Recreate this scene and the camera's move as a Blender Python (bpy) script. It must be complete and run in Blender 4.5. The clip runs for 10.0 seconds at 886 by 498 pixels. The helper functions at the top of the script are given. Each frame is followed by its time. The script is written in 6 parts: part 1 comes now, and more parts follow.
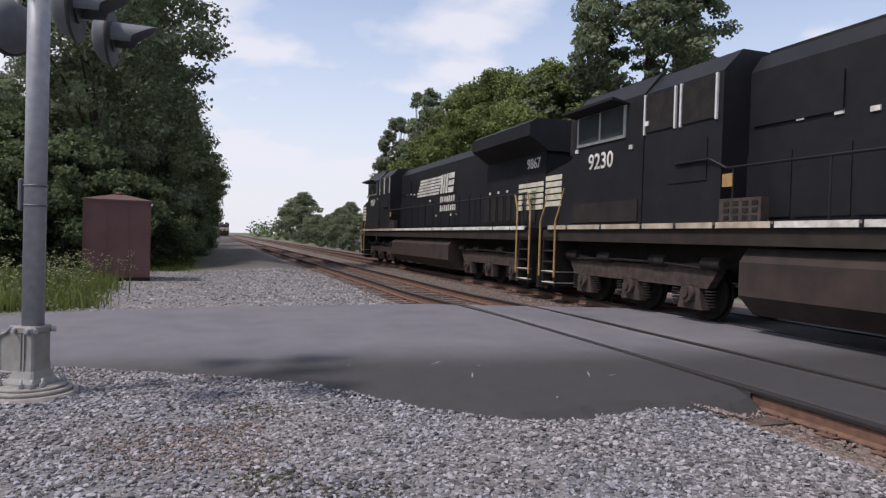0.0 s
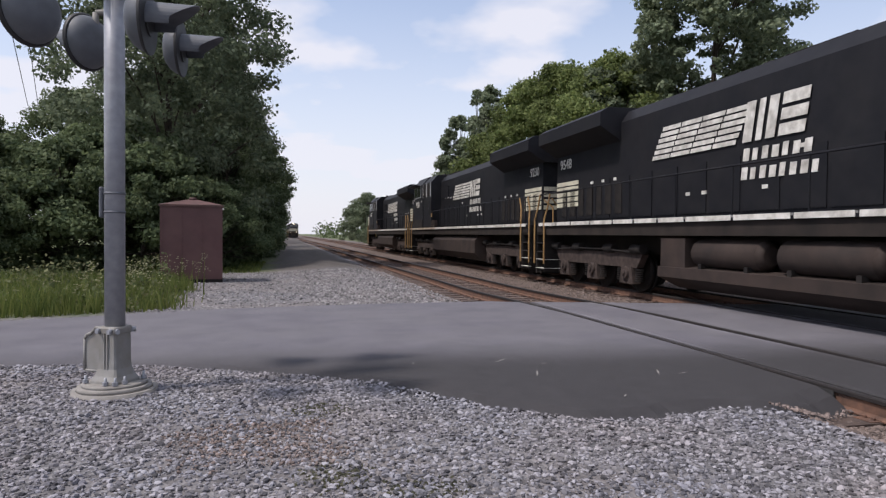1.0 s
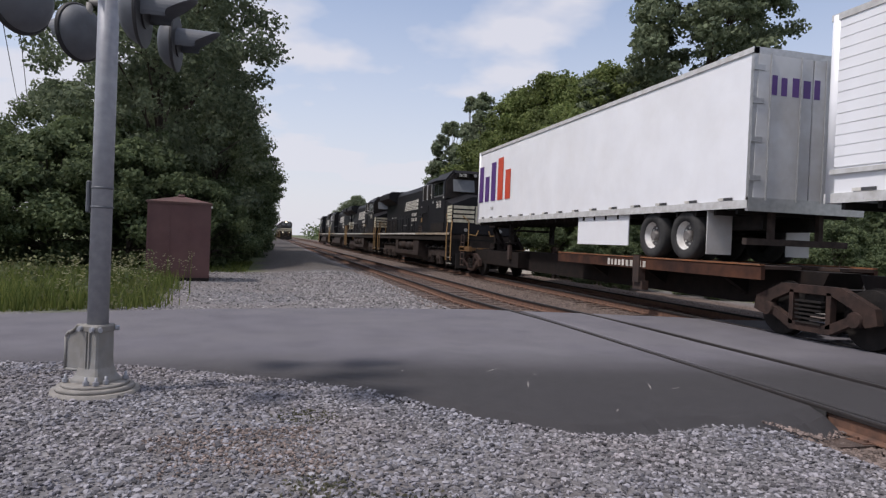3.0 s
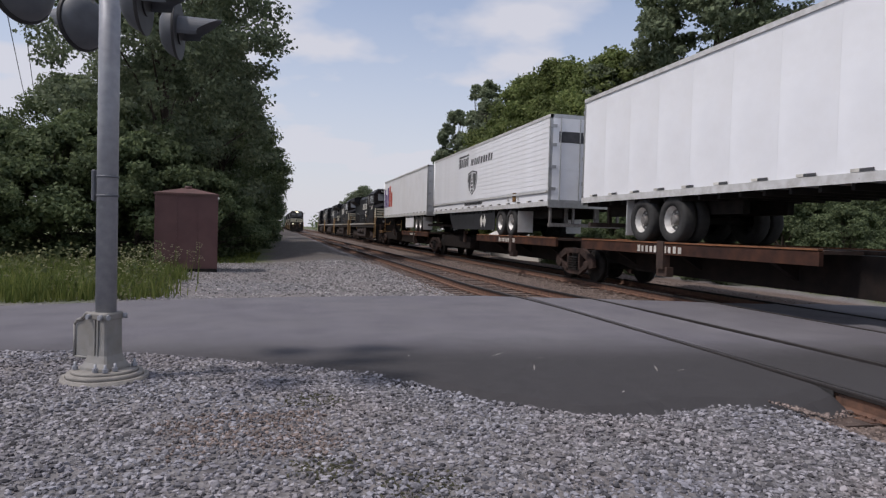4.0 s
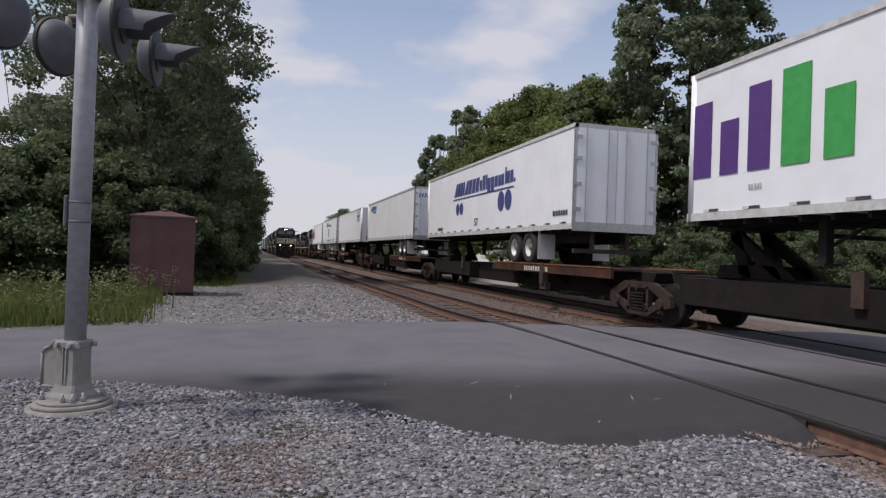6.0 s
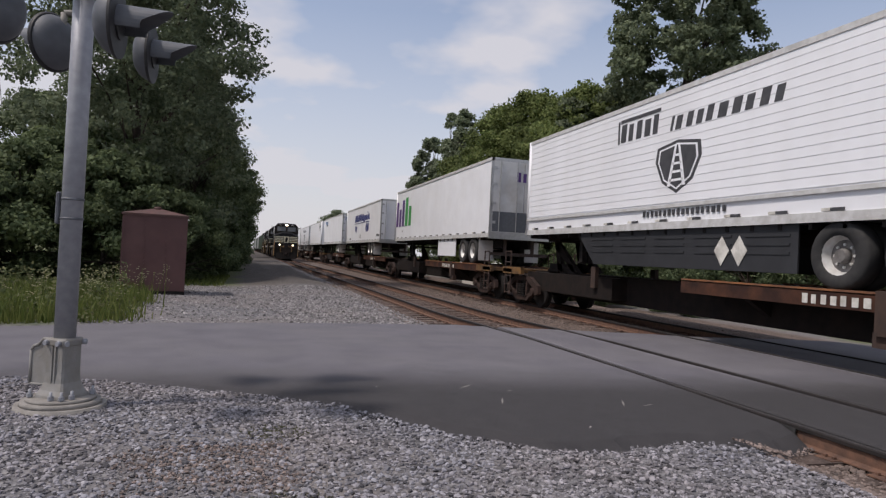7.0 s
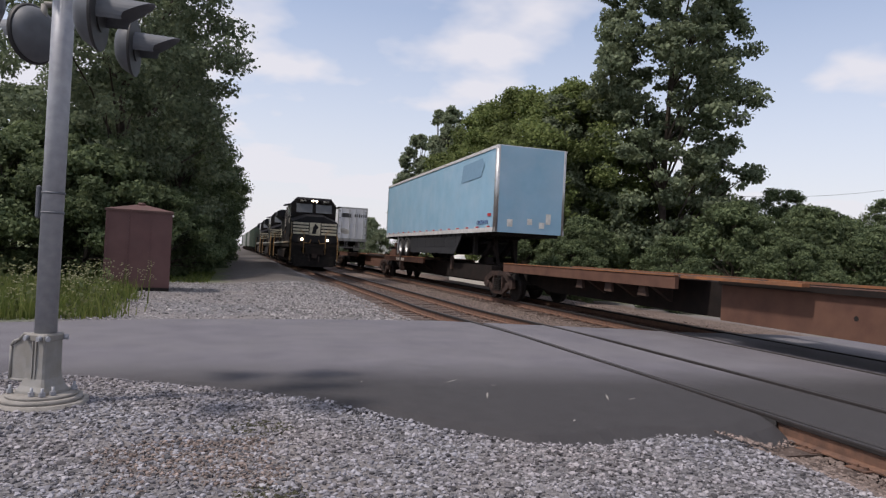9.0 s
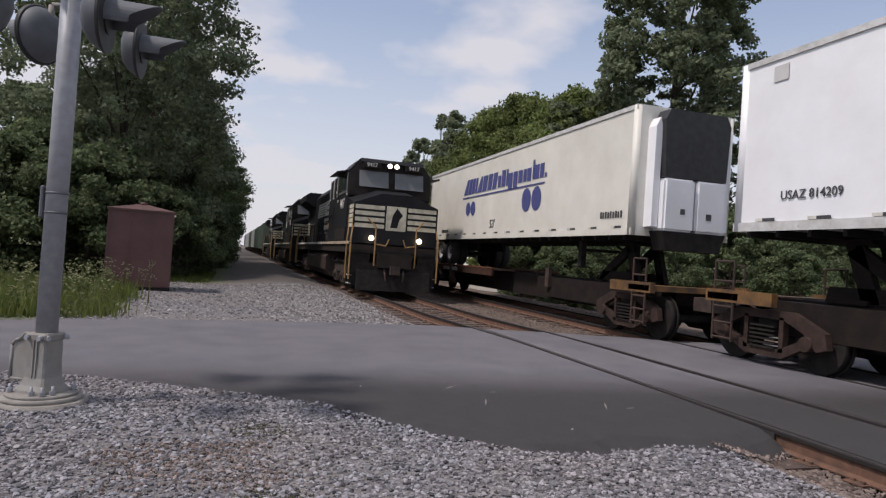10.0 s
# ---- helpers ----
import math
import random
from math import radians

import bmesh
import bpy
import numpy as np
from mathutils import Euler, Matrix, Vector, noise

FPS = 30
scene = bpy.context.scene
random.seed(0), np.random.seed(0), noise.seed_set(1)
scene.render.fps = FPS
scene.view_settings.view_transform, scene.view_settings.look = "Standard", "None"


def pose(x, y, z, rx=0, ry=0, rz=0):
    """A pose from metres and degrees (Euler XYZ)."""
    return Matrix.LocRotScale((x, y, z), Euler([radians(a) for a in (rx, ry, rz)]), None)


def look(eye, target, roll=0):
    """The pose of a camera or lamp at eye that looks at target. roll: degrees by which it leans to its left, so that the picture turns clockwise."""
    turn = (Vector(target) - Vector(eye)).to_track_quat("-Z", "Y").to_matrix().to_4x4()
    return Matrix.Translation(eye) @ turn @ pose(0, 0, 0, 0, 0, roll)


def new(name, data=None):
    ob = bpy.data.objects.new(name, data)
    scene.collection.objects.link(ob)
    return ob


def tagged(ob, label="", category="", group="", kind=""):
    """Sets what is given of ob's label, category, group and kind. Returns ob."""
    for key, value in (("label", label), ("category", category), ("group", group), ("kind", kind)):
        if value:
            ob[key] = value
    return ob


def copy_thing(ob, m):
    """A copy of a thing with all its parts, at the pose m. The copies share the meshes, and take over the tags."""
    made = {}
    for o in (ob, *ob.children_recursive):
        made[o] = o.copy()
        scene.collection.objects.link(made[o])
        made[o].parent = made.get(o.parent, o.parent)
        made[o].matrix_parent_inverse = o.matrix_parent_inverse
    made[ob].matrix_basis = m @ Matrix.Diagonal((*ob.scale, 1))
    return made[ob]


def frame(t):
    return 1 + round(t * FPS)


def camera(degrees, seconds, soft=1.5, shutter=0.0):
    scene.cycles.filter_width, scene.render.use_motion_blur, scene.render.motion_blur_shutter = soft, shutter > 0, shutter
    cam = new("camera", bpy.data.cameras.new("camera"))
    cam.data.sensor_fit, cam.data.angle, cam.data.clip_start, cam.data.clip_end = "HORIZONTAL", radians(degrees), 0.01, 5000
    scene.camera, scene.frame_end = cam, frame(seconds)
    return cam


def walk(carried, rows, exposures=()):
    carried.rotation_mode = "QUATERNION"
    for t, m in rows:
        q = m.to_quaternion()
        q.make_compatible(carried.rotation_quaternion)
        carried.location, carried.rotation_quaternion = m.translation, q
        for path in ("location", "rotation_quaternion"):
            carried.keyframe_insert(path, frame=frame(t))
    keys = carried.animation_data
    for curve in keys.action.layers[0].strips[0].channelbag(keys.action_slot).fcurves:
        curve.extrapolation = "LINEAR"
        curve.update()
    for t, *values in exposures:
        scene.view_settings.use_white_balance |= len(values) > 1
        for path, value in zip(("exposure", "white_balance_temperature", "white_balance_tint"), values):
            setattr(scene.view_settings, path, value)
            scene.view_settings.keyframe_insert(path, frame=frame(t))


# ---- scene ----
cam = camera(68.4, 10.0, soft=1.3)
PATH = [
    (0, look((-0.036, -0.083, 1.39), (0.621, 1.806, 1.358), 1.7)),
    (0.5, look((-0.018, -0.106, 1.372), (0.431, 1.843, 1.356), 0.4)),
    (1, look((-0.018, -0.067, 1.389), (0.454, 1.877, 1.346), 0.5)),
    (1.5, look((-0.029, -0.026, 1.42), (0.39, 1.928, 1.356), 2.2)),
    (2, look((-0.012, 0.022, 1.406), (0.46, 1.965, 1.363), 1.8)),
    (3.5, look((-0.063, 0.045, 1.386), (0.446, 1.979, 1.362), 2.4)),
    (4, look((-0.02, 0.031, 1.349), (0.465, 1.971, 1.291), 1.6)),
    (4.5, look((-0.017, 0.046, 1.363), (0.503, 1.976, 1.3), 1.9)),
    (5, look((0.008, 0.033, 1.373), (0.506, 1.97, 1.331), 1.5)),
    (5.5, look((0.012, 0.018, 1.391), (0.532, 1.949, 1.393), 1.4)),
    (7, look((-0.004, 0.029, 1.4), (0.559, 1.948, 1.425), 2.9)),
    (7.5, look((-0.006, 0.023, 1.392), (0.544, 1.945, 1.424), 2.9)),
    (8, look((-0.011, 0.024, 1.415), (0.525, 1.95, 1.47), 2.3)),
    (8.5, look((0.029, 0.019, 1.415), (0.643, 1.921, 1.467), 3.1)),
    (9, look((0.018, 0.019, 1.378), (0.618, 1.926, 1.396), 2.9)),
    (9.5, look((0.029, 0.001, 1.387), (0.601, 1.917, 1.414), 3.0)),
    (10, look((0.008, 0.004, 1.401), (0.605, 1.912, 1.431), 3.9)),
]
walk(cam, PATH, [(t, e, 6480 if t < 6 else 6700, 15) for t, e in ((0, 0.4), (2, 0.46), (3.5, 0.1), (5.5, 0.04), (7, 0.06), (7.5, 0.08), (8, 0.26), (9, 0.33), (9.5, 0.36), (10, 0.16))])

# ---- light ----
SUN_EL, SUN_AZ = 58.0, 262.0  # degrees; azimuth clockwise from +y: high, from the left of the tracks
sun_dir = Vector((math.sin(radians(SUN_AZ)) * math.cos(radians(SUN_EL)), math.cos(radians(SUN_AZ)) * math.cos(radians(SUN_EL)), math.sin(radians(SUN_EL))))
sun = new("sun", bpy.data.lights.new("sun", "SUN"))
sun.data.energy, sun.data.angle, sun.data.color = 2.6, radians(5.0), (1.0, 0.95, 0.88)
sun.matrix_world = look(sun_dir * 100, (0, 0, 0))


def build_world():
    w = bpy.data.worlds.new("world")
    scene.world = w
    w.use_nodes = True
    nt = w.node_tree
    nt.nodes.clear()
    N, L = nt.nodes.new, nt.links.new
    out, bg, sky = N("ShaderNodeOutputWorld"), N("ShaderNodeBackground"), N("ShaderNodeTexSky")
    sky.sky_type, sky.sun_disc = "NISHITA", False
    sky.sun_elevation, sky.sun_rotation = radians(SUN_EL), radians(SUN_AZ)
    sky.air_density, sky.dust_density, sky.ozone_density = 1.0, 1.2, 0.9
    tc, sep = N("ShaderNodeTexCoord"), N("ShaderNodeSeparateXYZ")
    L(tc.outputs["Generated"], sep.inputs[0])
    up = N("ShaderNodeMath"); up.operation = "MAXIMUM"; up.inputs[1].default_value = 0.0
    L(sep.outputs["Z"], up.inputs[0])
    add = N("ShaderNodeMath"); add.operation = "ADD"; add.inputs[1].default_value = 0.22
    L(up.outputs[0], add.inputs[0])
    comb = N("ShaderNodeCombineXYZ")
    for k in "XY":
        dv = N("ShaderNodeMath"); dv.operation = "DIVIDE"
        L(sep.outputs[k], dv.inputs[0]); L(add.outputs[0], dv.inputs[1]); L(dv.outputs[0], comb.inputs[k])
    no = N("ShaderNodeTexNoise"); no.inputs["Scale"].default_value = 1.15; no.inputs["Detail"].default_value = 5; no.inputs["Roughness"].default_value = 0.5
    mp = N("ShaderNodeMapping"); mp.inputs["Location"].default_value = (3.3, 1.2, 0.0); mp.inputs["Scale"].default_value = (1.2, 1.2, 1)
    L(comb.outputs[0], mp.inputs["Vector"]); L(mp.outputs[0], no.inputs["Vector"])
    rp = N("ShaderNodeValToRGB"); rp.color_ramp.elements[0].position, rp.color_ramp.elements[1].position = 0.42, 0.57
    L(no.outputs["Fac"], rp.inputs[0])
    # thin haze everywhere, thicker towards the horizon
    hz = N("ShaderNodeMapRange"); hz.inputs["From Min"].default_value, hz.inputs["From Max"].default_value = 0.0, 0.35
    hz.inputs["To Min"].default_value, hz.inputs["To Max"].default_value = 0.95, 0.25
    L(sep.outputs["Z"], hz.inputs["Value"])
    mx = N("ShaderNodeMath"); mx.operation = "MAXIMUM"
    cl = N("ShaderNodeMath"); cl.operation = "MULTIPLY"; cl.inputs[1].default_value = 0.9
    L(rp.outputs["Color"], cl.inputs[0])
    L(cl.outputs[0], mx.inputs[0]); L(hz.outputs[0], mx.inputs[1])
    mix = N("ShaderNodeMix"); mix.data_type = "RGBA"
    L(mx.outputs[0], mix.inputs["Factor"])
    tint = N("ShaderNodeMix"); tint.data_type, tint.blend_type = "RGBA", "MULTIPLY"; tint.inputs["Factor"].default_value = 1.0
    L(sky.outputs[0], tint.inputs["A"]); tint.inputs["B"].default_value = (0.99, 1.03, 1.05, 1)
    L(tint.outputs["Result"], mix.inputs["A"])
    mix.inputs["B"].default_value = (4.85, 4.95, 5.3, 1)
    L(mix.outputs["Result"], bg.inputs["Color"])
    bg.inputs["Strength"].default_value = 0.13
    L(bg.outputs[0], out.inputs[0])


build_world()

# ---- materials ----


def mat(name, c1, c2=None, rough=0.7, metal=0.0, scale=6.0, bump=0.0, bscale=None, dirt=None, dirt_amt=0.5, dscale=1.2, emit=None, strength=0.0, island=0.0, obrand=0.0, spec=0.5):
    m = bpy.data.materials.new(name)
    m.use_nodes = True
    nt = m.node_tree
    N, L = nt.nodes.new, nt.links.new
    p = nt.nodes["Principled BSDF"]
    p.inputs["Roughness"].default_value, p.inputs["Metallic"].default_value = rough, metal
    p.inputs["Specular IOR Level"].default_value = spec
    tc = N("ShaderNodeTexCoord")
    c2 = c2 or tuple(v * 0.8 for v in c1)
    no = N("ShaderNodeTexNoise")
    no.inputs["Scale"].default_value, no.inputs["Detail"].default_value = scale, 6
    L(tc.outputs["Object"], no.inputs["Vector"])
    rp = N("ShaderNodeValToRGB")
    e = rp.color_ramp.elements
    e[0].position, e[1].position = 0.3, 0.7
    e[0].color, e[1].color = (*c1, 1), (*c2, 1)
    L(no.outputs["Fac"], rp.inputs[0])
    col = rp.outputs["Color"]
    if dirt:
        n2 = N("ShaderNodeTexNoise")
        n2.inputs["Scale"].default_value, n2.inputs["Detail"].default_value, n2.inputs["Roughness"].default_value = dscale, 8, 0.65
        L(tc.outputs["Object"], n2.inputs["Vector"])
        r2 = N("ShaderNodeValToRGB")
        r2.color_ramp.elements[0].position, r2.color_ramp.elements[1].position = 0.42, 0.72
        r2.color_ramp.elements[1].color = (dirt_amt, dirt_amt, dirt_amt, 1)
        L(n2.outputs["Fac"], r2.inputs[0])
        mx = N("ShaderNodeMix"); mx.data_type = "RGBA"
        L(r2.outputs["Color"], mx.inputs["Factor"]); L(col, mx.inputs["A"])
        mx.inputs["B"].default_value = (*dirt, 1)
        col = mx.outputs["Result"]
    for amt, kind in ((island, "i"), (obrand, "o")):
        if amt:
            src = N("ShaderNodeNewGeometry").outputs["Random Per Island"] if kind == "i" else N("ShaderNodeObjectInfo").outputs["Random"]
            mr = N("ShaderNodeMapRange")
            mr.inputs["To Min"].default_value, mr.inputs["To Max"].default_value = 1 - amt, 1 + amt
            L(src, mr.inputs["Value"])
            hs = N("ShaderNodeHueSaturation")
            L(mr.outputs[0], hs.inputs["Value"]); L(col, hs.inputs["Color"])
            col = hs.outputs["Color"]
    L(col, p.inputs["Base Color"])
    if bump:
        bn = N("ShaderNodeTexNoise")
        bn.inputs["Scale"].default_value, bn.inputs["Detail"].default_value = bscale or scale * 4, 5
        L(tc.outputs["Object"], bn.inputs["Vector"])
        b = N("ShaderNodeBump")
        b.inputs["Strength"].default_value, b.inputs["Distance"].default_value = bump, 0.03
        L(bn.outputs["Fac"], b.inputs["Height"]); L(b.outputs[0], p.inputs["Normal"])
    if emit:
        p.inputs["Emission Color"].default_value, p.inputs["Emission Strength"].default_value = (*emit, 1), strength
    return m


def leaf_mat(name, c1, c2):
    m = bpy.data.materials.new(name)
    m.use_nodes = True
    nt = m.node_tree
    N, L = nt.nodes.new, nt.links.new
    p, out = nt.nodes["Principled BSDF"], nt.nodes["Material Output"]
    rp = N("ShaderNodeValToRGB")
    rp.color_ramp.elements[0].color, rp.color_ramp.elements[1].color = (*c1, 1), (*c2, 1)
    L(N("ShaderNodeNewGeometry").outputs["Random Per Island"], rp.inputs[0])
    tc, no = N("ShaderNodeTexCoord"), N("ShaderNodeTexNoise")
    no.inputs["Scale"].default_value = 0.45
    L(tc.outputs["Object"], no.inputs["Vector"])
    hs = N("ShaderNodeHueSaturation")
    mr = N("ShaderNodeMapRange"); mr.inputs["From Min"].default_value, mr.inputs["From Max"].default_value = 0.3, 0.7
    mr.inputs["To Min"].default_value, mr.inputs["To Max"].default_value = 0.7, 1.3
    L(no.outputs["Fac"], mr.inputs["Value"]); L(mr.outputs[0], hs.inputs["Value"]); L(rp.outputs[0], hs.inputs["Color"])
    L(hs.outputs[0], p.inputs["Base Color"])
    p.inputs["Roughness"].default_value = 0.7
    p.inputs["Specular IOR Level"].default_value = 0.22
    tr = N("ShaderNodeBsdfTranslucent")
    L(hs.outputs[0], tr.inputs["Color"])
    ms = N("ShaderNodeMixShader"); ms.inputs[0].default_value = 0.42
    L(p.outputs[0], ms.inputs[1]); L(tr.outputs[0], ms.inputs[2]); L(ms.outputs[0], out.inputs["Surface"])
    return m


M = {}
M["black"] = mat("locomotive_black", (0.0105, 0.0107, 0.0135), (0.0155, 0.0155, 0.0185), 0.55, scale=3, dirt=(0.03, 0.028, 0.027), dirt_amt=0.35, dscale=0.9, spec=0.16)
M["sooty"] = mat("sooty_underframe", (0.012, 0.011, 0.011), (0.026, 0.022, 0.02), 0.85, scale=5, bump=0.2, spec=0.2)
M["dusty"] = mat("dusty_brown_frame", (0.036, 0.028, 0.024), (0.02, 0.017, 0.0155), 0.85, scale=2.5, spec=0.2)
M["dirtywhite"] = mat("road_soiled_white", (0.5, 0.42, 0.32), (0.34, 0.27, 0.2), 0.7, scale=3, dirt=(0.1, 0.08, 0.06), dirt_amt=0.6, dscale=2.0)
M["truck"] = mat("dusty_cast_steel", (0.07, 0.052, 0.046), (0.033, 0.025, 0.022), 0.85, scale=6, bump=0.2, spec=0.25)
M["tank"] = mat("dusty_tank_paint", (0.045, 0.032, 0.028), (0.024, 0.019, 0.017), 0.8, scale=2.2, dirt=(0.075, 0.05, 0.04), dirt_amt=0.4, spec=0.25)
# dust on the lower cab panels; on the cab front, painted headlight glow
M["dust_glow"] = mat("dust_and_glow_brown", (0.03, 0.023, 0.02), (0.012, 0.011, 0.011), 0.7, scale=2.5, spec=0.25)
M["offwhite"] = mat("worn_white_paint", (0.7, 0.68, 0.63), (0.55, 0.53, 0.48), 0.6, scale=5, dirt=(0.12, 0.1, 0.08), dirt_amt=0.6, dscale=2.5)
M["stripe"] = mat("worn_cream_stripe", (0.62, 0.59, 0.46), (0.5, 0.47, 0.36), 0.6, scale=5, dirt=(0.12, 0.1, 0.08), dirt_amt=0.5, dscale=2.5)
M["yellow"] = mat("yellow_handrail_paint", (0.36, 0.22, 0.08), (0.22, 0.13, 0.055), 0.6, scale=8)
M["glassdark"] = mat("dark_cab_glass", (0.03, 0.035, 0.04), (0.045, 0.05, 0.055), 0.1, scale=2)
# lighter than the side panes: a sky reflection put into the base colour
M["windscreen"] = mat("sky_reflecting_windscreen", (0.1, 0.105, 0.11), (0.14, 0.145, 0.15), 0.15, scale=2)
M["alu"] = mat("brushed_aluminium", (0.5, 0.5, 0.5), (0.38, 0.38, 0.38), 0.4, 0.7, scale=9)
M["white"] = mat("trailer_white", (0.83, 0.84, 0.87), (0.77, 0.78, 0.81), 0.45, scale=1.2, dirt=(0.62, 0.6, 0.58), dirt_amt=0.3, dscale=0.7)
M["cream"] = mat("trailer_warm_white", (0.72, 0.7, 0.64), (0.64, 0.62, 0.56), 0.5, scale=1.2, dirt=(0.45, 0.42, 0.37), dirt_amt=0.35, dscale=0.7)
M["blue"] = mat("trailer_pale_blue", (0.25, 0.42, 0.55), (0.2, 0.36, 0.48), 0.5, scale=1.3, dirt=(0.4, 0.47, 0.55), dirt_amt=0.35, dscale=0.8)
M["greyface"] = mat("trailer_door_grey", (0.6, 0.6, 0.6), (0.5, 0.5, 0.5), 0.5, scale=2, dirt=(0.33, 0.29, 0.25), dirt_amt=0.5)
M["railwhite"] = mat("pale_side_rail", (0.6, 0.6, 0.6), (0.5, 0.5, 0.49), 0.5, scale=6, dirt=(0.3, 0.28, 0.25), dirt_amt=0.5, dscale=3)
M["hub"] = mat("dull_hub", (0.2, 0.19, 0.18), (0.1, 0.09, 0.085), 0.6, scale=10)
M["headdark"] = mat("dark_rail_head", (0.026, 0.021, 0.02), (0.016, 0.014, 0.014), 0.8, scale=10, spec=0.3)
M["rubber"] = mat("tyre_rubber", (0.02, 0.02, 0.021), (0.035, 0.034, 0.033), 0.9, scale=8)
M["rim"] = mat("painted_wheel_rim", (0.7, 0.7, 0.68), (0.5, 0.48, 0.45), 0.4, 0.2, scale=8)
M["rust"] = mat("rusty_brown_steel", (0.05, 0.03, 0.024), (0.026, 0.018, 0.016), 0.88, scale=4, bump=0.15, dirt=(0.11, 0.055, 0.032), dirt_amt=0.5, dscale=1.5)
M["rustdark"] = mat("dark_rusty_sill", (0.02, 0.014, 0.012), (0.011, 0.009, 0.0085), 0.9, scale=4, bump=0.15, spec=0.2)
M["deck"] = mat("yellow_brown_deck_edge", (0.3, 0.115, 0.04), (0.13, 0.055, 0.028), 0.8, scale=3, dirt=(0.1, 0.06, 0.04), dirt_amt=0.7, dscale=2.5)
M["safety"] = mat("faded_safety_yellow", (0.2, 0.1, 0.028), (0.06, 0.035, 0.02), 0.7, scale=4)
M["navy"] = mat("navy_lettering", (0.05, 0.06, 0.2), (0.07, 0.08, 0.22), 0.5)
M["purple"] = mat("purple_lettering", (0.1, 0.04, 0.2), None, 0.5)
M["orange"] = mat("orange_red_lettering", (0.6, 0.08, 0.04), None, 0.5)
M["green"] = mat("green_lettering", (0.05, 0.35, 0.08), None, 0.5)
M["skyblue"] = mat("blue_lettering", (0.08, 0.22, 0.5), None, 0.5)
M["charcoal"] = mat("charcoal_lettering", (0.04, 0.04, 0.045), (0.07, 0.07, 0.075), 0.5)
M["red"] = mat("red_reflector", (0.5, 0.04, 0.04), None, 0.4)
M["skirt"] = mat("dark_plastic_skirt", (0.03, 0.031, 0.035), (0.02, 0.021, 0.024), 0.6, scale=3)
M["lamp"] = mat("lit_headlight", (1, 0.9, 0.7), None, 0.3, emit=(1, 0.85, 0.6), strength=7)
M["lens"] = mat("unlit_lens", (0.3, 0.3, 0.3), None, 0.2)
M["galv"] = mat("galvanised_pole", (0.36, 0.37, 0.4), (0.28, 0.29, 0.32), 0.5, 0.3, scale=14, bump=0.08, bscale=90, dirt=(0.2, 0.2, 0.22), dirt_amt=0.4)
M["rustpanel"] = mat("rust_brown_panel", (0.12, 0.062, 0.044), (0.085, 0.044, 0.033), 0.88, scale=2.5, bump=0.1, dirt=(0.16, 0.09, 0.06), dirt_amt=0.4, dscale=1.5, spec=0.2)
M["cast"] = mat("pale_painted_casting", (0.265, 0.26, 0.25), (0.205, 0.2, 0.19), 0.7, scale=9, bump=0.1, dirt=(0.2, 0.17, 0.13), dirt_amt=0.6, dscale=4)
M["concrete"] = mat("weathered_concrete", (0.28, 0.264, 0.243), (0.21, 0.197, 0.182), 0.9, scale=12, bump=0.3)
M["headgrey"] = mat("lamp_back_grey", (0.11, 0.118, 0.135), (0.085, 0.092, 0.105), 0.55, scale=10)
M["headblack"] = mat("lamp_front_black", (0.015, 0.015, 0.017), (0.03, 0.03, 0.032), 0.6)
M["shed"] = mat("maroon_painted_sheet", (0.105, 0.045, 0.043), (0.085, 0.036, 0.036), 0.6, scale=3, dirt=(0.15, 0.08, 0.07), dirt_amt=0.4)
M["shedroof"] = mat("faded_maroon_roof", (0.12, 0.055, 0.05), (0.085, 0.04, 0.037), 0.7, scale=4, dirt=(0.06, 0.045, 0.035), dirt_amt=0.6, dscale=3.0)
M["asphalt_plain"] = mat("worn_asphalt", (0.132, 0.125, 0.142), (0.1, 0.095, 0.109), 0.88, scale=1.6, bump=0.35, bscale=160, dirt=(0.165, 0.158, 0.162), dirt_amt=0.5, dscale=0.5)
M["railtop"] = mat("rail_running_surface", (0.035, 0.03, 0.029), (0.02, 0.018, 0.018), 0.6, 0.0, scale=12)
M["railside"] = mat("rusted_rail", (0.17, 0.088, 0.056), (0.085, 0.048, 0.035), 0.9, scale=10, bump=0.2)
M["tie"] = mat("creosoted_timber", (0.07, 0.048, 0.039), (0.12, 0.082, 0.066), 0.9, scale=7, bump=0.4, obrand=0.3)
M["stone"] = mat("limestone_gravel", (0.165, 0.163, 0.185), (0.23, 0.226, 0.243), 0.95, scale=2, island=0.75, dirt=(0.24, 0.19, 0.165), dirt_amt=0.45, dscale=0.55, spec=0.2)
M["shoulder"] = mat("dusty_gravel", (0.17, 0.16, 0.165), (0.25, 0.235, 0.23), 0.9, scale=2, island=0.7)
M["redearth"] = mat("reddish_earth_and_chips", (0.165, 0.132, 0.12), (0.23, 0.182, 0.163), 0.95, scale=3, island=0.5, spec=0.2)
M["darktruck"] = mat("grimy_cast_steel", (0.055, 0.034, 0.028), (0.025, 0.018, 0.016), 0.85, scale=6, bump=0.2, spec=0.2)
M["edge"] = mat("shaded_rust_channel", (0.05, 0.024, 0.018), (0.026, 0.015, 0.013), 0.9, scale=4, bump=0.15, dirt=(0.15, 0.06, 0.03), dirt_amt=0.5, dscale=1.5, spec=0.2)
M["ballast"] = mat("rusty_ballast_stone", (0.185, 0.145, 0.128), (0.13, 0.098, 0.084), 0.9, scale=2, island=0.4)
M["bark"] = mat("bark", (0.07, 0.052, 0.04), (0.04, 0.03, 0.025), 0.95, scale=6, bump=0.5)
M["leaf_a"] = leaf_mat("leaf_mid_green", (0.075, 0.105, 0.055), (0.15, 0.185, 0.09))
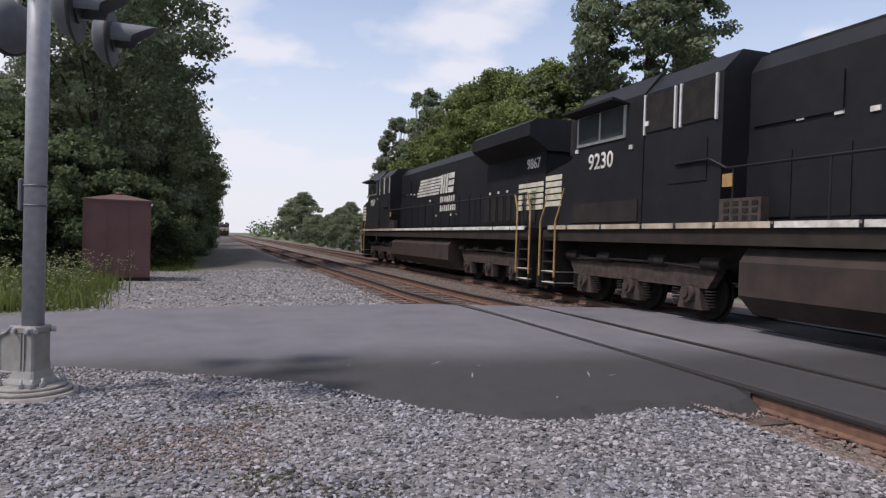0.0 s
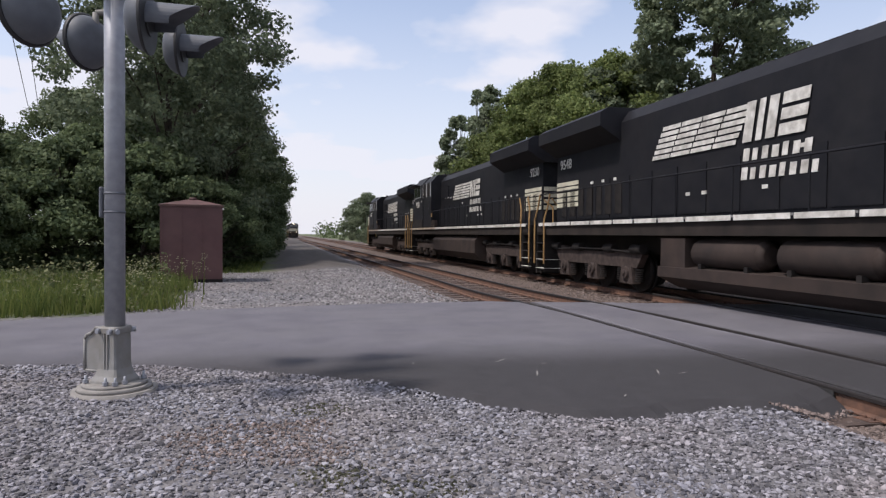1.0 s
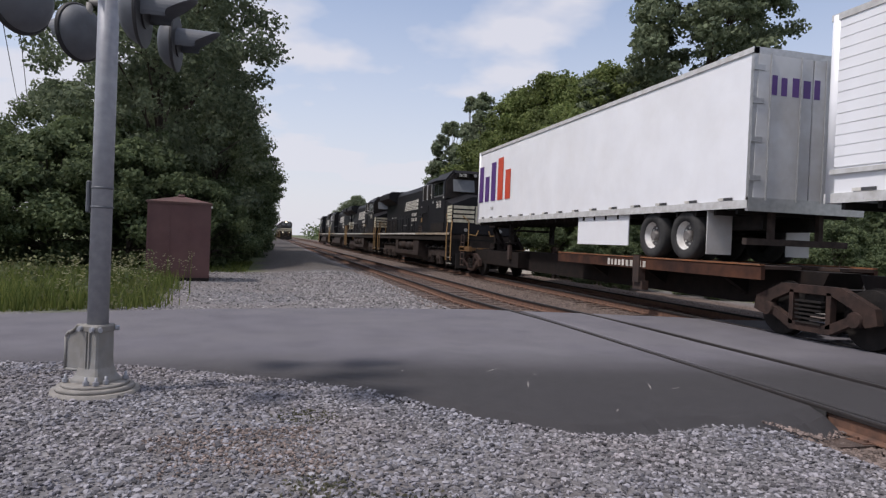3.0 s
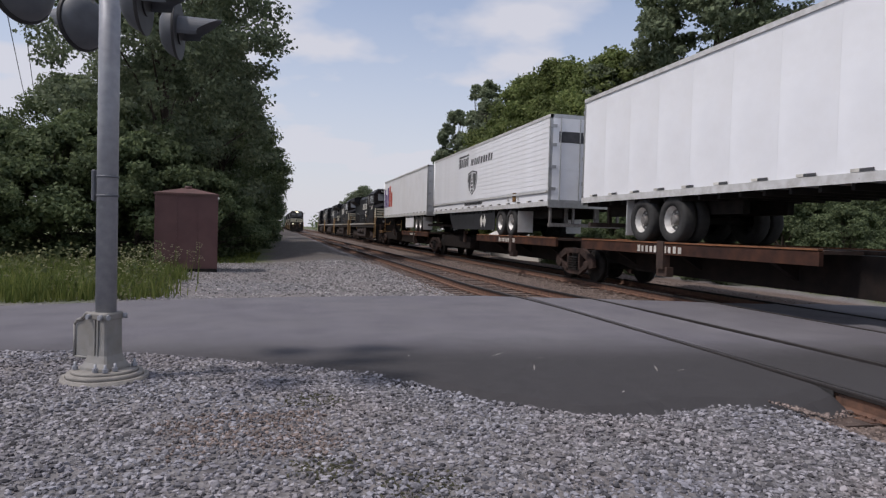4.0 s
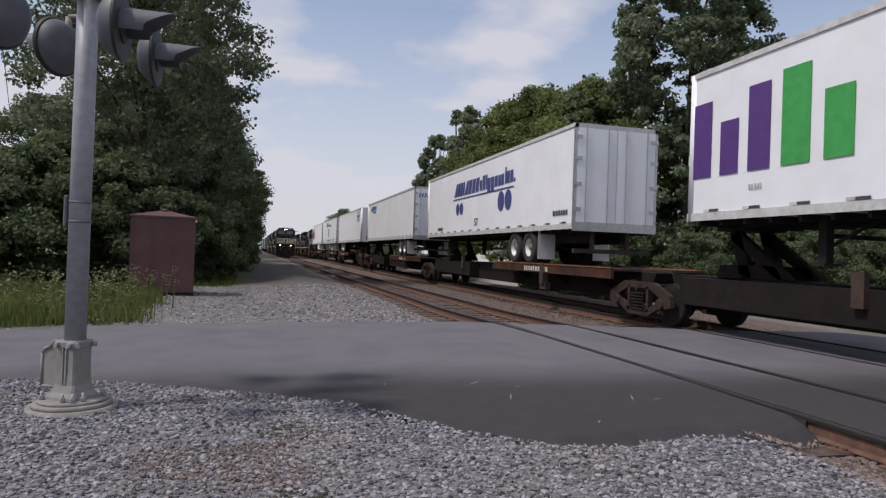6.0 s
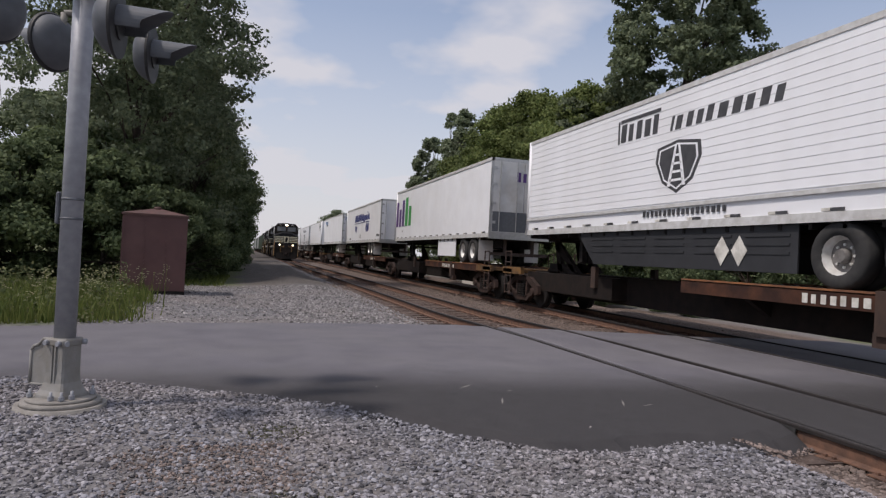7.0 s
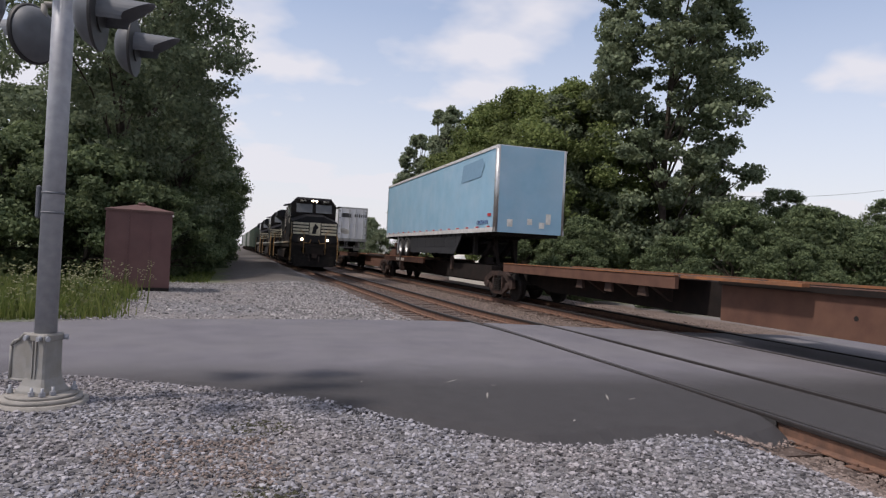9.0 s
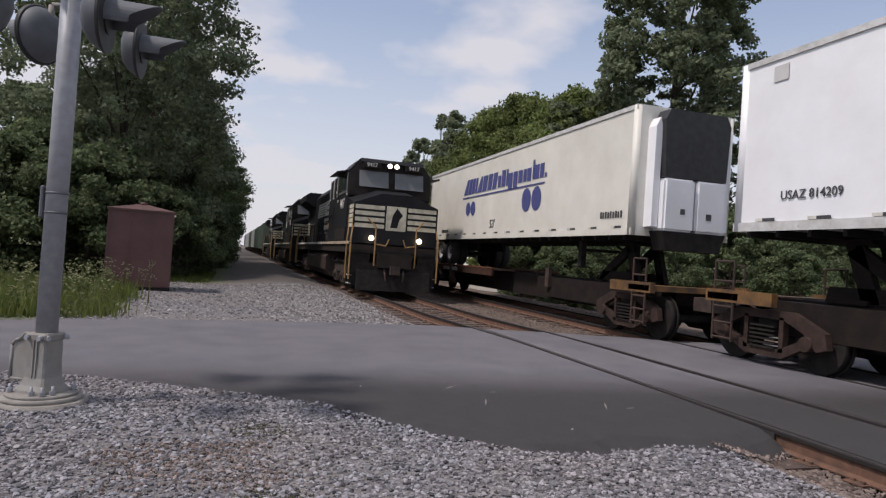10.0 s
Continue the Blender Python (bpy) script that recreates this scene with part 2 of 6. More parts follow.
M["leaf_b"] = leaf_mat("leaf_dark_green", (0.11, 0.14, 0.088), (0.205, 0.24, 0.145))
M["leaf_c"] = leaf_mat("leaf_yellow_green", (0.1, 0.135, 0.045), (0.2, 0.235, 0.085))
# for trees farther off: distance haze is mixed into the leaf colour
M["leaf_d"] = leaf_mat("leaf_hazy_green", (0.13, 0.165, 0.1), (0.22, 0.25, 0.16))
M["grass"] = leaf_mat("grass_blade", (0.07, 0.105, 0.025), (0.18, 0.2, 0.06))
M["moss"] = leaf_mat("dusty_weed", (0.1, 0.1, 0.065), (0.16, 0.155, 0.1))
M["weed"] = leaf_mat("weed_leaf", (0.08, 0.11, 0.045), (0.2, 0.2, 0.1))
M["petal"] = mat("pale_yellow_petal", (0.42, 0.4, 0.22), None, 0.6)
M["building"] = mat("pale_render", (0.55, 0.53, 0.5), (0.48, 0.46, 0.43), 0.8, scale=1)
M["roofwhite"] = mat("white_metal_roof", (0.72, 0.72, 0.72), (0.6, 0.6, 0.6), 0.5, scale=1)
M["hopper"] = mat("faded_green_car", (0.12, 0.16, 0.12), (0.08, 0.11, 0.085), 0.7, scale=1.2, dirt=(0.2, 0.17, 0.14), dirt_amt=0.5)
M["boxgrey"] = mat("pale_grey_car", (0.5, 0.5, 0.48), (0.4, 0.4, 0.38), 0.7, scale=1.2)


def ground_mat():
    m = bpy.data.materials.new("gravel_and_grass")
    m.use_nodes = True
    nt = m.node_tree
    N, L = nt.nodes.new, nt.links.new
    p = nt.nodes["Principled BSDF"]
    p.inputs["Roughness"].default_value = 0.95
    geo = N("ShaderNodeNewGeometry")
    sep = N("ShaderNodeSeparateXYZ")
    L(geo.outputs["Position"], sep.inputs[0])

    def noise_at(scale, detail=5):
        n = N("ShaderNodeTexNoise")
        n.inputs["Scale"].default_value, n.inputs["Detail"].default_value = scale, detail
        L(geo.outputs["Position"], n.inputs["Vector"])
        return n.outputs["Fac"]

    def ramp(src, a, b, c1, c2):
        r = N("ShaderNodeValToRGB")
        r.color_ramp.elements[0].position, r.color_ramp.elements[1].position = a, b
        r.color_ramp.elements[0].color, r.color_ramp.elements[1].color = (*c1, 1), (*c2, 1)
        L(src, r.inputs[0])
        return r.outputs["Color"]

    def mixc(f, a, b):
        x = N("ShaderNodeMix"); x.data_type = "RGBA"
        L(f, x.inputs["Factor"]); L(a, x.inputs["A"]); L(b, x.inputs["B"])
        return x.outputs["Result"]

    def math_(op, a, b):
        x = N("ShaderNodeMath"); x.operation = op; x.use_clamp = op in ("MULTIPLY", "MAXIMUM", "ADD")
        for s, v in ((0, a), (1, b)):
            if isinstance(v, (int, float)):
                x.inputs[s].default_value = v
            else:
                L(v, x.inputs[s])
        return x.outputs[0]

    def band(src, lo, hi, soft, wob, amt):
        """1 between lo and hi along src, with a ragged edge."""
        w = math_("SUBTRACT", wob, 0.5)
        s = N("ShaderNodeMath"); s.operation = "MULTIPLY_ADD"; L(w, s.inputs[0]); s.inputs[1].default_value = amt; L(src, s.inputs[2])
        res = []
        for v, flip in ((lo, False), (hi, True)):
            r = N("ShaderNodeMapRange"); r.interpolation_type = "SMOOTHSTEP"
            r.inputs["From Min"].default_value, r.inputs["From Max"].default_value = v - soft, v + soft
            r.inputs["To Min"].default_value, r.inputs["To Max"].default_value = (1, 0) if flip else (0, 1)
            L(s.outputs[0], r.inputs["Value"]); res.append(r.outputs[0])
        return math_("MULTIPLY", *res)

    vor = N("ShaderNodeTexVoronoi"); vor.inputs["Scale"].default_value = 22
    L(geo.outputs["Position"], vor.inputs["Vector"])
    cell = N("ShaderNodeSeparateColor"); L(vor.outputs["Color"], cell.inputs[0])
    gravel = ramp(cell.outputs[0], 0.0, 1.0, (0.04, 0.04, 0.046), (0.24, 0.232, 0.24))
    dusty = ramp(noise_at(3.0), 0.35, 0.7, (0.21, 0.185, 0.175), (0.14, 0.125, 0.12))
    gravel = mixc(ramp(noise_at(0.35), 0.42, 0.62, (0.1, 0.1, 0.1), (0.8, 0.8, 0.8)), gravel, dusty)
    rustg = ramp(cell.outputs[1], 0.0, 1.0, (0.06, 0.042, 0.034), (0.175, 0.13, 0.108))
    wob = noise_at(0.6, 4)
    col = mixc(band(sep.outputs["X"], 4.2, 16.0, 0.5, wob, 1.2), gravel, rustg)
    grass = ramp(noise_at(2.5), 0.3, 0.7, (0.05, 0.075, 0.022), (0.12, 0.125, 0.05))
    left = math_("MULTIPLY", band(sep.outputs["X"], -4000, -3.0, 0.8, wob, 4.0), band(sep.outputs["Y"], 12.3, 5000, 0.4, wob, 1.0))
    strip = math_("MULTIPLY", band(sep.outputs["X"], -5, -0.6, 0.5, wob, 2.5), band(sep.outputs["Y"], 27, 5000, 1.5, wob, 4.0))
    right = band(sep.outputs["X"], 17.0, 5000, 0.8, wob, 3.0)
    far = band(sep.outputs["X"], -4000, -14, 1.0, wob, 3.0)
    f = math_("MAXIMUM", math_("MAXIMUM", left, strip), math_("MAXIMUM", right, far))
    # bare soil under the trees, darkened with their shade in the colour
    shaded_soil = ramp(noise_at(1.2), 0.3, 0.7, (0.05, 0.042, 0.037), (0.095, 0.08, 0.07))
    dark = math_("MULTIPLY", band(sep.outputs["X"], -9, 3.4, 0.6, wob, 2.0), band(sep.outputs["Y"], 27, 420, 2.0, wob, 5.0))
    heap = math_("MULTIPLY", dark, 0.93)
    L(mixc(f, mixc(heap, col, shaded_soil), grass), p.inputs["Base Color"])
    b = N("ShaderNodeBump"); b.inputs["Strength"].default_value, b.inputs["Distance"].default_value = 0.8, 0.03
    L(vor.outputs["Distance"], b.inputs["Height"]); L(b.outputs[0], p.inputs["Normal"])
    return m


M["ground"] = ground_mat()


def asphalt_mat():
    """Worn grey asphalt with a newer, darker patch along the ragged edge, deepened by a painted soft tree shadow."""
    m = M["asphalt_plain"].copy()
    m.name = "patched_asphalt"
    nt = m.node_tree
    N, L = nt.nodes.new, nt.links.new
    p = nt.nodes["Principled BSDF"]
    old = p.inputs["Base Color"].links[0].from_socket
    geo, sep, no = N("ShaderNodeNewGeometry"), N("ShaderNodeSeparateXYZ"), N("ShaderNodeTexNoise")
    L(geo.outputs["Position"], sep.inputs[0]); L(geo.outputs["Position"], no.inputs["Vector"])
    no.inputs["Scale"].default_value, no.inputs["Detail"].default_value = 1.1, 4
    a = N("ShaderNodeMath"); a.operation = "MULTIPLY_ADD"; a.inputs[1].default_value = 0.1
    L(sep.outputs["X"], a.inputs[0]); L(sep.outputs["Y"], a.inputs[2])
    b = N("ShaderNodeMath"); b.operation = "MULTIPLY_ADD"; b.inputs[1].default_value = 0.5
    L(no.outputs["Fac"], b.inputs[0]); L(a.outputs[0], b.inputs[2])
    r = N("ShaderNodeMapRange"); r.interpolation_type = "SMOOTHSTEP"
    r.inputs["From Min"].default_value, r.inputs["From Max"].default_value = 6.9, 8.8
    r.inputs["To Min"].default_value, r.inputs["To Max"].default_value = 1.0, 0.0
    L(b.outputs[0], r.inputs["Value"])
    n2 = N("ShaderNodeTexNoise"); n2.inputs["Scale"].default_value, n2.inputs["Detail"].default_value = 5.0, 6
    L(geo.outputs["Position"], n2.inputs["Vector"])
    rp = N("ShaderNodeValToRGB")
    rp.color_ramp.elements[0].color, rp.color_ramp.elements[1].color = (0.024, 0.022, 0.024, 1), (0.043, 0.04, 0.042, 1)
    L(n2.outputs["Fac"], rp.inputs[0])
    mx = N("ShaderNodeMix"); mx.data_type = "RGBA"
    L(r.outputs[0], mx.inputs["Factor"]); L(old, mx.inputs["A"]); L(rp.outputs[0], mx.inputs["B"])
    L(mx.outputs["Result"], p.inputs["Base Color"])
    return m


M["asphalt"] = asphalt_mat()

# ---- building helpers ----
TRACK_1, TRACK_2 = 5.74, 9.55   # centre lines of the near and the far track
GAUGE = 0.7525                  # half the distance between the rail heads' centres


def part(name, bm, material, parent=None, label=""):
    me = bpy.data.meshes.new(name)
    bm.to_mesh(me)
    bm.free()
    me.materials.append(material)
    ob = new(name, me)
    if parent:
        ob.parent = parent
    return tagged(ob, label)


def share(name, ob, parent, loc=(0, 0, 0), rot=(0, 0, 0)):
    """Another object on the same mesh."""
    o = new(name, ob.data)
    o.parent = parent
    o.location, o.rotation_euler = loc, [radians(a) for a in rot]
    return o


def empty(name, label="", category="", group="", kind=""):
    ob = new(name)
    ob.empty_display_size = 0.2
    return tagged(ob, label, category, group, kind)


def box(bm, x0, x1, y0, y1, z0, z1):
    v = [bm.verts.new(c) for c in ((x0, y0, z0), (x1, y0, z0), (x1, y1, z0), (x0, y1, z0), (x0, y0, z1), (x1, y0, z1), (x1, y1, z1), (x0, y1, z1))]
    for f in ((3, 2, 1, 0), (4, 5, 6, 7), (0, 1, 5, 4), (1, 2, 6, 5), (2, 3, 7, 6), (3, 0, 4, 7)):
        bm.faces.new([v[i] for i in f])
    return bm


def prism(bm, pts, axis, a, b):
    """A polygon extruded from a to b along an axis. pts: the two other coordinates, in the order of xyz."""
    def at(p, c):
        return {"x": (c, p[0], p[1]), "y": (p[0], c, p[1]), "z": (p[0], p[1], c)}[axis]
    lo, hi = [bm.verts.new(at(p, a)) for p in pts], [bm.verts.new(at(p, b)) for p in pts]
    n = len(pts)
    fs = [bm.faces.new(lo), bm.faces.new(hi)] + [bm.faces.new((lo[i], lo[(i + 1) % n], hi[(i + 1) % n], hi[i])) for i in range(n)]
    bmesh.ops.recalc_face_normals(bm, faces=fs)
    return bm


def tube(bm, p0, p1, r0, r1=None, n=10, cap=True):
    p0, p1 = Vector(p0), Vector(p1)
    r1 = r0 if r1 is None else r1
    d = (p1 - p0).normalized()
    u = d.orthogonal().normalized()
    w = d.cross(u)
    rings = []
    for p, r in ((p0, r0), (p1, r1)):
        rings.append([bm.verts.new(p + (u * math.cos(2 * math.pi * k / n) + w * math.sin(2 * math.pi * k / n)) * r) for k in range(n)])
    for k in range(n):
        f = bm.faces.new((rings[0][k], rings[0][(k + 1) % n], rings[1][(k + 1) % n], rings[1][k]))
        f.smooth = n > 6
    if cap:
        bm.faces.new(rings[0][::-1])
        bm.faces.new(rings[1])
    return bm


def pipe(bm, pts, r, n=6):
    for a, b in zip(pts[:-1], pts[1:]):
        tube(bm, a, b, r, n=n)
    return bm


def bevel(bm, w, seg=1):
    bmesh.ops.remove_doubles(bm, verts=bm.verts[:], dist=1e-5)
    bmesh.ops.bevel(bm, geom=bm.edges[:], offset=w, segments=seg, affect="EDGES", clamp_overlap=True)
    return bm


def B():
    return bmesh.new()


def frame_of(side):
    """Right, up and outward for lettering on a side of a thing: 'l' faces -x, 'r' +x, 'b' -y, 'f' +y."""
    return {"l": ((0, -1, 0), (0, 0, 1), (-1, 0, 0)), "r": ((0, 1, 0), (0, 0, 1), (1, 0, 0)),
            "b": ((1, 0, 0), (0, 0, 1), (0, -1, 0)), "f": ((-1, 0, 0), (0, 0, 1), (0, 1, 0))}[side]


def decal(name, polys, origin, side, material, parent, label="", depth=0.006):
    """Flat shapes (u, v) on a side, each a thin plate."""
    right, up, out = (Vector(c) for c in frame_of(side))
    o = Vector(origin)
    bm = B()
    for pl in polys:
        lo = [bm.verts.new(o + right * u + up * v) for u, v in pl]
        hi = [bm.verts.new(o + right * u + up * v + out * depth) for u, v in pl]
        n = len(pl)
        fs = [bm.faces.new(lo), bm.faces.new(hi)] + [bm.faces.new((lo[i], lo[(i + 1) % n], hi[(i + 1) % n], hi[i])) for i in range(n)]
        bmesh.ops.recalc_face_normals(bm, faces=fs)
    ob = part(name, bm, material, parent, label)
    return tagged(ob, kind="stuff") if len(polys) > 5 else ob


def decal_each(name, polys, origin, side, material, parent, label=""):
    for pl in polys:
        decal(name, [pl], origin, side, material, parent, label)


def lettering(name, body, size, origin, side, material, parent, label="", bold=0.012):
    cu = bpy.data.curves.new(name, "FONT")
    cu.body, cu.size, cu.extrude, cu.align_x = body, size, 0.004, "CENTER"
    cu.resolution_u, cu.offset = 3, bold * size
    tmp = bpy.data.objects.new(name, cu)
    scene.collection.objects.link(tmp)
    me = bpy.data.meshes.new_from_object(tmp.evaluated_get(bpy.context.evaluated_depsgraph_get()))
    bpy.data.objects.remove(tmp)
    right, up, out = (Vector(c) for c in frame_of(side))
    rot = Matrix((right, up, out)).transposed().to_4x4()
    me.transform(Matrix.Translation(Vector(origin) + out * 0.004) @ rot)
    me.materials.clear()
    me.materials.append(material)
    ob = new(name, me)
    ob.parent = parent
    return tagged(ob, label)


def rect(u0, u1, v0, v1, slant=0.0):
    return [(u0, v0), (u1, v0), (u1 + slant * (v1 - v0), v1), (u0 + slant * (v1 - v0), v1)]


def word(u, v, h, widths, slant=0.0, gap=0.18):
    """A row of plain blocks in place of a word."""
    out = []
    for k, w in enumerate(widths):
        w = w * h
        out.append(rect(u, u + w * (0.86, 0.7, 0.8)[k % 3], v, v + h * (1.0, 0.92, 0.97, 0.9)[k % 4], slant))
        u += w + gap * h
    return out


def blocks(u, v, h, spec, slant=0.0):
    """Plain blocks with the rhythm of a word: (width, kind), kind a wedge, tall, x-high, hanging or a dot."""
    out = []
    for w, kind in spec:
        w *= h
        lo, hi = {"wedge": (0, 1), "tall": (0, 1), "low": (0, 0.72), "hang": (-0.26, 0.72), "dot": (0, 0.2)}[kind]
        a, b = v + lo * h, v + hi * h
        if kind == "wedge":
            out.append([(u, a), (u + 0.86 * w, a), (u + 0.86 * w + slant * h, b), (u + 0.5 * w + slant * h, b)])
        else:
            out.append(rect(u + slant * lo * h, u + slant * lo * h + 0.8 * w, a, b, slant))
        u += w
    return out


def disc(u, v, r, n=28, ry=None):
    return [(u + r * math.cos(2 * math.pi * k / n), v + (ry or r) * math.sin(2 * math.pi * k / n)) for k in range(n)]


# ---- ground ----
SOUTH_EDGE = [(-60, 9.2), (-12, 8.6), (-3, 7.85), (-1.4, 7.55), (0.2, 6.75), (0.9, 6.28), (1.3, 5.78), (1.7, 5.25), (2.35, 4.63), (2.9, 4.66), (3.6, 4.78), (4.13, 4.62), (4.6, 4.82), (4.94, 4.98), (5.09, 1.3), (7.3, 0.9), (11.5, 0.6), (16, 0.2), (60, -4)]
NORTH_EDGE = [(-60, 12.1), (-12, 11.6), (-4.3, 12.0), (-1.1, 13.0), (0.3, 13.1), (4.0, 13.3), (7.4, 12.5), (9.2, 11.9), (12, 11.6), (16, 11.0), (60, 6)]


def along(edge, x):
    return float(np.interp(x, [p[0] for p in edge], [p[1] for p in edge]))


def on_road(x, y, m=0.0):
    return along(SOUTH_EDGE, x) + m < y < along(NORTH_EDGE, x) - m


def smooth(a, b, x):
    t = min(1, max(0, (x - a) / (b - a)))
    return t * t * (3 - 2 * t)


def ground_z(x, y):
    z = -0.07
    sh = 0.4 * smooth(10, 17, y)
    near = 0.75 * (1 - smooth(5, 9, y))
    bed = smooth(3.2 - sh + near, 4.4 - sh + 0.3 * near, x) * (1 - smooth(11.2, 12.6, x))          # ballast bed under the two tracks
    z += (-0.20 + 0.07) * bed
    z += -0.35 * smooth(11.8, 14.5, x)
    if y > 12:                                                       # gravel shoulder and low verge beyond the road
        k = smooth(12.5, 22, y)
        z += -0.10 * k * (1 - bed) * (1 - smooth(1.0, 3.4, x)) * smooth(-8, -3, x)
        z += 0.35 * math.exp(-((x - 1.6) / 1.3) ** 2 - ((y - 33) / 6) ** 2)   # heap of spilt ballast
    z += 0.02 * noise.noise((x * 0.7, y * 0.7, 3.1)) * (1 - bed)
    if on_road(x, y, 0.15):
        z = min(z, -0.26)
    return z


def build_ground():
    def steps(lo, hi, d, far):
        c = list(np.arange(lo, hi + 1e-6, d))
        g, v = d, hi
        while v < far:
            g *= 1.35
            v += g
            c.append(v)
        g, v = d, lo
        while v > -far:
            g *= 1.35
            v -= g
            c.insert(0, v)
        return c
    xs, ys = steps(-6, 15, 0.25, 3000), steps(0, 26, 0.25, 3000)
    verts = [(x, y, ground_z(x, y)) for y in ys for x in xs]
    n = len(xs)
    faces = [(j * n + i, j * n + i + 1, (j + 1) * n + i + 1, (j + 1) * n + i) for j in range(len(ys) - 1) for i in range(n - 1)]
    me = bpy.data.meshes.new("ground")
    me.from_pydata(verts, [], faces)
    me.materials.append(M["ground"])
    for f in me.polygons:
        f.use_smooth = True
    tagged(new("ground", me), "grey gravel lot running into grassy verges", "ground", kind="structure")


def road_z(x):
    return -0.012 - 0.05 * smooth(3.0, -5.0, x) - 0.5 * smooth(11.8, 18, x) if x < 3 else -0.012 - 0.5 * smooth(11.8, 18, x)


def build_road():
    road = empty("road", "worn grey asphalt road crossing the tracks", "road", kind="structure")
    gaps = []
    for c in (TRACK_1, TRACK_2):
        for s in (-GAUGE, GAUGE):
            inner = 0.11 if s < 0 else 0.05
            outer = 0.05 if s < 0 else 0.11
            gaps.append((c + s - outer, c + s + inner))
    spans, x = [], -60.0
    for a, b in gaps:
        spans.append((x, a))
        x = b
    spans.append((x, 60.0))
    rnd = random.Random(4)
    for a, b in spans:
        far = a < -20 or b > 20
        xs = sorted(set(list(np.linspace(a, b, max(2, int((b - a) / 0.11)) if not far else 2)) + ([a + (b - a) * k / 60 for k in range(61)] if far else []) + ([v for v in np.arange(max(a, -5), min(b, 16), 0.09)] if far else [])))
        bm = B()
        rows = []
        for x in xs:
            s = along(SOUTH_EDGE, x) + 0.10 * noise.noise((x * 1.7, 0, 0)) + 0.06 * noise.noise((x * 6.0, 5, 0))
            n = along(NORTH_EDGE, x) + 0.08 * noise.noise((x * 1.3, 9, 0)) + 0.04 * noise.noise((x * 6.0, 2, 0))
            z = road_z(x)
            cols = [(s - 0.4, z - 0.24), (s - 0.05, z - 0.06), (s + 0.14, z - 0.012)] + [(s + 0.12 + (n - s - 0.24) * k / 6, z + 0.006 * noise.noise((x, k * 1.7, 1))) for k in range(1, 6)] + [(n - 0.12, z - 0.004), (n, z - 0.03), (n, z - 0.28)]
            rows.append([bm.verts.new((x, y, zz)) for y, zz in cols])
        for r0, r1 in zip(rows[:-1], rows[1:]):
            for k in range(len(r0) - 1):
                f = bm.faces.new((r0[k], r1[k], r1[k + 1], r0[k + 1]))
                f.smooth = 2 <= k < len(r0) - 3
        for r in (rows[0], rows[-1]):
            bm.faces.new(r)
        part("asphalt_slab", bm, M["asphalt"], road)
    # dark filler beside the rail heads
    for c in (TRACK_1, TRACK_2):
        for s in (-GAUGE, GAUGE):
            for a, b in ((-0.108 if s > 0 else -0.048, -0.038), (0.038, 0.048 if s > 0 else 0.108)):
                bm = B()
                x = c + s + (a + b) / 2
                box(bm, c + s + a, c + s + b, along(SOUTH_EDGE, x) + 0.06, along(NORTH_EDGE, x) - 0.7 * (c == TRACK_1), -0.2, -0.03)
                part("flangeway_filler", bm, M["rubber"], road, "dark flangeway filler")
    # pale scuffs in the asphalt
    for (x, y, l, a) in ((2.34, 6.85, 0.3, 42), (2.49, 6.14, 0.34, 68), (3.75, 5.95, 0.34, 63), (3.98, 5.85, 0.16, 20), (2.75, 6.6, 0.08, 10), (1.35, 6.9, 0.08, 80), (2.9, 5.1, 0.1, 50)):
        bm = B()
        d = Vector((math.cos(radians(a)), math.sin(radians(a)), 0))
        o = Vector((-d.y, d.x, 0)) * 0.010
        p = Vector((x, y, road_z(x) + 0.004))
        vs = [bm.verts.new(p - d * l / 2), bm.verts.new(p + o), bm.verts.new(p + d * l / 2 + o * 0.4), bm.verts.new(p - o)]
        bm.faces.new(vs)
        part("scuff", bm, M["concrete"], road, "pale scuff mark")


def bend(cx, y):
    """Sideways place of a track's centre line: the near track eases to the left past the crossing."""
    return cx - (0.4 * smooth(10, 17, y) + 0.0118 * max(0.0, y - 20) if cx == TRACK_1 else 0.0)


STATIONS = [-60, 5, 10] + [10 + 0.7 * k for k in range(1, 15)] + [20.5, 40, 80, 160, 260, 360]


def swept(prof, cx, off):
    """A profile (x, z) carried along the track at a distance off from its centre line."""
    bm = B()
    rows = [[bm.verts.new((bend(cx, y) + off + p, y, q)) for p, q in prof] for y in STATIONS]
    n = len(prof)
    for a, b in zip(rows[:-1], rows[1:]):
        for k in range(n):
            bm.faces.new((a[k], a[(k + 1) % n], b[(k + 1) % n], b[k]))
    bm.faces.new(rows[0])
    bm.faces.new(rows[-1][::-1])
    bmesh.ops.recalc_face_normals(bm, faces=bm.faces[:])
    return bm


def rail_mesh(cx, off):
    prof = [(-0.075, -0.172), (0.075, -0.172), (0.075, -0.16), (0.012, -0.142), (0.012, -0.047), (-0.012, -0.047), (-0.012, -0.142), (-0.075, -0.16)]
    return swept(prof, cx, off)


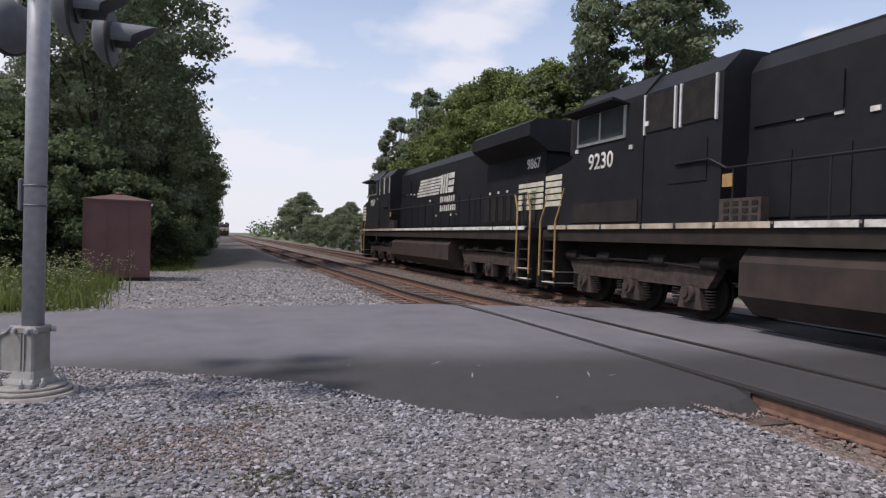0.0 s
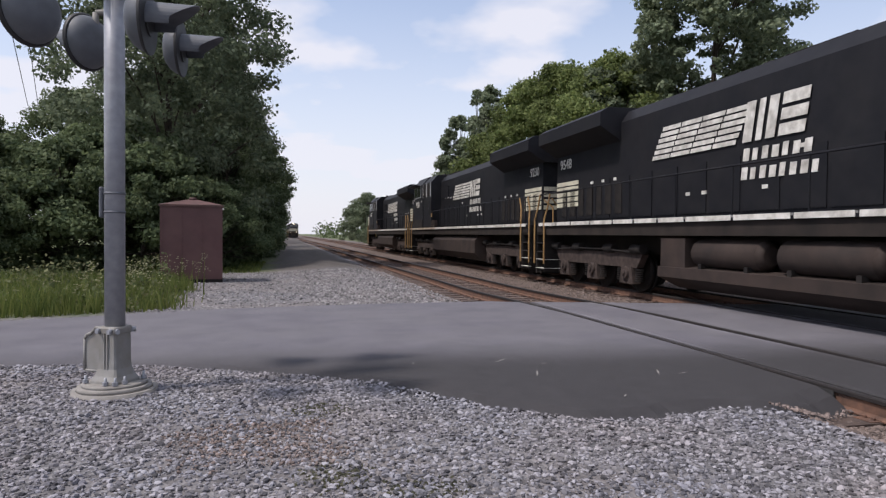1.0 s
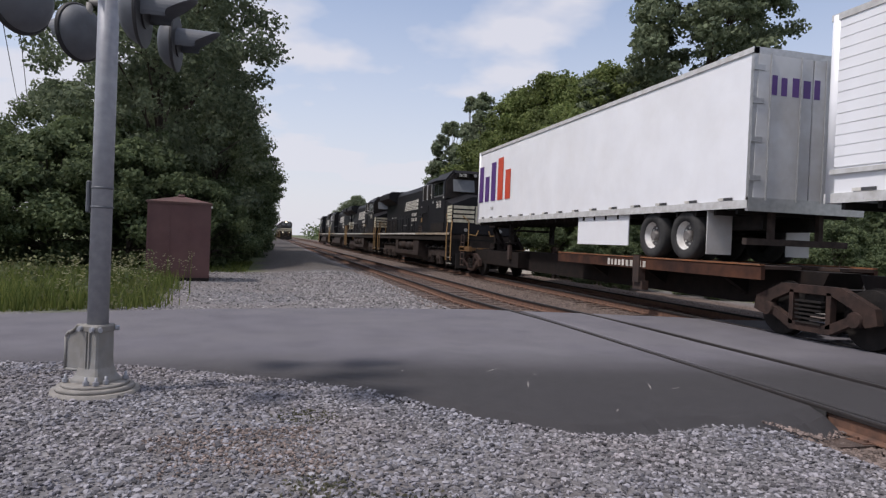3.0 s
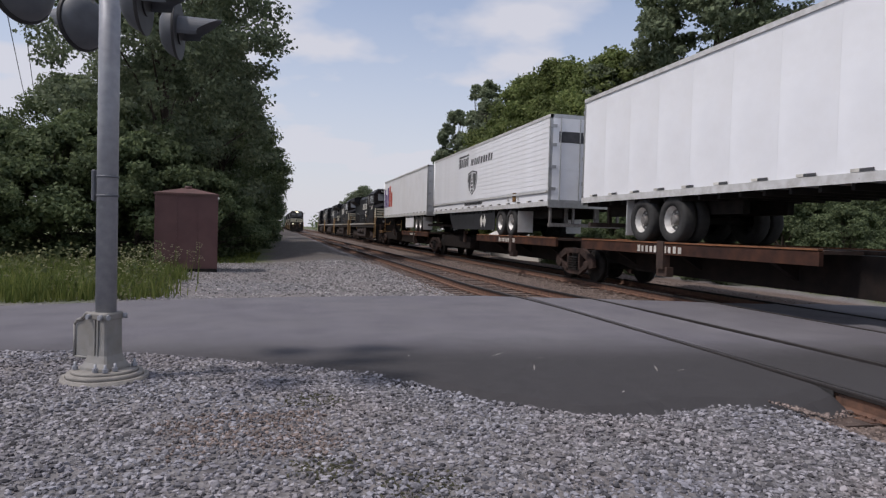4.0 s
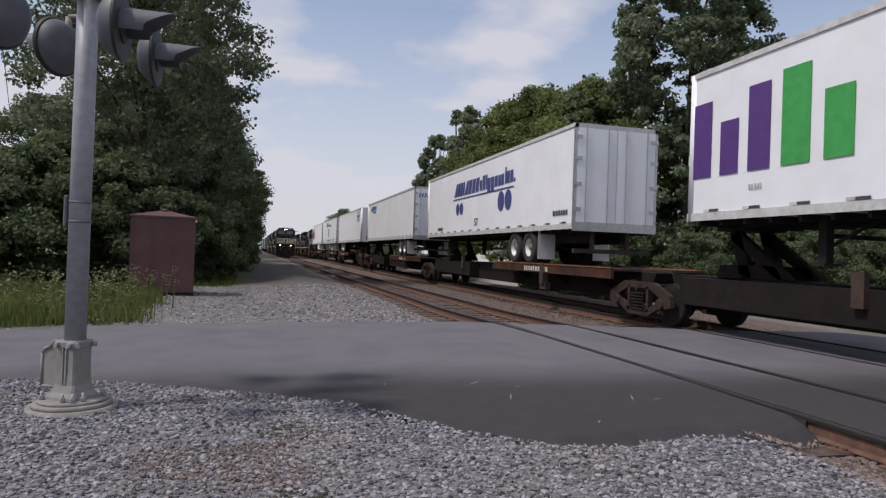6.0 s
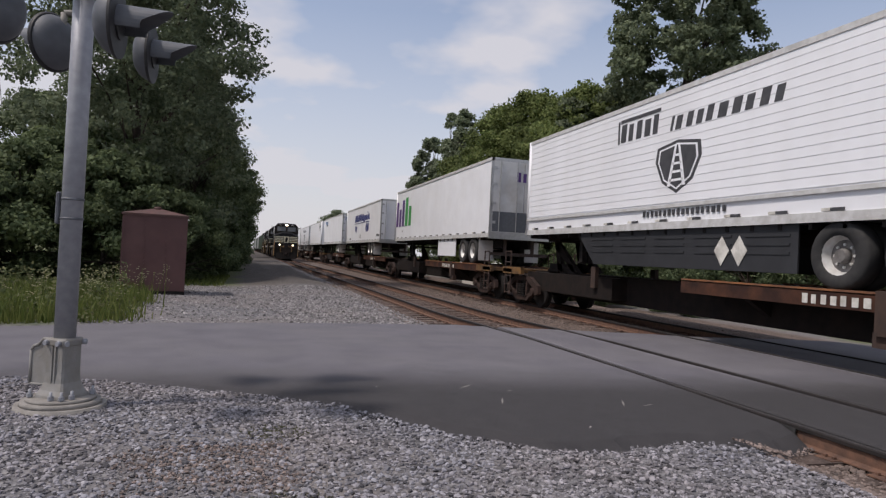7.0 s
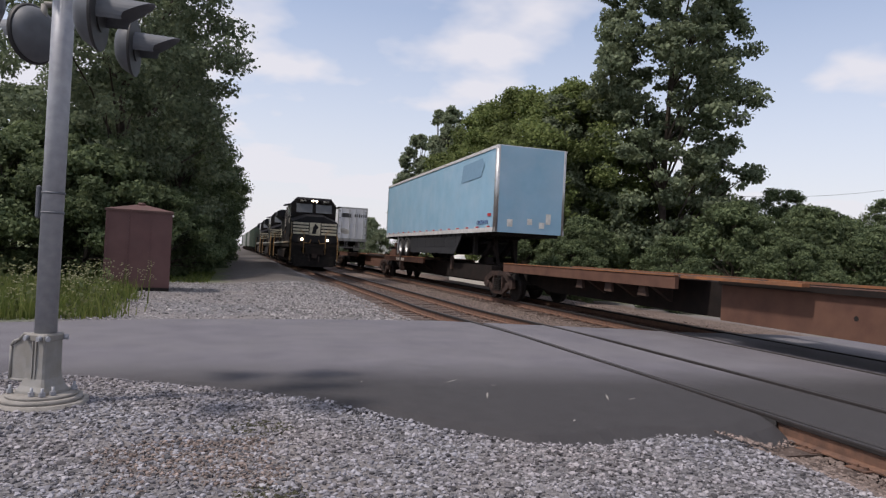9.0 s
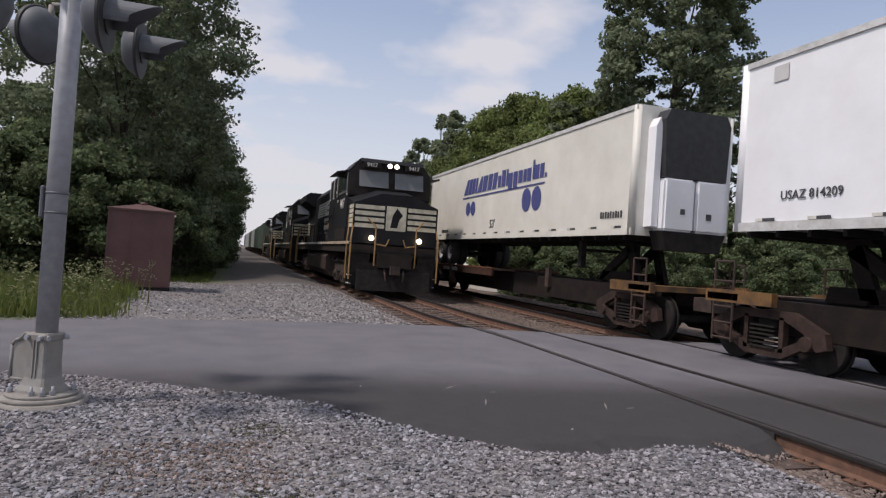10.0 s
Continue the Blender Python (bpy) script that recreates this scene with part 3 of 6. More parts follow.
def build_track(cx, name, label):
    tr = empty(name, label, "railway track", kind="structure")
    for s in (-GAUGE, GAUGE):
        part("rail", rail_mesh(cx, s), M["railside"], tr)
        part("rail_head", swept([(-0.012, -0.047), (0.012, -0.047), (0.036, -0.036), (0.036, -0.006), (0.028, 0.0), (-0.028, 0.0), (-0.036, -0.006), (-0.036, -0.036)], cx, s), M["headdark"], tr, "dark rail head")
        part("rail_tread", swept([(-0.024, 0.0005), (0.024, 0.0005), (0.024, 0.0035), (-0.024, 0.0035)], cx, s), M["railtop"], tr, "dark running surface of the rail")
    bm = B()
    box(bm, -1.3, 1.3, -0.115, 0.115, -0.34, -0.176)
    tie = part("tie", bm, M["tie"], tr)
    bm = B()
    for s in (-GAUGE, GAUGE):
        box(bm, s - 0.17, s + 0.17, -0.09, 0.09, -0.176, -0.166)
        for q in (-0.1, 0.1):
            box(bm, s + q - 0.012, s + q + 0.012, -0.06, -0.03, -0.166, -0.145)
            box(bm, s + q - 0.012, s + q + 0.012, 0.03, 0.06, -0.166, -0.145)
    plate = part("tie_plate", bm, M["railside"], tr)
    first = True
    rnd = random.Random(int(cx * 10))
    ys = [y for y in np.arange(-8, 90, 0.5) if not 5.1 < y < 11.3]
    for y in ys:
        x, a = bend(cx, y) + rnd.uniform(-0.04, 0.04), rnd.uniform(-1.2, 1.2)
        if first:
            tie.location, plate.location, first = (x, y, 0), (bend(cx, y), y, 0), False
            continue
        share("tie", tie, tr, (x, y, rnd.uniform(-0.012, 0.004)), (0, 0, a))
        if y < 45:
            share("tie_plate", plate, tr, (bend(cx, y), y, 0))
    bm = B()
    for y in np.arange(90, 250, 0.5):
        box(bm, bend(cx, y) - 1.3, bend(cx, y) + 1.3, y - 0.115, y + 0.115, -0.3, -0.176)
    tagged(part("distant_ties", bm, M["tie"], tr), kind="stuff")


def stones(name, n, region, size, material, label, keep, zoff=0.0, seed=1, coarse=False):
    """Loose stones: squashed, jittered octahedra or icosahedra in one mesh."""
    rs = np.random.RandomState(seed)
    t = (1 + 5 ** 0.5) / 2
    ico = np.array([(-1, t, 0), (1, t, 0), (-1, -t, 0), (1, -t, 0), (0, -1, t), (0, 1, t), (0, -1, -t), (0, 1, -t), (t, 0, -1), (t, 0, 1), (-t, 0, -1), (-t, 0, 1)]) / 1.9
    tri = np.array([(0, 11, 5), (0, 5, 1), (0, 1, 7), (0, 7, 10), (0, 10, 11), (1, 5, 9), (5, 11, 4), (11, 10, 2), (10, 7, 6), (7, 1, 8), (3, 9, 4), (3, 4, 2), (3, 2, 6), (3, 6, 8), (3, 8, 9), (4, 9, 5), (2, 4, 11), (6, 2, 10), (8, 6, 7), (9, 8, 1)])
    if coarse:
        ico = np.array([(1.1, 0, 0), (-1.1, 0, 0), (0, 1.1, 0), (0, -1.1, 0), (0, 0, 1.1), (0, 0, -1.1)])
        tri = np.array([(0, 2, 4), (2, 1, 4), (1, 3, 4), (3, 0, 4), (2, 0, 5), (1, 2, 5), (3, 1, 5), (0, 3, 5)])
    nv = len(ico)
    pts = []
    while len(pts) < n:
        x, y = rs.uniform(region[0], region[1]), rs.uniform(region[2], region[3])
        if keep(x, y):
            pts.append((x, y, ground_z(x, y) + zoff))
    c = np.array(pts)
    s = size[0] + (size[1] - size[0]) * rs.rand(n) ** 2.2
    v = ico[None] * (1 + rs.uniform(-0.38, 0.38, (n, nv, 1)))
    v = v * np.stack([rs.uniform(0.75, 1.3, n), rs.uniform(0.6, 1.0, n), rs.uniform(0.45, 0.8, n)], 1)[:, None, :]
    a = rs.uniform(0, 6.283, n)
    b = rs.uniform(-0.5, 0.5, n)
    x, y, z = v[..., 0], v[..., 1], v[..., 2]
    y, z = y * np.cos(b)[:, None] - z * np.sin(b)[:, None], y * np.sin(b)[:, None] + z * np.cos(b)[:, None]
    x, y = x * np.cos(a)[:, None] - y * np.sin(a)[:, None], x * np.sin(a)[:, None] + y * np.cos(a)[:, None]
    v = np.stack([x, y, z], -1) * (s / 2)[:, None, None] + c[:, None, :]
    v[..., 2] += (s * 0.12)[:, None]
    f = (tri[None] + (np.arange(n) * nv)[:, None, None]).reshape(-1, 3)
    me = bpy.data.meshes.new(name)
    me.from_pydata(v.reshape(-1, 3).tolist(), [], f.tolist())
    me.materials.append(material)
    return tagged(new(name, me), label, "gravel", kind="stuff")


build_ground()
build_road()
build_track(TRACK_1, "track_near", "rusty railway track on timber ties")
build_track(TRACK_2, "track_far", "rusty railway track under the passing train")
stones("loose_gravel", 52000, (-5.0, 4.4, 2.6, 8.2), (0.012, 0.05), M["stone"], "loose grey limestone gravel beside the road", lambda x, y: y < along(SOUTH_EDGE, x) + 0.02 and abs(x - 0.3) < 0.75 * y + 2.2, 0.0, 1)
stones("shoulder_gravel", 16000, (-4.0, 4.0, 12.6, 27.0), (0.025, 0.085), M["shoulder"], "coarse grey gravel on the shoulder past the road", lambda x, y: y > along(NORTH_EDGE, x) - 0.02 and (x > 0.6 or (x * 7.3 + y * 3.1) % 1 < 0.3), 0.0, 2, True)
stones("track_ballast", 15000, (3.4, 12.0, 12.2, 32.0), (0.03, 0.075), M["ballast"], "rust-stained ballast between the rails", lambda x, y: y > along(NORTH_EDGE, x) - 0.02, 0.0, 3, True)
stones("near_ballast", 2600, (4.2, 8.0, 2.6, 5.0), (0.025, 0.07), M["ballast"], "rust-stained ballast beside the rail end", lambda x, y: y < along(SOUTH_EDGE, x) + 0.02, 0.0, 4)
stones("edge_rubble", 260, (4.0, 4.9, 3.9, 4.8), (0.015, 0.04), M["redearth"], "brown chips lying against the end of the asphalt", lambda x, y: -0.3 < y - along(SOUTH_EDGE, x) < 0.05, 0.05, 14)
stones("reddish_gravel", 1500, (-1.3, 0.9, 3.7, 5.7), (0.01, 0.034), M["redearth"], "patch of reddish earth and chips in the gravel", lambda x, y: 0.55 * noise.noise((x * 31, y * 31, 0.2)) + 0.5 > 1.5 * (((x + 0.2) / 0.75) ** 2 + ((y - 4.6) / 0.65) ** 2 - 0.25 + 0.8 * noise.noise((x * 2.2, y * 2.2, 0.7))), 0.008, 8)

# ---- locomotives ----


def wheelset(parent, y, r, wide=0.07, x=0.77):
    bm = B()
    for s in (-1, 1):
        tube(bm, (s * x - wide, y, r), (s * x + wide, y, r), r, n=20)
        tube(bm, (s * (x - 0.09) - 0.02, y, r), (s * (x - 0.09) + 0.02, y, r), r + 0.028, n=20)
    tube(bm, (-1.0, y, r), (1.0, y, r), 0.09, n=8)
    return part("wheelset", bm, M["sooty"], parent, "steel wheels on an axle")


def loco_truck(parent, cy):
    """A three-axle truck: side frames with pedestals, springs and journal boxes."""
    tr = empty("bogie")
    tr.parent = parent
    tr.location.y = cy
    for s in (-1, 1):
        bm = B()
        xa, xb = sorted((s * 1.02, s * 1.2))
        prism(bm, [(-2.55, 0.95), (-2.3, 0.62), (2.3, 0.62), (2.55, 0.95), (2.3, 1.12), (1.0, 0.98), (-1.0, 0.98), (-2.3, 1.12)], "x", xa, xb)
        for k in (-1.85, 0.0, 1.85):
            prism(bm, [(k - 0.33, 0.22), (k + 0.33, 0.22), (k + 0.24, 0.66), (k - 0.24, 0.66)], "x", xa, xb + 0.03 * (s > 0))
        part("side_frame", bm, M["truck"], tr, "dusty cast steel side frame")
        for k in (-1.85, 0.0, 1.85):
            bm = B()
            tube(bm, (s * 1.15, k, 0.5), (s * 1.3, k, 0.5), 0.155, n=14)
            tube(bm, (s * 1.3, k, 0.5), (s * 1.34, k, 0.5), 0.075, n=8)
            part("journal_box", bm, M["truck"], tr)
        bm = B()
        for k in (-1.4, 0.45, 1.4, -0.45, 2.3, -2.3):
            for q in range(6):
                tube(bm, (s * 1.12, k, 0.28 + q * 0.055), (s * 1.12, k, 0.31 + q * 0.055), 0.1, n=10)
        tagged(part("coil_spring", bm, M["sooty"], tr), kind="stuff")
        bm = B()
        for k in (-2.45, -0.95, 0.95, 2.35):
            tube(bm, (s * 1.2, k - 0.24, 1.08), (s * 1.2, k + 0.24, 1.08), 0.12, n=10)
        pipe(bm, [(s * 1.25, -2.5, 0.98), (s * 1.27, -1.0, 1.05), (s * 1.27, 1.0, 1.05), (s * 1.25, 2.5, 0.98)], 0.025)
        part("brake_cylinder", bm, M["sooty"], tr)
    for k in (-1.85, 0.0, 1.85):
        wheelset(tr, k, 0.52)


def lengthen(L):
    """Bring body and trucks to the true length between the couplers."""
    done = set()

    def f(y):
        a = abs(y)
        return math.copysign(a * 1.13 if a < 9.35 else 10.5655 + (a - 9.35) * 0.343, y)

    def reshape(ob):
        if ob.data is None:
            ob.location.y = f(ob.location.y)
            return
        ob.location.y *= 1.13
        if ob.data.name not in done:
            done.add(ob.data.name)
            kind = ob.name.split(".")[0]
            for v in ob.data.vertices:
                if kind in ("step_side", "step_tread", "step_edge", "end_handrail", "end_platform"):
                    v.co.y += math.copysign(0.62, v.co.y)
                elif kind in ("bar_emblem", "bold_emblem", "name_lettering"):
                    v.co.y = v.co.y * 1.13 + (1.2 if v.co.x < 0 else 0.8)
                else:
                    v.co.y = f(v.co.y)
        for c in ob.children:
            reshape(c)
    for c in list(L.children):
        reshape(c)


def locomotive():
    """Six-axle road diesel; nose towards +y, rail heads at z = 0."""
    L = empty("locomotive", "", "locomotive", "locomotives")
    # frame and walkway
    bm = B()
    box(bm, -1.5, 1.5, -10.2, 10.2, 1.42, 1.7)
    box(bm, -0.6, 0.6, -10.7, 10.7, 0.95, 1.45)
    part("underframe", bm, M["dusty"], L, "dust-browned underframe")
    bm = B()
    box(bm, -1.55, 1.55, -9.55, 9.4, 1.7, 1.76)
    part("walkway", bm, M["black"], L)
    # white sill stripe, cut in lengths
    for s, side in ((-1, "l"), (1, "r")):
        rnd = random.Random(s + 5)
        y = -9.4
        while y < 9.1:
            l = rnd.choice((0.9, 1.1, 1.3))
            bm = B()
            x = sorted((s * 1.5, s * 1.562))
            box(bm, x[0], x[1], y, min(y + l - 0.07, 9.3), 1.705, 1.805)
            part("sill_stripe", bm, M["dirtywhite"] if y > 2.5 else M["offwhite"], L, "worn white stripe on the sill")
            y += l
    # long hood with chamfered top and doors
    bm = B()
    prism(bm, [(-0.93, 1.76), (0.93, 1.76), (0.93, 4.4), (0.72, 4.7), (-0.72, 4.7), (-0.93, 4.4)], "y", -9.35, 5.8)
    hood = part("long_hood", bm, M["black"], L, "sooty black long hood")
    bm = B()
    box(bm, -0.95, 0.95, 0, 0.84, 1.9, 2.98)
    door = part("hood_door", bm, M["black"], hood)
    door.location.y = -8.9
    for k in range(1, 15):
        share("hood_door", door, hood, (0, -8.9 + k * 0.93, 0))
    bm = B()
    for s in (-1, 1):
        x = sorted((s * 0.93, s * 0.958))
        for y, z in ((-7.2, 2.9), (-6.6, 2.9), (-6.0, 2.9), (1.4, 3.35), (1.9, 3.35), (2.4, 3.4), (3.0, 3.42), (-1.0, 2.3), (-2.6, 2.3), (-3.1, 2.3), (-0.2, 2.95)):
            box(bm, x[0], x[1], y, y + 0.13, z, z + 0.075)
    tagged(part("label_plate", bm, M["offwhite"], hood, "small white stencilled plates"), kind="stuff")
    bm = B()
    box(bm, -0.966, 0.966, 0, 0.3, 2.0, 2.85)
    gr = part("grille", bm, M["sooty"], hood, "dark air grille")
    gr.location.y = -8.9
    for k in range(1, 7):
        share("grille", gr, hood, (0, -8.9 + 0.5 * k, 0))
    bm = B()
    box(bm, -0.968, 0.968, 2.4, 3.9, 3.45, 4.05)
    part("upper_grille", bm, M["black"], hood, "dark air grille")
    # radiator section with flared wings
    bm = B()
    prism(bm, [(-0.93, 3.92), (-1.54, 4.3), (-1.54, 4.66), (-1.3, 4.8), (1.3, 4.8), (1.54, 4.66), (1.54, 4.3), (0.93, 3.92)], "y", -9.75, -5.7)
    part("radiator_wing", bm, M["black"], L, "flared black radiator housing")
    bm = B()
    for k in range(3):
        tube(bm, (0, -8.8 + k * 1.25, 4.8), (0, -8.8 + k * 1.25, 4.86), 0.55, n=20)
    tube(bm, (0, -1.6, 4.7), (0, -1.6, 4.86), 0.34, n=12)
    box(bm, -0.5, 0.5, -1.0, 0.4, 4.7, 4.8)
    box(bm, -0.65, 0.65, 1.6, 3.9, 4.7, 4.78)
    box(bm, -0.15, 0.15, -4.6, -4.0, 4.7, 4.8)
    tagged(part("roof_equipment", bm, M["sooty"], L), kind="stuff")
    # equipment cab between hood and crew cab
    bm = B()
    prism(bm, [(-1.51, 1.76), (1.51, 1.76), (1.51, 4.4), (1.12, 4.8), (-1.12, 4.8), (-1.51, 4.4)], "y", 4.0, 5.895)
    part("equipment_cab", bm, M["black"], L)
    bm = B()
    for s in (-1, 1):
        x = sorted((s * 1.51, s * 1.535))
        for k in range(2):
            bm = B()
            box(bm, x[0], x[1], 4.15 + k * 0.95, 4.9 + k * 0.95, 3.62, 4.34)
            part("filter_screen", bm, M["sooty"], L, "dark filter opening")
            for yy in (4.1 + k * 0.95, 4.91 + k * 0.95):
                bm = B()
                box(bm, *sorted((s * 1.51, s * 1.55)), yy, yy + 0.04, 3.58, 4.38)
                part("filter_guard", bm, M["railwhite"], L, "pale upright bar")
    # crew cab
    bm = B()
    prism(bm, [(-1.53, 1.76), (1.53, 1.76), (1.53, 4.42), (1.15, 4.86), (-1.15, 4.86), (-1.53, 4.42)], "y", 5.9, 8.35)
    cab = part("cab", bm, M["black"], L, "black crew cab")
    bm = B()
    prism(bm, [(6.0, 4.86), (8.5, 4.86), (8.62, 4.72), (8.35, 4.66), (6.0, 4.66)], "x", -1.16, 1.16)
    part("visor", bm, M["black"], cab)
    for s in (-1, 1):
        x = sorted((s * 1.53, s * 1.56))
        bm = B()
        box(bm, x[0], x[1], 6.42, 8.14, 3.62, 4.36)
        part("window_frame", bm, M["alu"], cab, "bare aluminium window frame")
        for y0, y1 in ((6.5, 7.24), (7.32, 8.06)):
            bm = B()
            xx = sorted((s * 1.56, s * 1.572))
            box(bm, xx[0], xx[1], y0, y1, 3.69, 4.29)
            part("pane", bm, M["glassdark"], cab, "dark cab window")
        bm = B()
        xx = sorted((s * 1.53, s * 1.95))
        prism(bm, [(xx[0], 4.36), (xx[1], 4.3), (xx[1], 4.33), (xx[0], 4.42)], "y", 6.35, 8.2)
        part("window_awning", bm, M["black"], cab)
        bm = B()
        xx = sorted((s * 1.53, s * 1.556))
        box(bm, xx[0], xx[1], 6.0, 8.3, 1.86, 2.3)
        part("lower_panel", bm, M["dust_glow"], cab, "dust-browned lower cab panel")
    # side hatch, slotted box and marker plates beside the cab
    for s in (-1, 1):
        bm = B()
        box(bm, *sorted((s * 1.51, s * 1.528)), 4.3, 5.2, 2.55, 3.3)
        part("side_hatch", bm, M["black"], L, "dark recessed hatch")
        bm = B()
        box(bm, *sorted((s * 1.36, s * 1.52)), 3.2, 4.0, 1.78, 2.2)
        bx = part("slotted_box", bm, M["truck"], L, "grey slotted box on the walkway")
        bm = B()
        for k in range(4):
            for q in range(3):
                box(bm, *sorted((s * 1.515, s * 1.53)), 3.26 + k * 0.18, 3.36 + k * 0.18, 1.84 + q * 0.12, 1.91 + q * 0.12)
        tagged(part("slot", bm, M["sooty"], bx), kind="stuff")
        for yy, z in ((6.2, 3.35), (5.75, 3.75), (8.1, 3.5)):
            bm = B()
            box(bm, *sorted((s * 1.53, s * 1.56)), yy, yy + 0.1, z, z + 0.09)
            part("marker_plate", bm, M["offwhite"], cab, "small white plate")
        bm = B()
        box(bm, *sorted((s * 1.5, s * 1.53)), 3.75, 3.95, 2.4, 2.62)
        part("warning_tag", bm, M["yellow"], L, "yellow tag on the handrail")
    # nose
    bm = B()
    prism(bm, [(-1.51, 1.76), (1.51, 1.76), (1.51, 3.4), (0.55, 3.78), (-0.55, 3.78), (-1.51, 3.4)], "y", 8.3, 10.02)
    for v in bm.verts:
        if v.co.y > 10 and v.co.z > 3:
            v.co.z -= 0.26      # the hood's ridged top slopes to the front
    nose = part("nose", bm, M["black"], L, "black short hood")
    bm = B()
    prism(bm, [(-1.51, 3.5), (1.51, 3.5), (1.51, 4.3), (1.1, 4.8), (-1.1, 4.8), (-1.51, 4.3)], "y", 8.3, 8.47)
    # the brown imitates warm headlight glow on the front by colour
    part("cab_front", bm, M["dust_glow"], cab, "cab front with brown headlight glow painted in")
    for s in (-1, 1):
        bm = B()
        a, b = sorted((s * 0.12, s * 1.2))
        prism(bm, [(8.60, 3.82), (8.625, 3.82), (8.48, 4.42), (8.455, 4.42)], "x", a, b)
        part("windscreen", bm, M["windscreen"], cab, "dark windscreen")
    # striped panels on nose and on the rear of the hood
    for y, side, w, tall in ((10.025, "f", 1.45, 5), (-9.36, "b", 0.9, 5)):
        polys = []
        for k in range(4):
            z = 2.3 + k * 0.215
            polys += [rect(-w, -0.42, z, z + 0.14), rect(0.42, w, z, z + 0.14)]
        polys += [rect(-0.36, 0.36, 2.25, 3.1)]
        decal_each("nose_stripe", polys, (0, y, 0), side, M["stripe"], L, "worn cream safety stripes")
        decal("emblem", [[(-0.2, 2.35), (0.05, 2.35), (0.12, 2.65), (0.24, 2.8), (0.02, 3.05), (-0.12, 2.8)]], (0, y + (0.006 if side == "f" else -0.006), 0), side, M["black"], L, "dark emblem shape")
    for s, side in ((-1, "l"), (1, "r")):
        flip = -1 if side == "l" else 1
        polys = [rect(min(flip * 8.8, flip * 9.98), max(flip * 8.8, flip * 9.98), 2.30 + k * 0.165, 2.425 + k * 0.165) for k in range(5)]
        decal_each("nose_side_stripe", polys, (s * 1.51, 0, 0), side, M["stripe"], L, "worn cream safety stripes")
        polys = [rect(min(-flip * 9.3, -flip * 7.9), max(-flip * 9.3, -flip * 7.9), 2.30 + k * 0.165, 2.425 + k * 0.165) for k in range(5)]
        decal_each("rear_side_stripe", polys, (s * 0.96, 0, 0), side, M["stripe"], L, "worn cream safety stripes")
        # emblem of bars with two bold blocks, and two short lines of blocks below
        mid = -2.3 * flip
        bars = []
        for k in range(6):
            v = 3.22 + k * 0.128
            for q in range(4):
                a = mid - 2.72 + q * 0.67 + 0.076 * k
                bars.append(rect(a, a + 0.63, v, v + 0.09, 0.3))
        decal_each("bar_emblem", bars, (s * 0.957, 0, 0), side, M["offwhite"], L, "row of white bars")
        u = mid + 0.1
        bold = [rect(u, u + 0.22, 3.22, 3.98, 0.16), rect(u + 0.31, u + 0.45, 3.22, 3.98, 0.16), rect(u + 0.54, u + 0.75, 3.22, 3.98, 0.16),
                rect(u + 0.83, u + 1.38, 3.22, 3.43, 0.16), rect(u + 0.88, u + 1.43, 3.5, 3.7, 0.16), rect(u + 0.92, u + 1.47, 3.77, 3.98, 0.16)]
        decal_each("bold_emblem", bold, (s * 0.957, 0, 0), side, M["offwhite"], L, "bold white letter shapes")
        lines = word(u + 0.02, 2.86, 0.24, [0.72] * 7, 0.12, 0.22) + word(u - 0.02, 2.5, 0.24, [0.72] * 8, 0.12, 0.2)
        decal("name_lettering", lines, (s * 0.957, 0, 0), side, M["offwhite"], L, "two lines of white lettering blocks")
    # fuel tank, air reservoirs
    bm = B()
    prism(bm, [(-1.15, 0.28), (1.15, 0.28), (1.48, 0.6), (1.48, 1.15), (1.3, 1.38), (-1.3, 1.38), (-1.48, 1.15), (-1.48, 0.6)], "y", -3.7, 3.6)
    part("fuel_tank", bm, M["tank"], L, "dusty brown fuel tank")
    for c in (-6.55, 6.55):
        loco_truck(L, c)
    # steps, plows, couplers, rails at both ends
    for e in (-1, 1):
        bm = B()
        box(bm, -1.5, 1.5, min(e * 9.4, e * 10.25), max(e * 9.4, e * 10.25), 1.42, 1.52)
        part("end_platform", bm, M["sooty"], L)
        for s in (-1, 1):
            x = sorted((s * 0.85, s * 1.52))
            y = sorted((e * 9.55, e * 10.2))
            for ya in (y[0], y[1] - 0.04):
                bm = B()
                box(bm, x[0], x[1], ya, ya + 0.04, 0.25, 1.45)
                part("step_side", bm, M["sooty"], L)
            for z in (0.3, 0.58, 0.86, 1.14):
                bm = B()
                box(bm, x[0], x[1], y[0] + 0.04, y[1] - 0.04, z, z + 0.04)
                part("step_tread", bm, M["sooty"], L)
        for s in (-1, 1):
            bm = B()
            x = sorted((s * 0.95, s * 1.535))
            y = sorted((e * 9.52, e * 10.22))
            for z in (0.325, 0.605):
                box(bm, x[0], x[1], y[0], y[1], z + 0.02, z + 0.035)
            part("step_edge", bm, M["offwhite"], L, "pale step tread")
        for s in (-1, 1):
            bm = B()
            for y in (e * 9.5, e * 10.3):
                pipe(bm, [(s * 1.56, y, 0.5), (s * 1.56, y, 1.9), (s * 1.5, y - e * 0.12, 2.3), (s * 1.5, y - e * 0.3, 2.72)], 0.028)
            pipe(bm, [(s * 0.72, e * 10.35, 1.0), (s * 0.72, e * 10.35, 2.35), (s * 1.0, e * 10.2, 2.62)], 0.025)
            pipe(bm, [(s * 0.72, e * 10.35, 1.75), (s * 0.35, e * 10.38, 1.7), (s * 0.25, e * 10.38, 1.95)], 0.022)
            part("end_handrail", bm, M["yellow"], L, "faded yellow grab rail")
        bm = B()
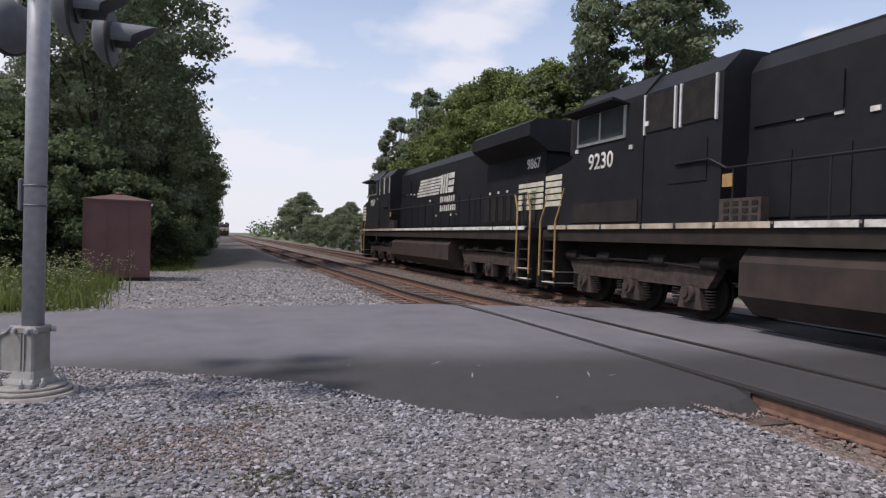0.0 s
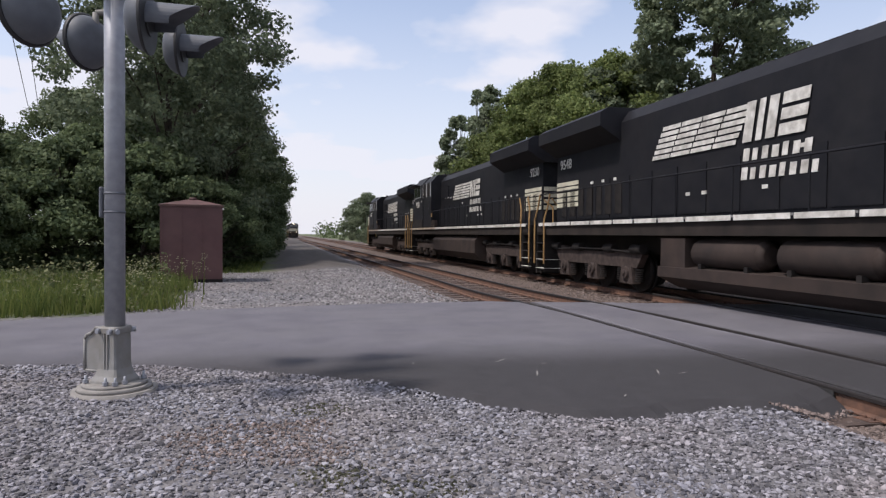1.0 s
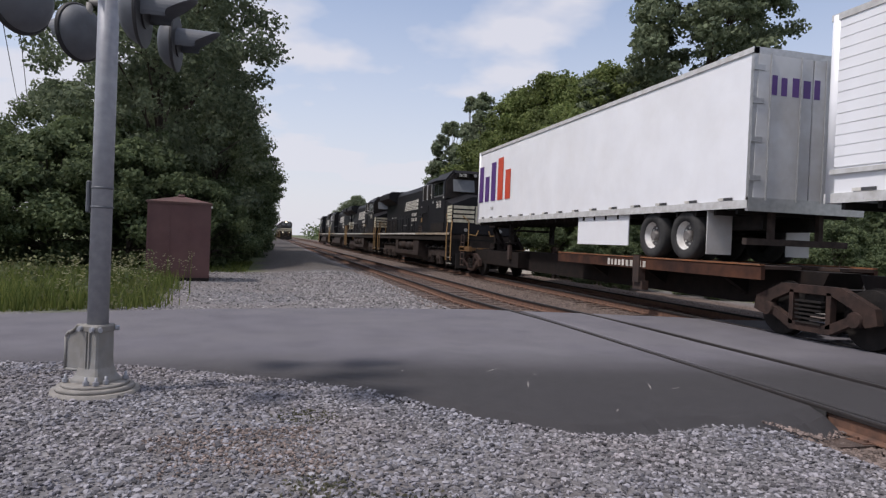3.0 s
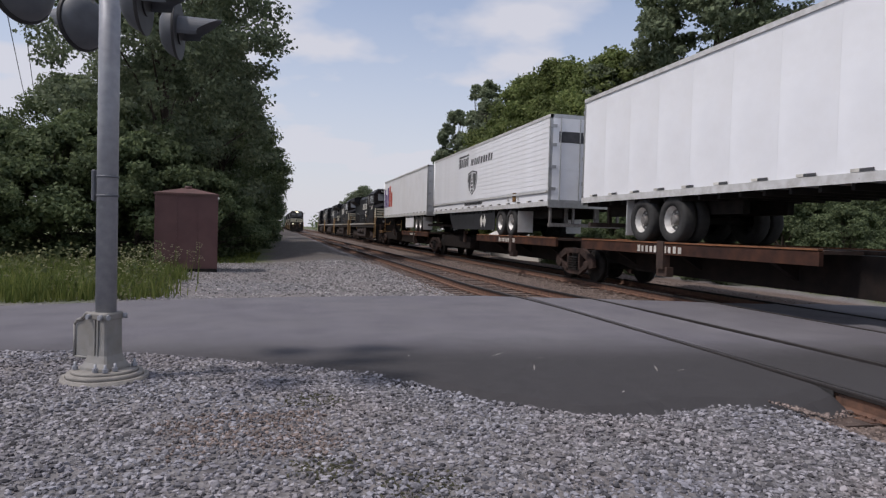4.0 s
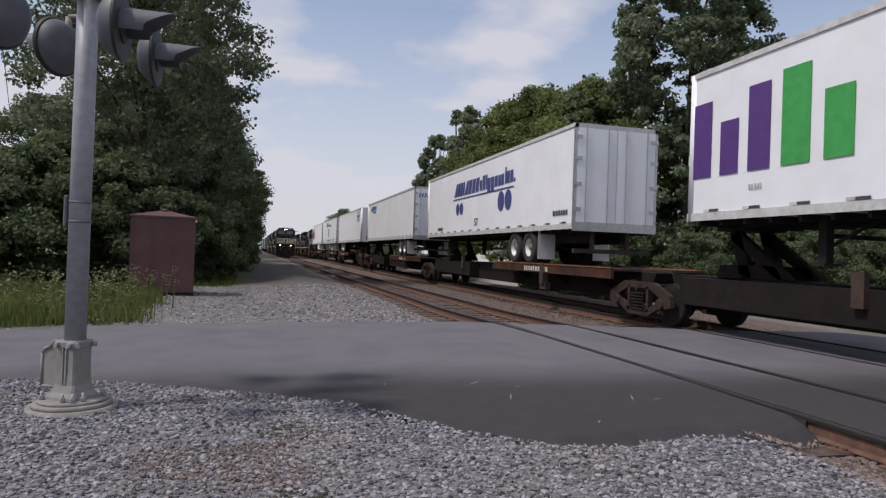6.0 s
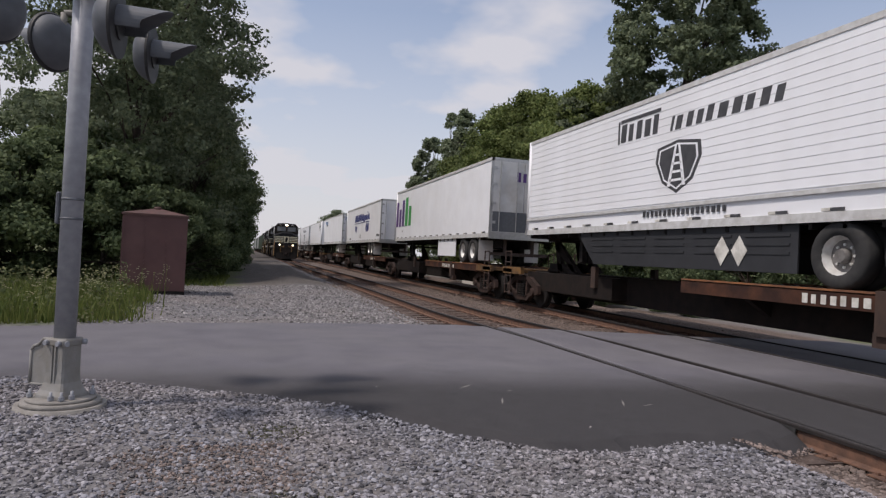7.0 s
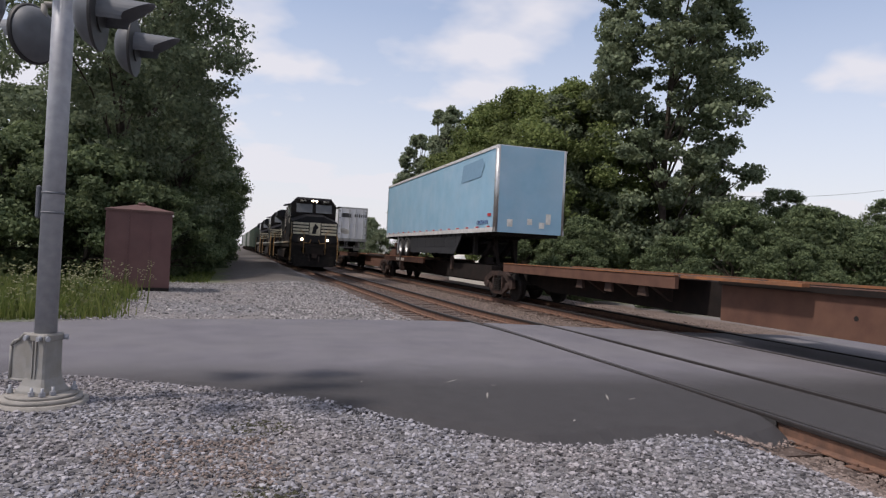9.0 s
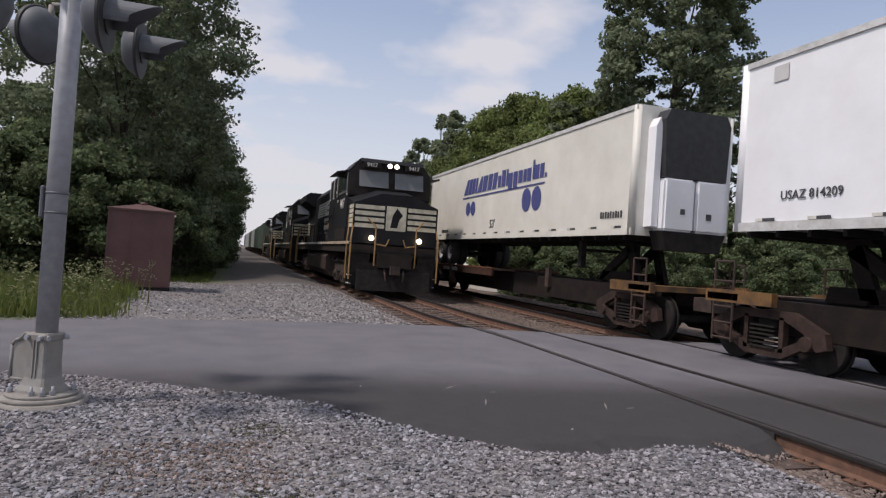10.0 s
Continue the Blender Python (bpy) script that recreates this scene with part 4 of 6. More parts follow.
        prism(bm, [(-1.45, 1.1), (-1.45, 0.35), (-1.1, 0.15), (1.1, 0.15), (1.45, 0.35), (1.45, 1.1)], "y", e * 10.22, e * 10.3)
        prism(bm, [(e * 10.3, 0.15), (e * 10.75, 0.15), (e * 10.45, 0.85), (e * 10.3, 0.85)], "x", -1.3, 1.3)
        part("plow", bm, M["sooty"], L)
        bm = B()
        y = sorted((e * 10.6, e * 11.2))
        box(bm, -0.16, 0.16, y[0], y[1], 0.72, 1.02)
        tube(bm, (0.35, e * 10.5, 0.95), (0.3, e * 10.9, 0.5), 0.035)
        tube(bm, (-0.35, e * 10.5, 0.95), (-0.3, e * 10.9, 0.5), 0.035)
        part("coupler", bm, M["truck"], L)
    for s in (-1, 1):
        bm = B()
        pipe(bm, [(s * 1.5, -9.4, 2.72), (s * 1.5, 3.9, 2.72), (s * 1.56, 4.2, 2.9), (s * 1.56, 5.0, 2.9)], 0.022)
        for y in np.arange(-9.2, 3.8, 1.62):
            tube(bm, (s * 1.5, y, 1.76), (s * 1.5, y, 2.72), 0.018, n=6)
        part("side_handrail", bm, M["black"], L)
    bm = B()
    for k in range(3):
        tube(bm, (-0.3 + 0.3 * k, 5.3, 4.95), (-0.3 + 0.3 * k, 5.8, 4.95), 0.05, 0.11, n=8)
    tube(bm, (0, 5.5, 4.6), (0, 5.5, 4.95), 0.05)
    part("horn", bm, M["sooty"], L)
    bm = B()
    for s in (-1, 1):
        tube(bm, (s * 0.13, 8.55, 4.63), (s * 0.13, 8.66, 4.63), 0.11, n=14)
        tube(bm, (0, -9.75, 4.35 + s * 0.13), (0, -9.82, 4.35 + s * 0.13), 0.11, n=14)
        box(bm, s * 0.78 - 0.32, s * 0.78 + 0.32, 8.5, 8.66, 4.52, 4.72)
    tagged(part("lamp_housing", bm, M["sooty"], L), kind="stuff")
    lengthen(L)
    return L


def air_tanks(L):
    """The other pattern of tank: two long air reservoirs over a shallow sloping fuel tank."""
    for c in list(L.children):
        if c.name.startswith("fuel_tank"):
            bpy.data.objects.remove(c)
    bm = B()
    prism(bm, [(-0.95, 0.26), (0.95, 0.26), (1.5, 0.52), (1.5, 0.74), (0.9, 0.8), (0.9, 1.38), (-0.9, 1.38), (-0.9, 0.8), (-1.5, 0.74), (-1.5, 0.52)], "y", -3.7, 3.6)
    part("fuel_tank", bm, M["tank"], L, "shallow dusty fuel tank")
    for s in (-1, 1):
        for y0, y1 in ((-2.6, -0.55), (-0.2, 1.85)):
            bm = B()
            tube(bm, (s * 1.2, y0 + 0.1, 1.06), (s * 1.2, y1 - 0.1, 1.06), 0.29, n=18)
            for y, q in ((y0 + 0.1, -0.1), (y1 - 0.1, 0.1)):
                tube(bm, (s * 1.2, y, 1.06), (s * 1.2, y + q, 1.06), 0.29, 0.17, n=18)
            part("air_reservoir", bm, M["tank"], L, "dusty brown air reservoir")
            bm = B()
            for y in (y0 + 0.35, y1 - 0.35):
                box(bm, *sorted((s * 1.0, s * 1.46)), y - 0.05, y + 0.05, 0.72, 0.85)
            part("tank_bracket", bm, M["sooty"], L)
        for a, b in ((2.1, 3.55), (-3.65, -2.75)):
            bm = B()
            box(bm, *sorted((s * 0.9, s * 1.46)), a, b, 0.74, 1.36)
            part("equipment_box", bm, M["tank"], L, "dusty brown equipment box")


def dress(L, number, lit, label):
    """Road number and lamps of one engine."""
    tagged(L, label)
    if number in ("9548", "3618"):
        air_tanks(L)
    if number == "3618":        # this one has a plain black hood end
        for c in [c for c in L.children if c.name.startswith("rear_side_stripe")]:
            bpy.data.objects.remove(c)
        for c in L.children:    # and a smaller emblem
            kind = c.name.split(".")[0]
            if kind in ("bar_emblem", "bold_emblem"):
                c.matrix_basis = Matrix.Translation((0, 0.85, 0.72)) @ Matrix.Diagonal((1, 0.88, 0.8, 1))
            elif kind == "name_lettering":
                c.matrix_basis = Matrix.Translation((0, 0.3, 0.32)) @ Matrix.Diagonal((1, 0.8, 0.9, 1))
    for side, x in (("l", -1.535), ("r", 1.535)):
        lettering("road_number", number, 0.5, (x, 8.2, 3.06), side, M["offwhite"], L, "white road number")
        if number != "3618":
            lettering("rear_number", number, 0.42, (x / 1.535 * 0.955, -9.85, 3.5), side, M["offwhite"], L, "white road number")
    lettering("rear_end_number", number, 0.24, (0.5, -10.72, 4.3), "b", M["offwhite"], L, "white road number")
    for s in (-1, 1):
        lettering("number_board", number, 0.2, (s * 0.78, 9.815, 4.55), "f", M["offwhite"], L, "small white number on a dark board")
    lens = M["lamp"] if lit else M["lens"]
    for s in (-1, 1):
        bm = B()
        tube(bm, (s * 0.13, 9.78, 4.63), (s * 0.13, 9.81, 4.63), 0.08, n=16)
        part("headlight", bm, lens, L, "lit headlight" if lit else "")
        bm = B()
        tube(bm, (s * 0.85, 10.88, 1.95), (s * 0.85, 10.94, 1.95), 0.085, n=16)
        part("ditch_light", bm, lens, L, "lit ditch light" if lit else "")
    return L


TRAIN_A, TRAIN_B = [], []   # (thing, y at the start, x, turned round)
SPEED_A, SPEED_B = 27.2, -22.3
HEAD_B = 23.6 + 223.0 + 9.46   # middle of the leading approaching engine at the start
master = locomotive()
ENGINES = [("9867", 26.8, 0), ("9230", 4.35, 0), ("9548", -18.0, 180), ("3618", -41.3, 180)]
for k, (num, y, turn) in enumerate(ENGINES):
    e = copy_thing(master, pose(0, 0, 0)) if k else None
    if e is not None:
        dress(e, num, False, "dusty black freight locomotive with white stripes hauling the far train")
        TRAIN_A.append((e, y, turn))
lead = copy_thing(master, pose(0, 0, 0))
dress(lead, "9417", True, "black freight locomotive with lit headlights coming nearer")
TRAIN_B.append((lead, HEAD_B, 180))
for k in range(2):
    e = copy_thing(master, pose(0, 0, 0))
    dress(e, "9355", False, "black freight locomotive behind the leading engine")
    TRAIN_B.append((e, HEAD_B + 22.7 * (k + 1), 180))
dress(master, "9867", False, "dusty black locomotive at the head of the far train")
TRAIN_A.append((master, 26.8, 0))

# ---- trailers ----
TB, TT, TW, TL = 2.22, 5.14, 1.3, 16.15   # floor line, roof line, half width, length


def trailer(label, body, nose, kind="plain", skirt=None, ribs=False, gap_rear=0.0, seams=False):
    """A 53-foot trailer; the middle at y = 0. nose: +1 when its closed front leads, -1 when its doors lead."""
    T = empty("semi_trailer", label, "trailer", "trailers on the far train")
    h = TL / 2
    f, r = nose * h, -nose * h               # y of front and rear
    bm = B()
    box(bm, -TW + 0.02, TW - 0.02, -h + 0.02, h - 0.02, TB + 0.14, TT - 0.05)
    part("box", bm, body, T)
    bm = B()
    prism(bm, [(-TW + 0.03, TT - 0.06), (TW - 0.03, TT - 0.06), (TW - 0.06, TT + 0.01), (-TW + 0.06, TT + 0.01)], "y", -h + 0.02, h - 0.02)
    part("roof", bm, M["greyface"], T, "grey roof sheet")
    for s, side in ((-1, "l"), (1, "r")):
        x = sorted((s * (TW - 0.02), s * (TW + 0.012)))
        bm = B()
        box(bm, x[0], x[1], -h, h, TB, TB + 0.15)
        part("bottom_rail", bm, M["railwhite"] if kind != "cream" else M["cream"], T, "pale bottom rail")
        bm = B()
        box(bm, x[0], x[1], -h, h, TT - 0.1, TT)
        part("top_rail", bm, M["railwhite"], T, "pale top rail")
        bm = B()
        if ribs:
            z = TB + 0.55
            box(bm, *sorted((s * (TW - 0.02), s * (TW - 0.004))), -h + 0.1, h - 0.1, 0, 0.15)
            pn = part("corrugated_sheet", bm, body, T, "white corrugated side sheet")
            pn.location.z = z
            while z < TT - 0.3:
                z += 0.165
                share("corrugated_sheet", pn, T, (0, 0, z))
        else:
            if not seams:
                box(bm, *sorted((s * (TW - 0.02), s * (TW - 0.017))), -h + 0.05, h - 0.05, TB + 0.16, TT - 0.11)
                part("side_sheet", bm, body, T)
            else:
              box(bm, *sorted((s * (TW - 0.02), s * (TW - 0.017))), -TL / 26 + 0.003, TL / 26 - 0.003, TB + 0.16, TT - 0.11)
              pn = part("side_panel", bm, body, T)
              pn.location.y = -h + 0.5 * TL / 13
              for k in range(1, 13):
                share("side_panel", pn, T, (0, -h + (k + 0.5) * TL / 13, 0))
        # reflective tape
        bm, bw = B(), B()
        for k in range(15):
            y = -h + 0.4 + k * 1.06
            box(bm, *sorted((s * (TW + 0.002), s * (TW + 0.008 + 0.01))), y, y + 0.24, TB + 0.16, TB + 0.21)
            box(bw, *sorted((s * (TW + 0.002), s * (TW + 0.008 + 0.01))), y + 0.245, y + 0.4, TB + 0.16, TB + 0.21)
        tagged(part("reflective_tape", bm, M["red"] if kind == "blue" else M["charcoal"], T), kind="stuff")
        tagged(part("reflective_tape", bw, M["offwhite"], T), kind="stuff")
        # rivets along the bottom rail
        bm = B()
        for k in range(70):
            y = -h + 0.15 + k * 0.228
            box(bm, *sorted((s * (TW + 0.01), s * (TW + 0.018))), y, y + 0.02, TB + 0.05, TB + 0.07)
        tagged(part("rivet_row", bm, M["greyface"], T), kind="stuff")
    # front corner posts and face
    for s in (-1, 1):
        bm = B()
        tube(bm, (s * (TW - 0.07), f - nose * 0.08, TB), (s * (TW - 0.07), f - nose * 0.08, TT - 0.02), 0.098, n=12)
        part("corner_post", bm, M["alu"] if kind == "blue" else body, T)
    bm = B()
    box(bm, -TW + 0.08, TW - 0.08, *sorted((f - nose * 0.03, f + nose * 0.01)), TB, TT - 0.02)
    part("front_wall", bm, body, T)
    fs = "f" if nose > 0 else "b"
    if kind == "reefer" or kind == "cream":
        unit = empty("cooling_unit")
        unit.parent = T
        bm = B()
        prism(bm, [(-0.8, TB + 1.3), (0.8, TB + 1.3), (0.86, TT - 0.35), (0.74, TT - 0.12), (-0.74, TT - 0.12), (-0.86, TT - 0.35)], "y", *sorted((f, f + nose * 0.44)))
        part("grille", bm, M["headblack"], unit, "black condenser grille")
        for a, b in ((-0.82, -0.02), (0.02, 0.82)):
            bm = B()
            box(bm, a, b, *sorted((f, f + nose * 0.48)), TB + 0.12, TB + 1.28)
            bevel(bm, 0.05, 2)
            part("cover", bm, M["white"], unit, "white rounded cover")
        bm = B()
        prism(bm, [(-0.7, TB - 0.3), (0.7, TB - 0.3), (0.84, TB + 0.12), (-0.84, TB + 0.12)], "y", *sorted((f, f + nose * 0.46)))
        part("engine_tray", bm, M["sooty"], unit)
        for q in (-1, 1):
            bm = B()
            prism(bm, [(q * 0.84, TB + 0.2), (q * 1.0, TB + 0.2), (q * 1.0, TT - 0.5), (q * 0.9, TT - 0.3), (q * 0.84, TT - 0.5)], "y", *sorted((f, f + nose * 0.3)))
            part("cheek", bm, M["white"], unit, "white side cheek")
        decal_each("latch", [rect(-0.4, -0.28, TB + 0.5, TB + 0.62), rect(0.28, 0.42, TB + 0.42, TB + 0.56)], (0, f + nose * 0.48, 0), fs, M["charcoal"], unit)
    else:
        decal("air_connection", [rect(-0.1, 0.08, TB + 0.3, TB + 0.5), rect(-0.85, -0.65, TB + 0.2, TB + 0.45), rect(0.35, 0.55, TB + 0.2, TB + 0.4), rect(0.6, 0.78, TB + 0.35, TB + 0.7)], (0, f + nose * 0.012, 0), fs, M["charcoal"] if kind != "blue" else M["offwhite"], T, "air and electric connections")
    # rear doors
    rs = "b" if nose > 0 else "f"
    for s in (-1, 1):
        bm = B()
        box(bm, *sorted((s * 0.02, s * (TW - 0.09))), *sorted((r + nose * 0.03, r - nose * 0.02)), TB + 0.2, TT - 0.12)
        door = part("door", bm, M["greyface"] if kind == "grey" else body, T, "closed swing door")
        bm = B()
        for q in (0.28, 0.95):
            tube(bm, (s * q, r - nose * 0.045, TB + 0.15), (s * q, r - nose * 0.045, TT - 0.1), 0.018, n=6)
        for z in (TB + 0.5, TB + 1.2, TB + 1.9, TB + 2.5):
            box(bm, *sorted((s * (TW - 0.22), s * (TW + 0.01))), *sorted((r, r - nose * 0.04)), z, z + 0.1)
        part("lock_rod", bm, M["alu"], door, "lock rods and hinges")
    bm = B()
    for s in (-1, 1):
        box(bm, *sorted((s * (TW - 0.1), s * TW)), *sorted((r + nose * 0.06, r - nose * 0.012)), TB, TT)
    box(bm, -TW, TW, *sorted((r + nose * 0.06, r - nose * 0.012)), TT - 0.12, TT + 0.005)
    box(bm, -TW, TW, *sorted((r + nose * 0.06, r - nose * 0.03)), TB - 0.05, TB + 0.2)
    part("rear_frame", bm, M["alu"], T, "aluminium rear frame")
    bm = B()
    if ribs:
        for q in (-1.22, -0.42, 0.36, 1.16):
            box(bm, q, q + 0.06, *sorted((r + nose * 0.12, r + nose * 0.02)), 1.62, TB - 0.05)
        for s in (-1, 1):
            bt = B()
            box(bt, *sorted((s * (TW - 0.004), s * (TW + 0.03))), -h + 0.1, h - 0.1, TB + 0.44, TB + 0.51)
            part("rub_rail", bt, M["railwhite"], T, "grey rub rail along the side")
        box(bm, -1.25, 1.25, *sorted((r + nose * 0.12, r + nose * 0.0)), 1.56, 1.66)
    for s in (-1, 1):
        box(bm, *sorted((s * 0.5, s * 0.6)), *sorted((r + nose * 0.3, r + nose * 0.2)), 1.62, TB)
    box(bm, -1.15, 1.15, *sorted((r + nose * 0.28, r + nose * 0.16)), 1.56, 1.68)
    part("bumper", bm, M["hub"] if ribs else M["truck"], T, "rear underride bumper")
    # running gear
    ax = [r + nose * (1.9 + gap_rear), r + nose * (3.13 + gap_rear)]
    for y in ax:
        w = empty("wheel_pair")
        w.parent = T
        for s in (-1, 1):
            for a, b in ((0.62, 0.9), (0.95, 1.25)):
                bm = B()
                pr = [(0.3, 0), (0.48, 0), (0.515, 0.04), (0.515, b - a - 0.04), (0.48, b - a), (0.3, b - a)]
                n = 24
                ring = [[bm.verts.new((s * (a + q), y + p * math.cos(6.28318 * k / n), 1.72 + p * math.sin(6.28318 * k / n))) for p, q in pr] for k in range(n)]
                for k in range(n):
                    for j in range(len(pr)):
                        g = bm.faces.new((ring[k][j], ring[(k + 1) % n][j], ring[(k + 1) % n][(j + 1) % len(pr)], ring[k][(j + 1) % len(pr)]))
                        g.smooth = True
                bmesh.ops.recalc_face_normals(bm, faces=bm.faces[:])
                part("tyre", bm, M["rubber"], w)
            bm = B()
            n = 20
            tube(bm, (s * 1.1, y, 1.72), (s * 1.235, y, 1.72), 0.24, 0.302, n=n, cap=False)
            for k in range(8):
                a = k * math.pi / 4
                tube(bm, (s * 1.1, y + 0.17 * math.cos(a), 1.72 + 0.17 * math.sin(a)), (s * 1.13, y + 0.17 * math.cos(a), 1.72 + 0.17 * math.sin(a)), 0.022, n=6)
            part("rim", bm, M["rim"], w, "pale painted wheel rim")
            bm = B()
            tube(bm, (s * 1.08, y, 1.72), (s * 1.105, y, 1.72), 0.3, n=n)
            tube(bm, (s * 1.1, y, 1.72), (s * 1.21, y, 1.72), 0.125, 0.095, n=12)
            part("hub", bm, M["hub"], w, "dull grey hub")
        bm = B()
        tube(bm, (-1.1, y, 1.72), (1.1, y, 1.72), 0.075, n=8)
        part("axle", bm, M["sooty"], w)
    bm = B()
    ya, yb = sorted((r + nose * 0.4, r + nose * (4.6 + gap_rear)))
    for s in (-1, 1):
        box(bm, *sorted((s * 0.45, s * 0.6)), ya, yb, 1.85, TB)
    for k in range(26):
        y = -h + 0.3 + k * 0.62
        box(bm, -TW + 0.05, TW - 0.05, y, y + 0.07, TB - 0.1, TB + 0.02)
    part("floor_frame", bm, M["sooty"], T)
    bm = B()
    lg = f - nose * 2.9
    for s in (-1, 1):
        box(bm, *sorted((s * 0.75, s * 0.9)), lg - 0.08, lg + 0.08, 1.45, TB)
        box(bm, *sorted((s * 0.65, s * 1.0)), lg - 0.14, lg + 0.14, 1.42, 1.46)
    tube(bm, (-0.8, lg, 1.9), (0.8, lg, 1.9), 0.04)
    tube(bm, (0.8, lg, 1.7), (0.6, lg - nose * 0.9, TB), 0.03)
    tube(bm, (-0.8, lg, 1.7), (-0.6, lg - nose * 0.9, TB), 0.03)
    part("landing_gear", bm, M["sooty"], T)
    for s in (-1, 1):
        bm = B()
        box(bm, *sorted((s * 0.66, s * 1.24)), *sorted((ax[0] - nose * 0.72, ax[0] - nose * 0.7)), 1.35, TB)
        part("mud_flap", bm, M["greyface"], T, "pale mud flap")
    if skirt:
        for s in (-1, 1):
            y0, y1 = ax[1] + nose * 0.75, f - nose * 4.2
            bm = B()
            lo = 1.42
            prism(bm, [(y0, TB), (y1 + nose * 0.9, TB), (y1, lo), (y0, lo)] if skirt == "long" else [(y0 + nose * 0.3, TB), (y0 + nose * 3.0, TB), (y0 + nose * 3.0, lo + 0.05), (y0 + nose * 0.3, lo + 0.05)], "x", s * 1.2, s * 1.23)
            sk = part("side_skirt", bm, M["skirt"] if skirt == "long" else M["white"], T, "dark ribbed side skirt" if skirt == "long" else "white side skirt")
            if skirt == "long":
                bm = B()
                n = 5
                a, b = sorted((y0, y1 + nose * 0.3))
                for k in range(n):
                    for q in range(3):
                        c0 = a + (b - a) * (k + 0.12) / n
                        box(bm, *sorted((s * 1.23, s * 1.245)), c0, c0 + (b - a) / n * 0.76, 1.72 + q * 0.15, 1.76 + q * 0.15)
                part("skirt_rib", bm, M["skirt"], sk)
    return T


def sides(T, fn):
    """Calls fn for both sides: (origin, side)."""
    for s, side in ((-1, "l"), (1, "r")):
        fn((s * (TW - 0.004), 0, 0), side)


def livery_plain_name(T, colours, u, v, h, widths, slant=0.0, label="bold lettering blocks"):
    def f(o, side):
        pos = u
        for mat_, ws in zip(colours, widths):
            decal("lettering", word(pos, v, h, ws, slant), o, side, mat_, T, label)
            pos += sum(w * h + 0.18 * h for w in ws)
    sides(T, f)


def livery_parcel(T, second):
    """Five tall blocks, the last two in the second colour, with faint small marks below."""
    def f(o, side):
        u = -7.95
        for k, (w, hh) in enumerate(((0.62, 1.45), (0.55, 1.0), (0.6, 1.5), (0.68, 1.6), (0.62, 1.08))):
            decal("lettering", [rect(u, u + w * 0.86, 3.05, 3.05 + hh)], o, side, M["purple"] if k < 3 else second, T, "bold lettering block")
            u += w + 0.17
        decal("code_lettering", word(-6.4, 2.72, 0.1, [0.5] * 5), o, side, M["greyface"], T)
    sides(T, f)


def livery_shield(T, u):
    def f(o, side):
        decal("title_lettering", word(u, 4.3, 0.42, [0.6] * 5, 0.1, 0.16) + [rect(u - 0.02, u + 1.55, 4.76, 4.84, 0.1), rect(u - 0.12, u - 0.05, 4.28, 4.82)], o, side, M["charcoal"], T, "heavy dark lettering blocks")
        decal("subtitle_lettering", word(u + 1.9, 4.27, 0.3, [0.3, 0.9, 0.75, 0.7, 0.85, 1.0, 0.85, 0.9, 0.85, 0.7], 0.25, 0.26), o, side, M["charcoal"], T, "slanted dark lettering blocks")
        sh = [(u + 1.5, 3.95), (u + 2.2, 4.05), (u + 2.9, 3.95), (u + 2.95, 3.65), (u + 2.7, 3.2), (u + 2.2, 2.95), (u + 1.7, 3.2), (u + 1.45, 3.65)]
        ins = [((a - u - 2.2) * 0.87 + u + 2.2, (b - 3.53) * 0.87 + 3.53) for a, b in sh]
        decal("shield", [sh], o, side, M["charcoal"], T, "dark shield emblem")
        o2 = (o[0] + (-0.006 if side == "l" else 0.006), 0, 0)
        o3 = (o[0] + (-0.011 if side == "l" else 0.011), 0, 0)
        decal("shield_line", [ins], o2, side, M["white"], T, depth=0.005)
        ins2 = [((a - u - 2.2) * 0.8 + u + 2.2, (b - 3.53) * 0.8 + 3.53) for a, b in sh]
        decal("shield_field", [ins2], o3, side, M["charcoal"], T, depth=0.004)
        o4 = (o[0] + (-0.016 if side == "l" else 0.016), 0, 0)
        c = u + 2.2
        decal("shield_figure", [[(c - 0.3, 3.1), (c - 0.2, 3.1), (c - 0.02, 3.95), (c - 0.08, 3.95)], [(c + 0.2, 3.1), (c + 0.3, 3.1), (c + 0.08, 3.95), (c + 0.02, 3.95)]] + [rect(c - 0.22 + k * 0.04, c + 0.22 - k * 0.04, 3.2 + k * 0.17, 3.25 + k * 0.17) for k in range(4)], o4, side, M["white"], T, depth=0.004)
        decal("address_lettering", word(u + 1.05, 2.5, 0.13, [0.85] * 18, 0.0, 0.3), o, side, M["charcoal"], T)
        decal("yellow_sticker", [rect(u + 7.5, u + 7.85, 2.46, 2.78)], o, side, M["safety"], T, "yellow warning sticker")
        decal("code_sticker", [rect(u + 6.9, u + 7.1, 2.5, 2.75), rect(u + 8.0, u + 8.15, 2.5, 2.62)], o, side, M["greyface"], T)
    sides(T, f)


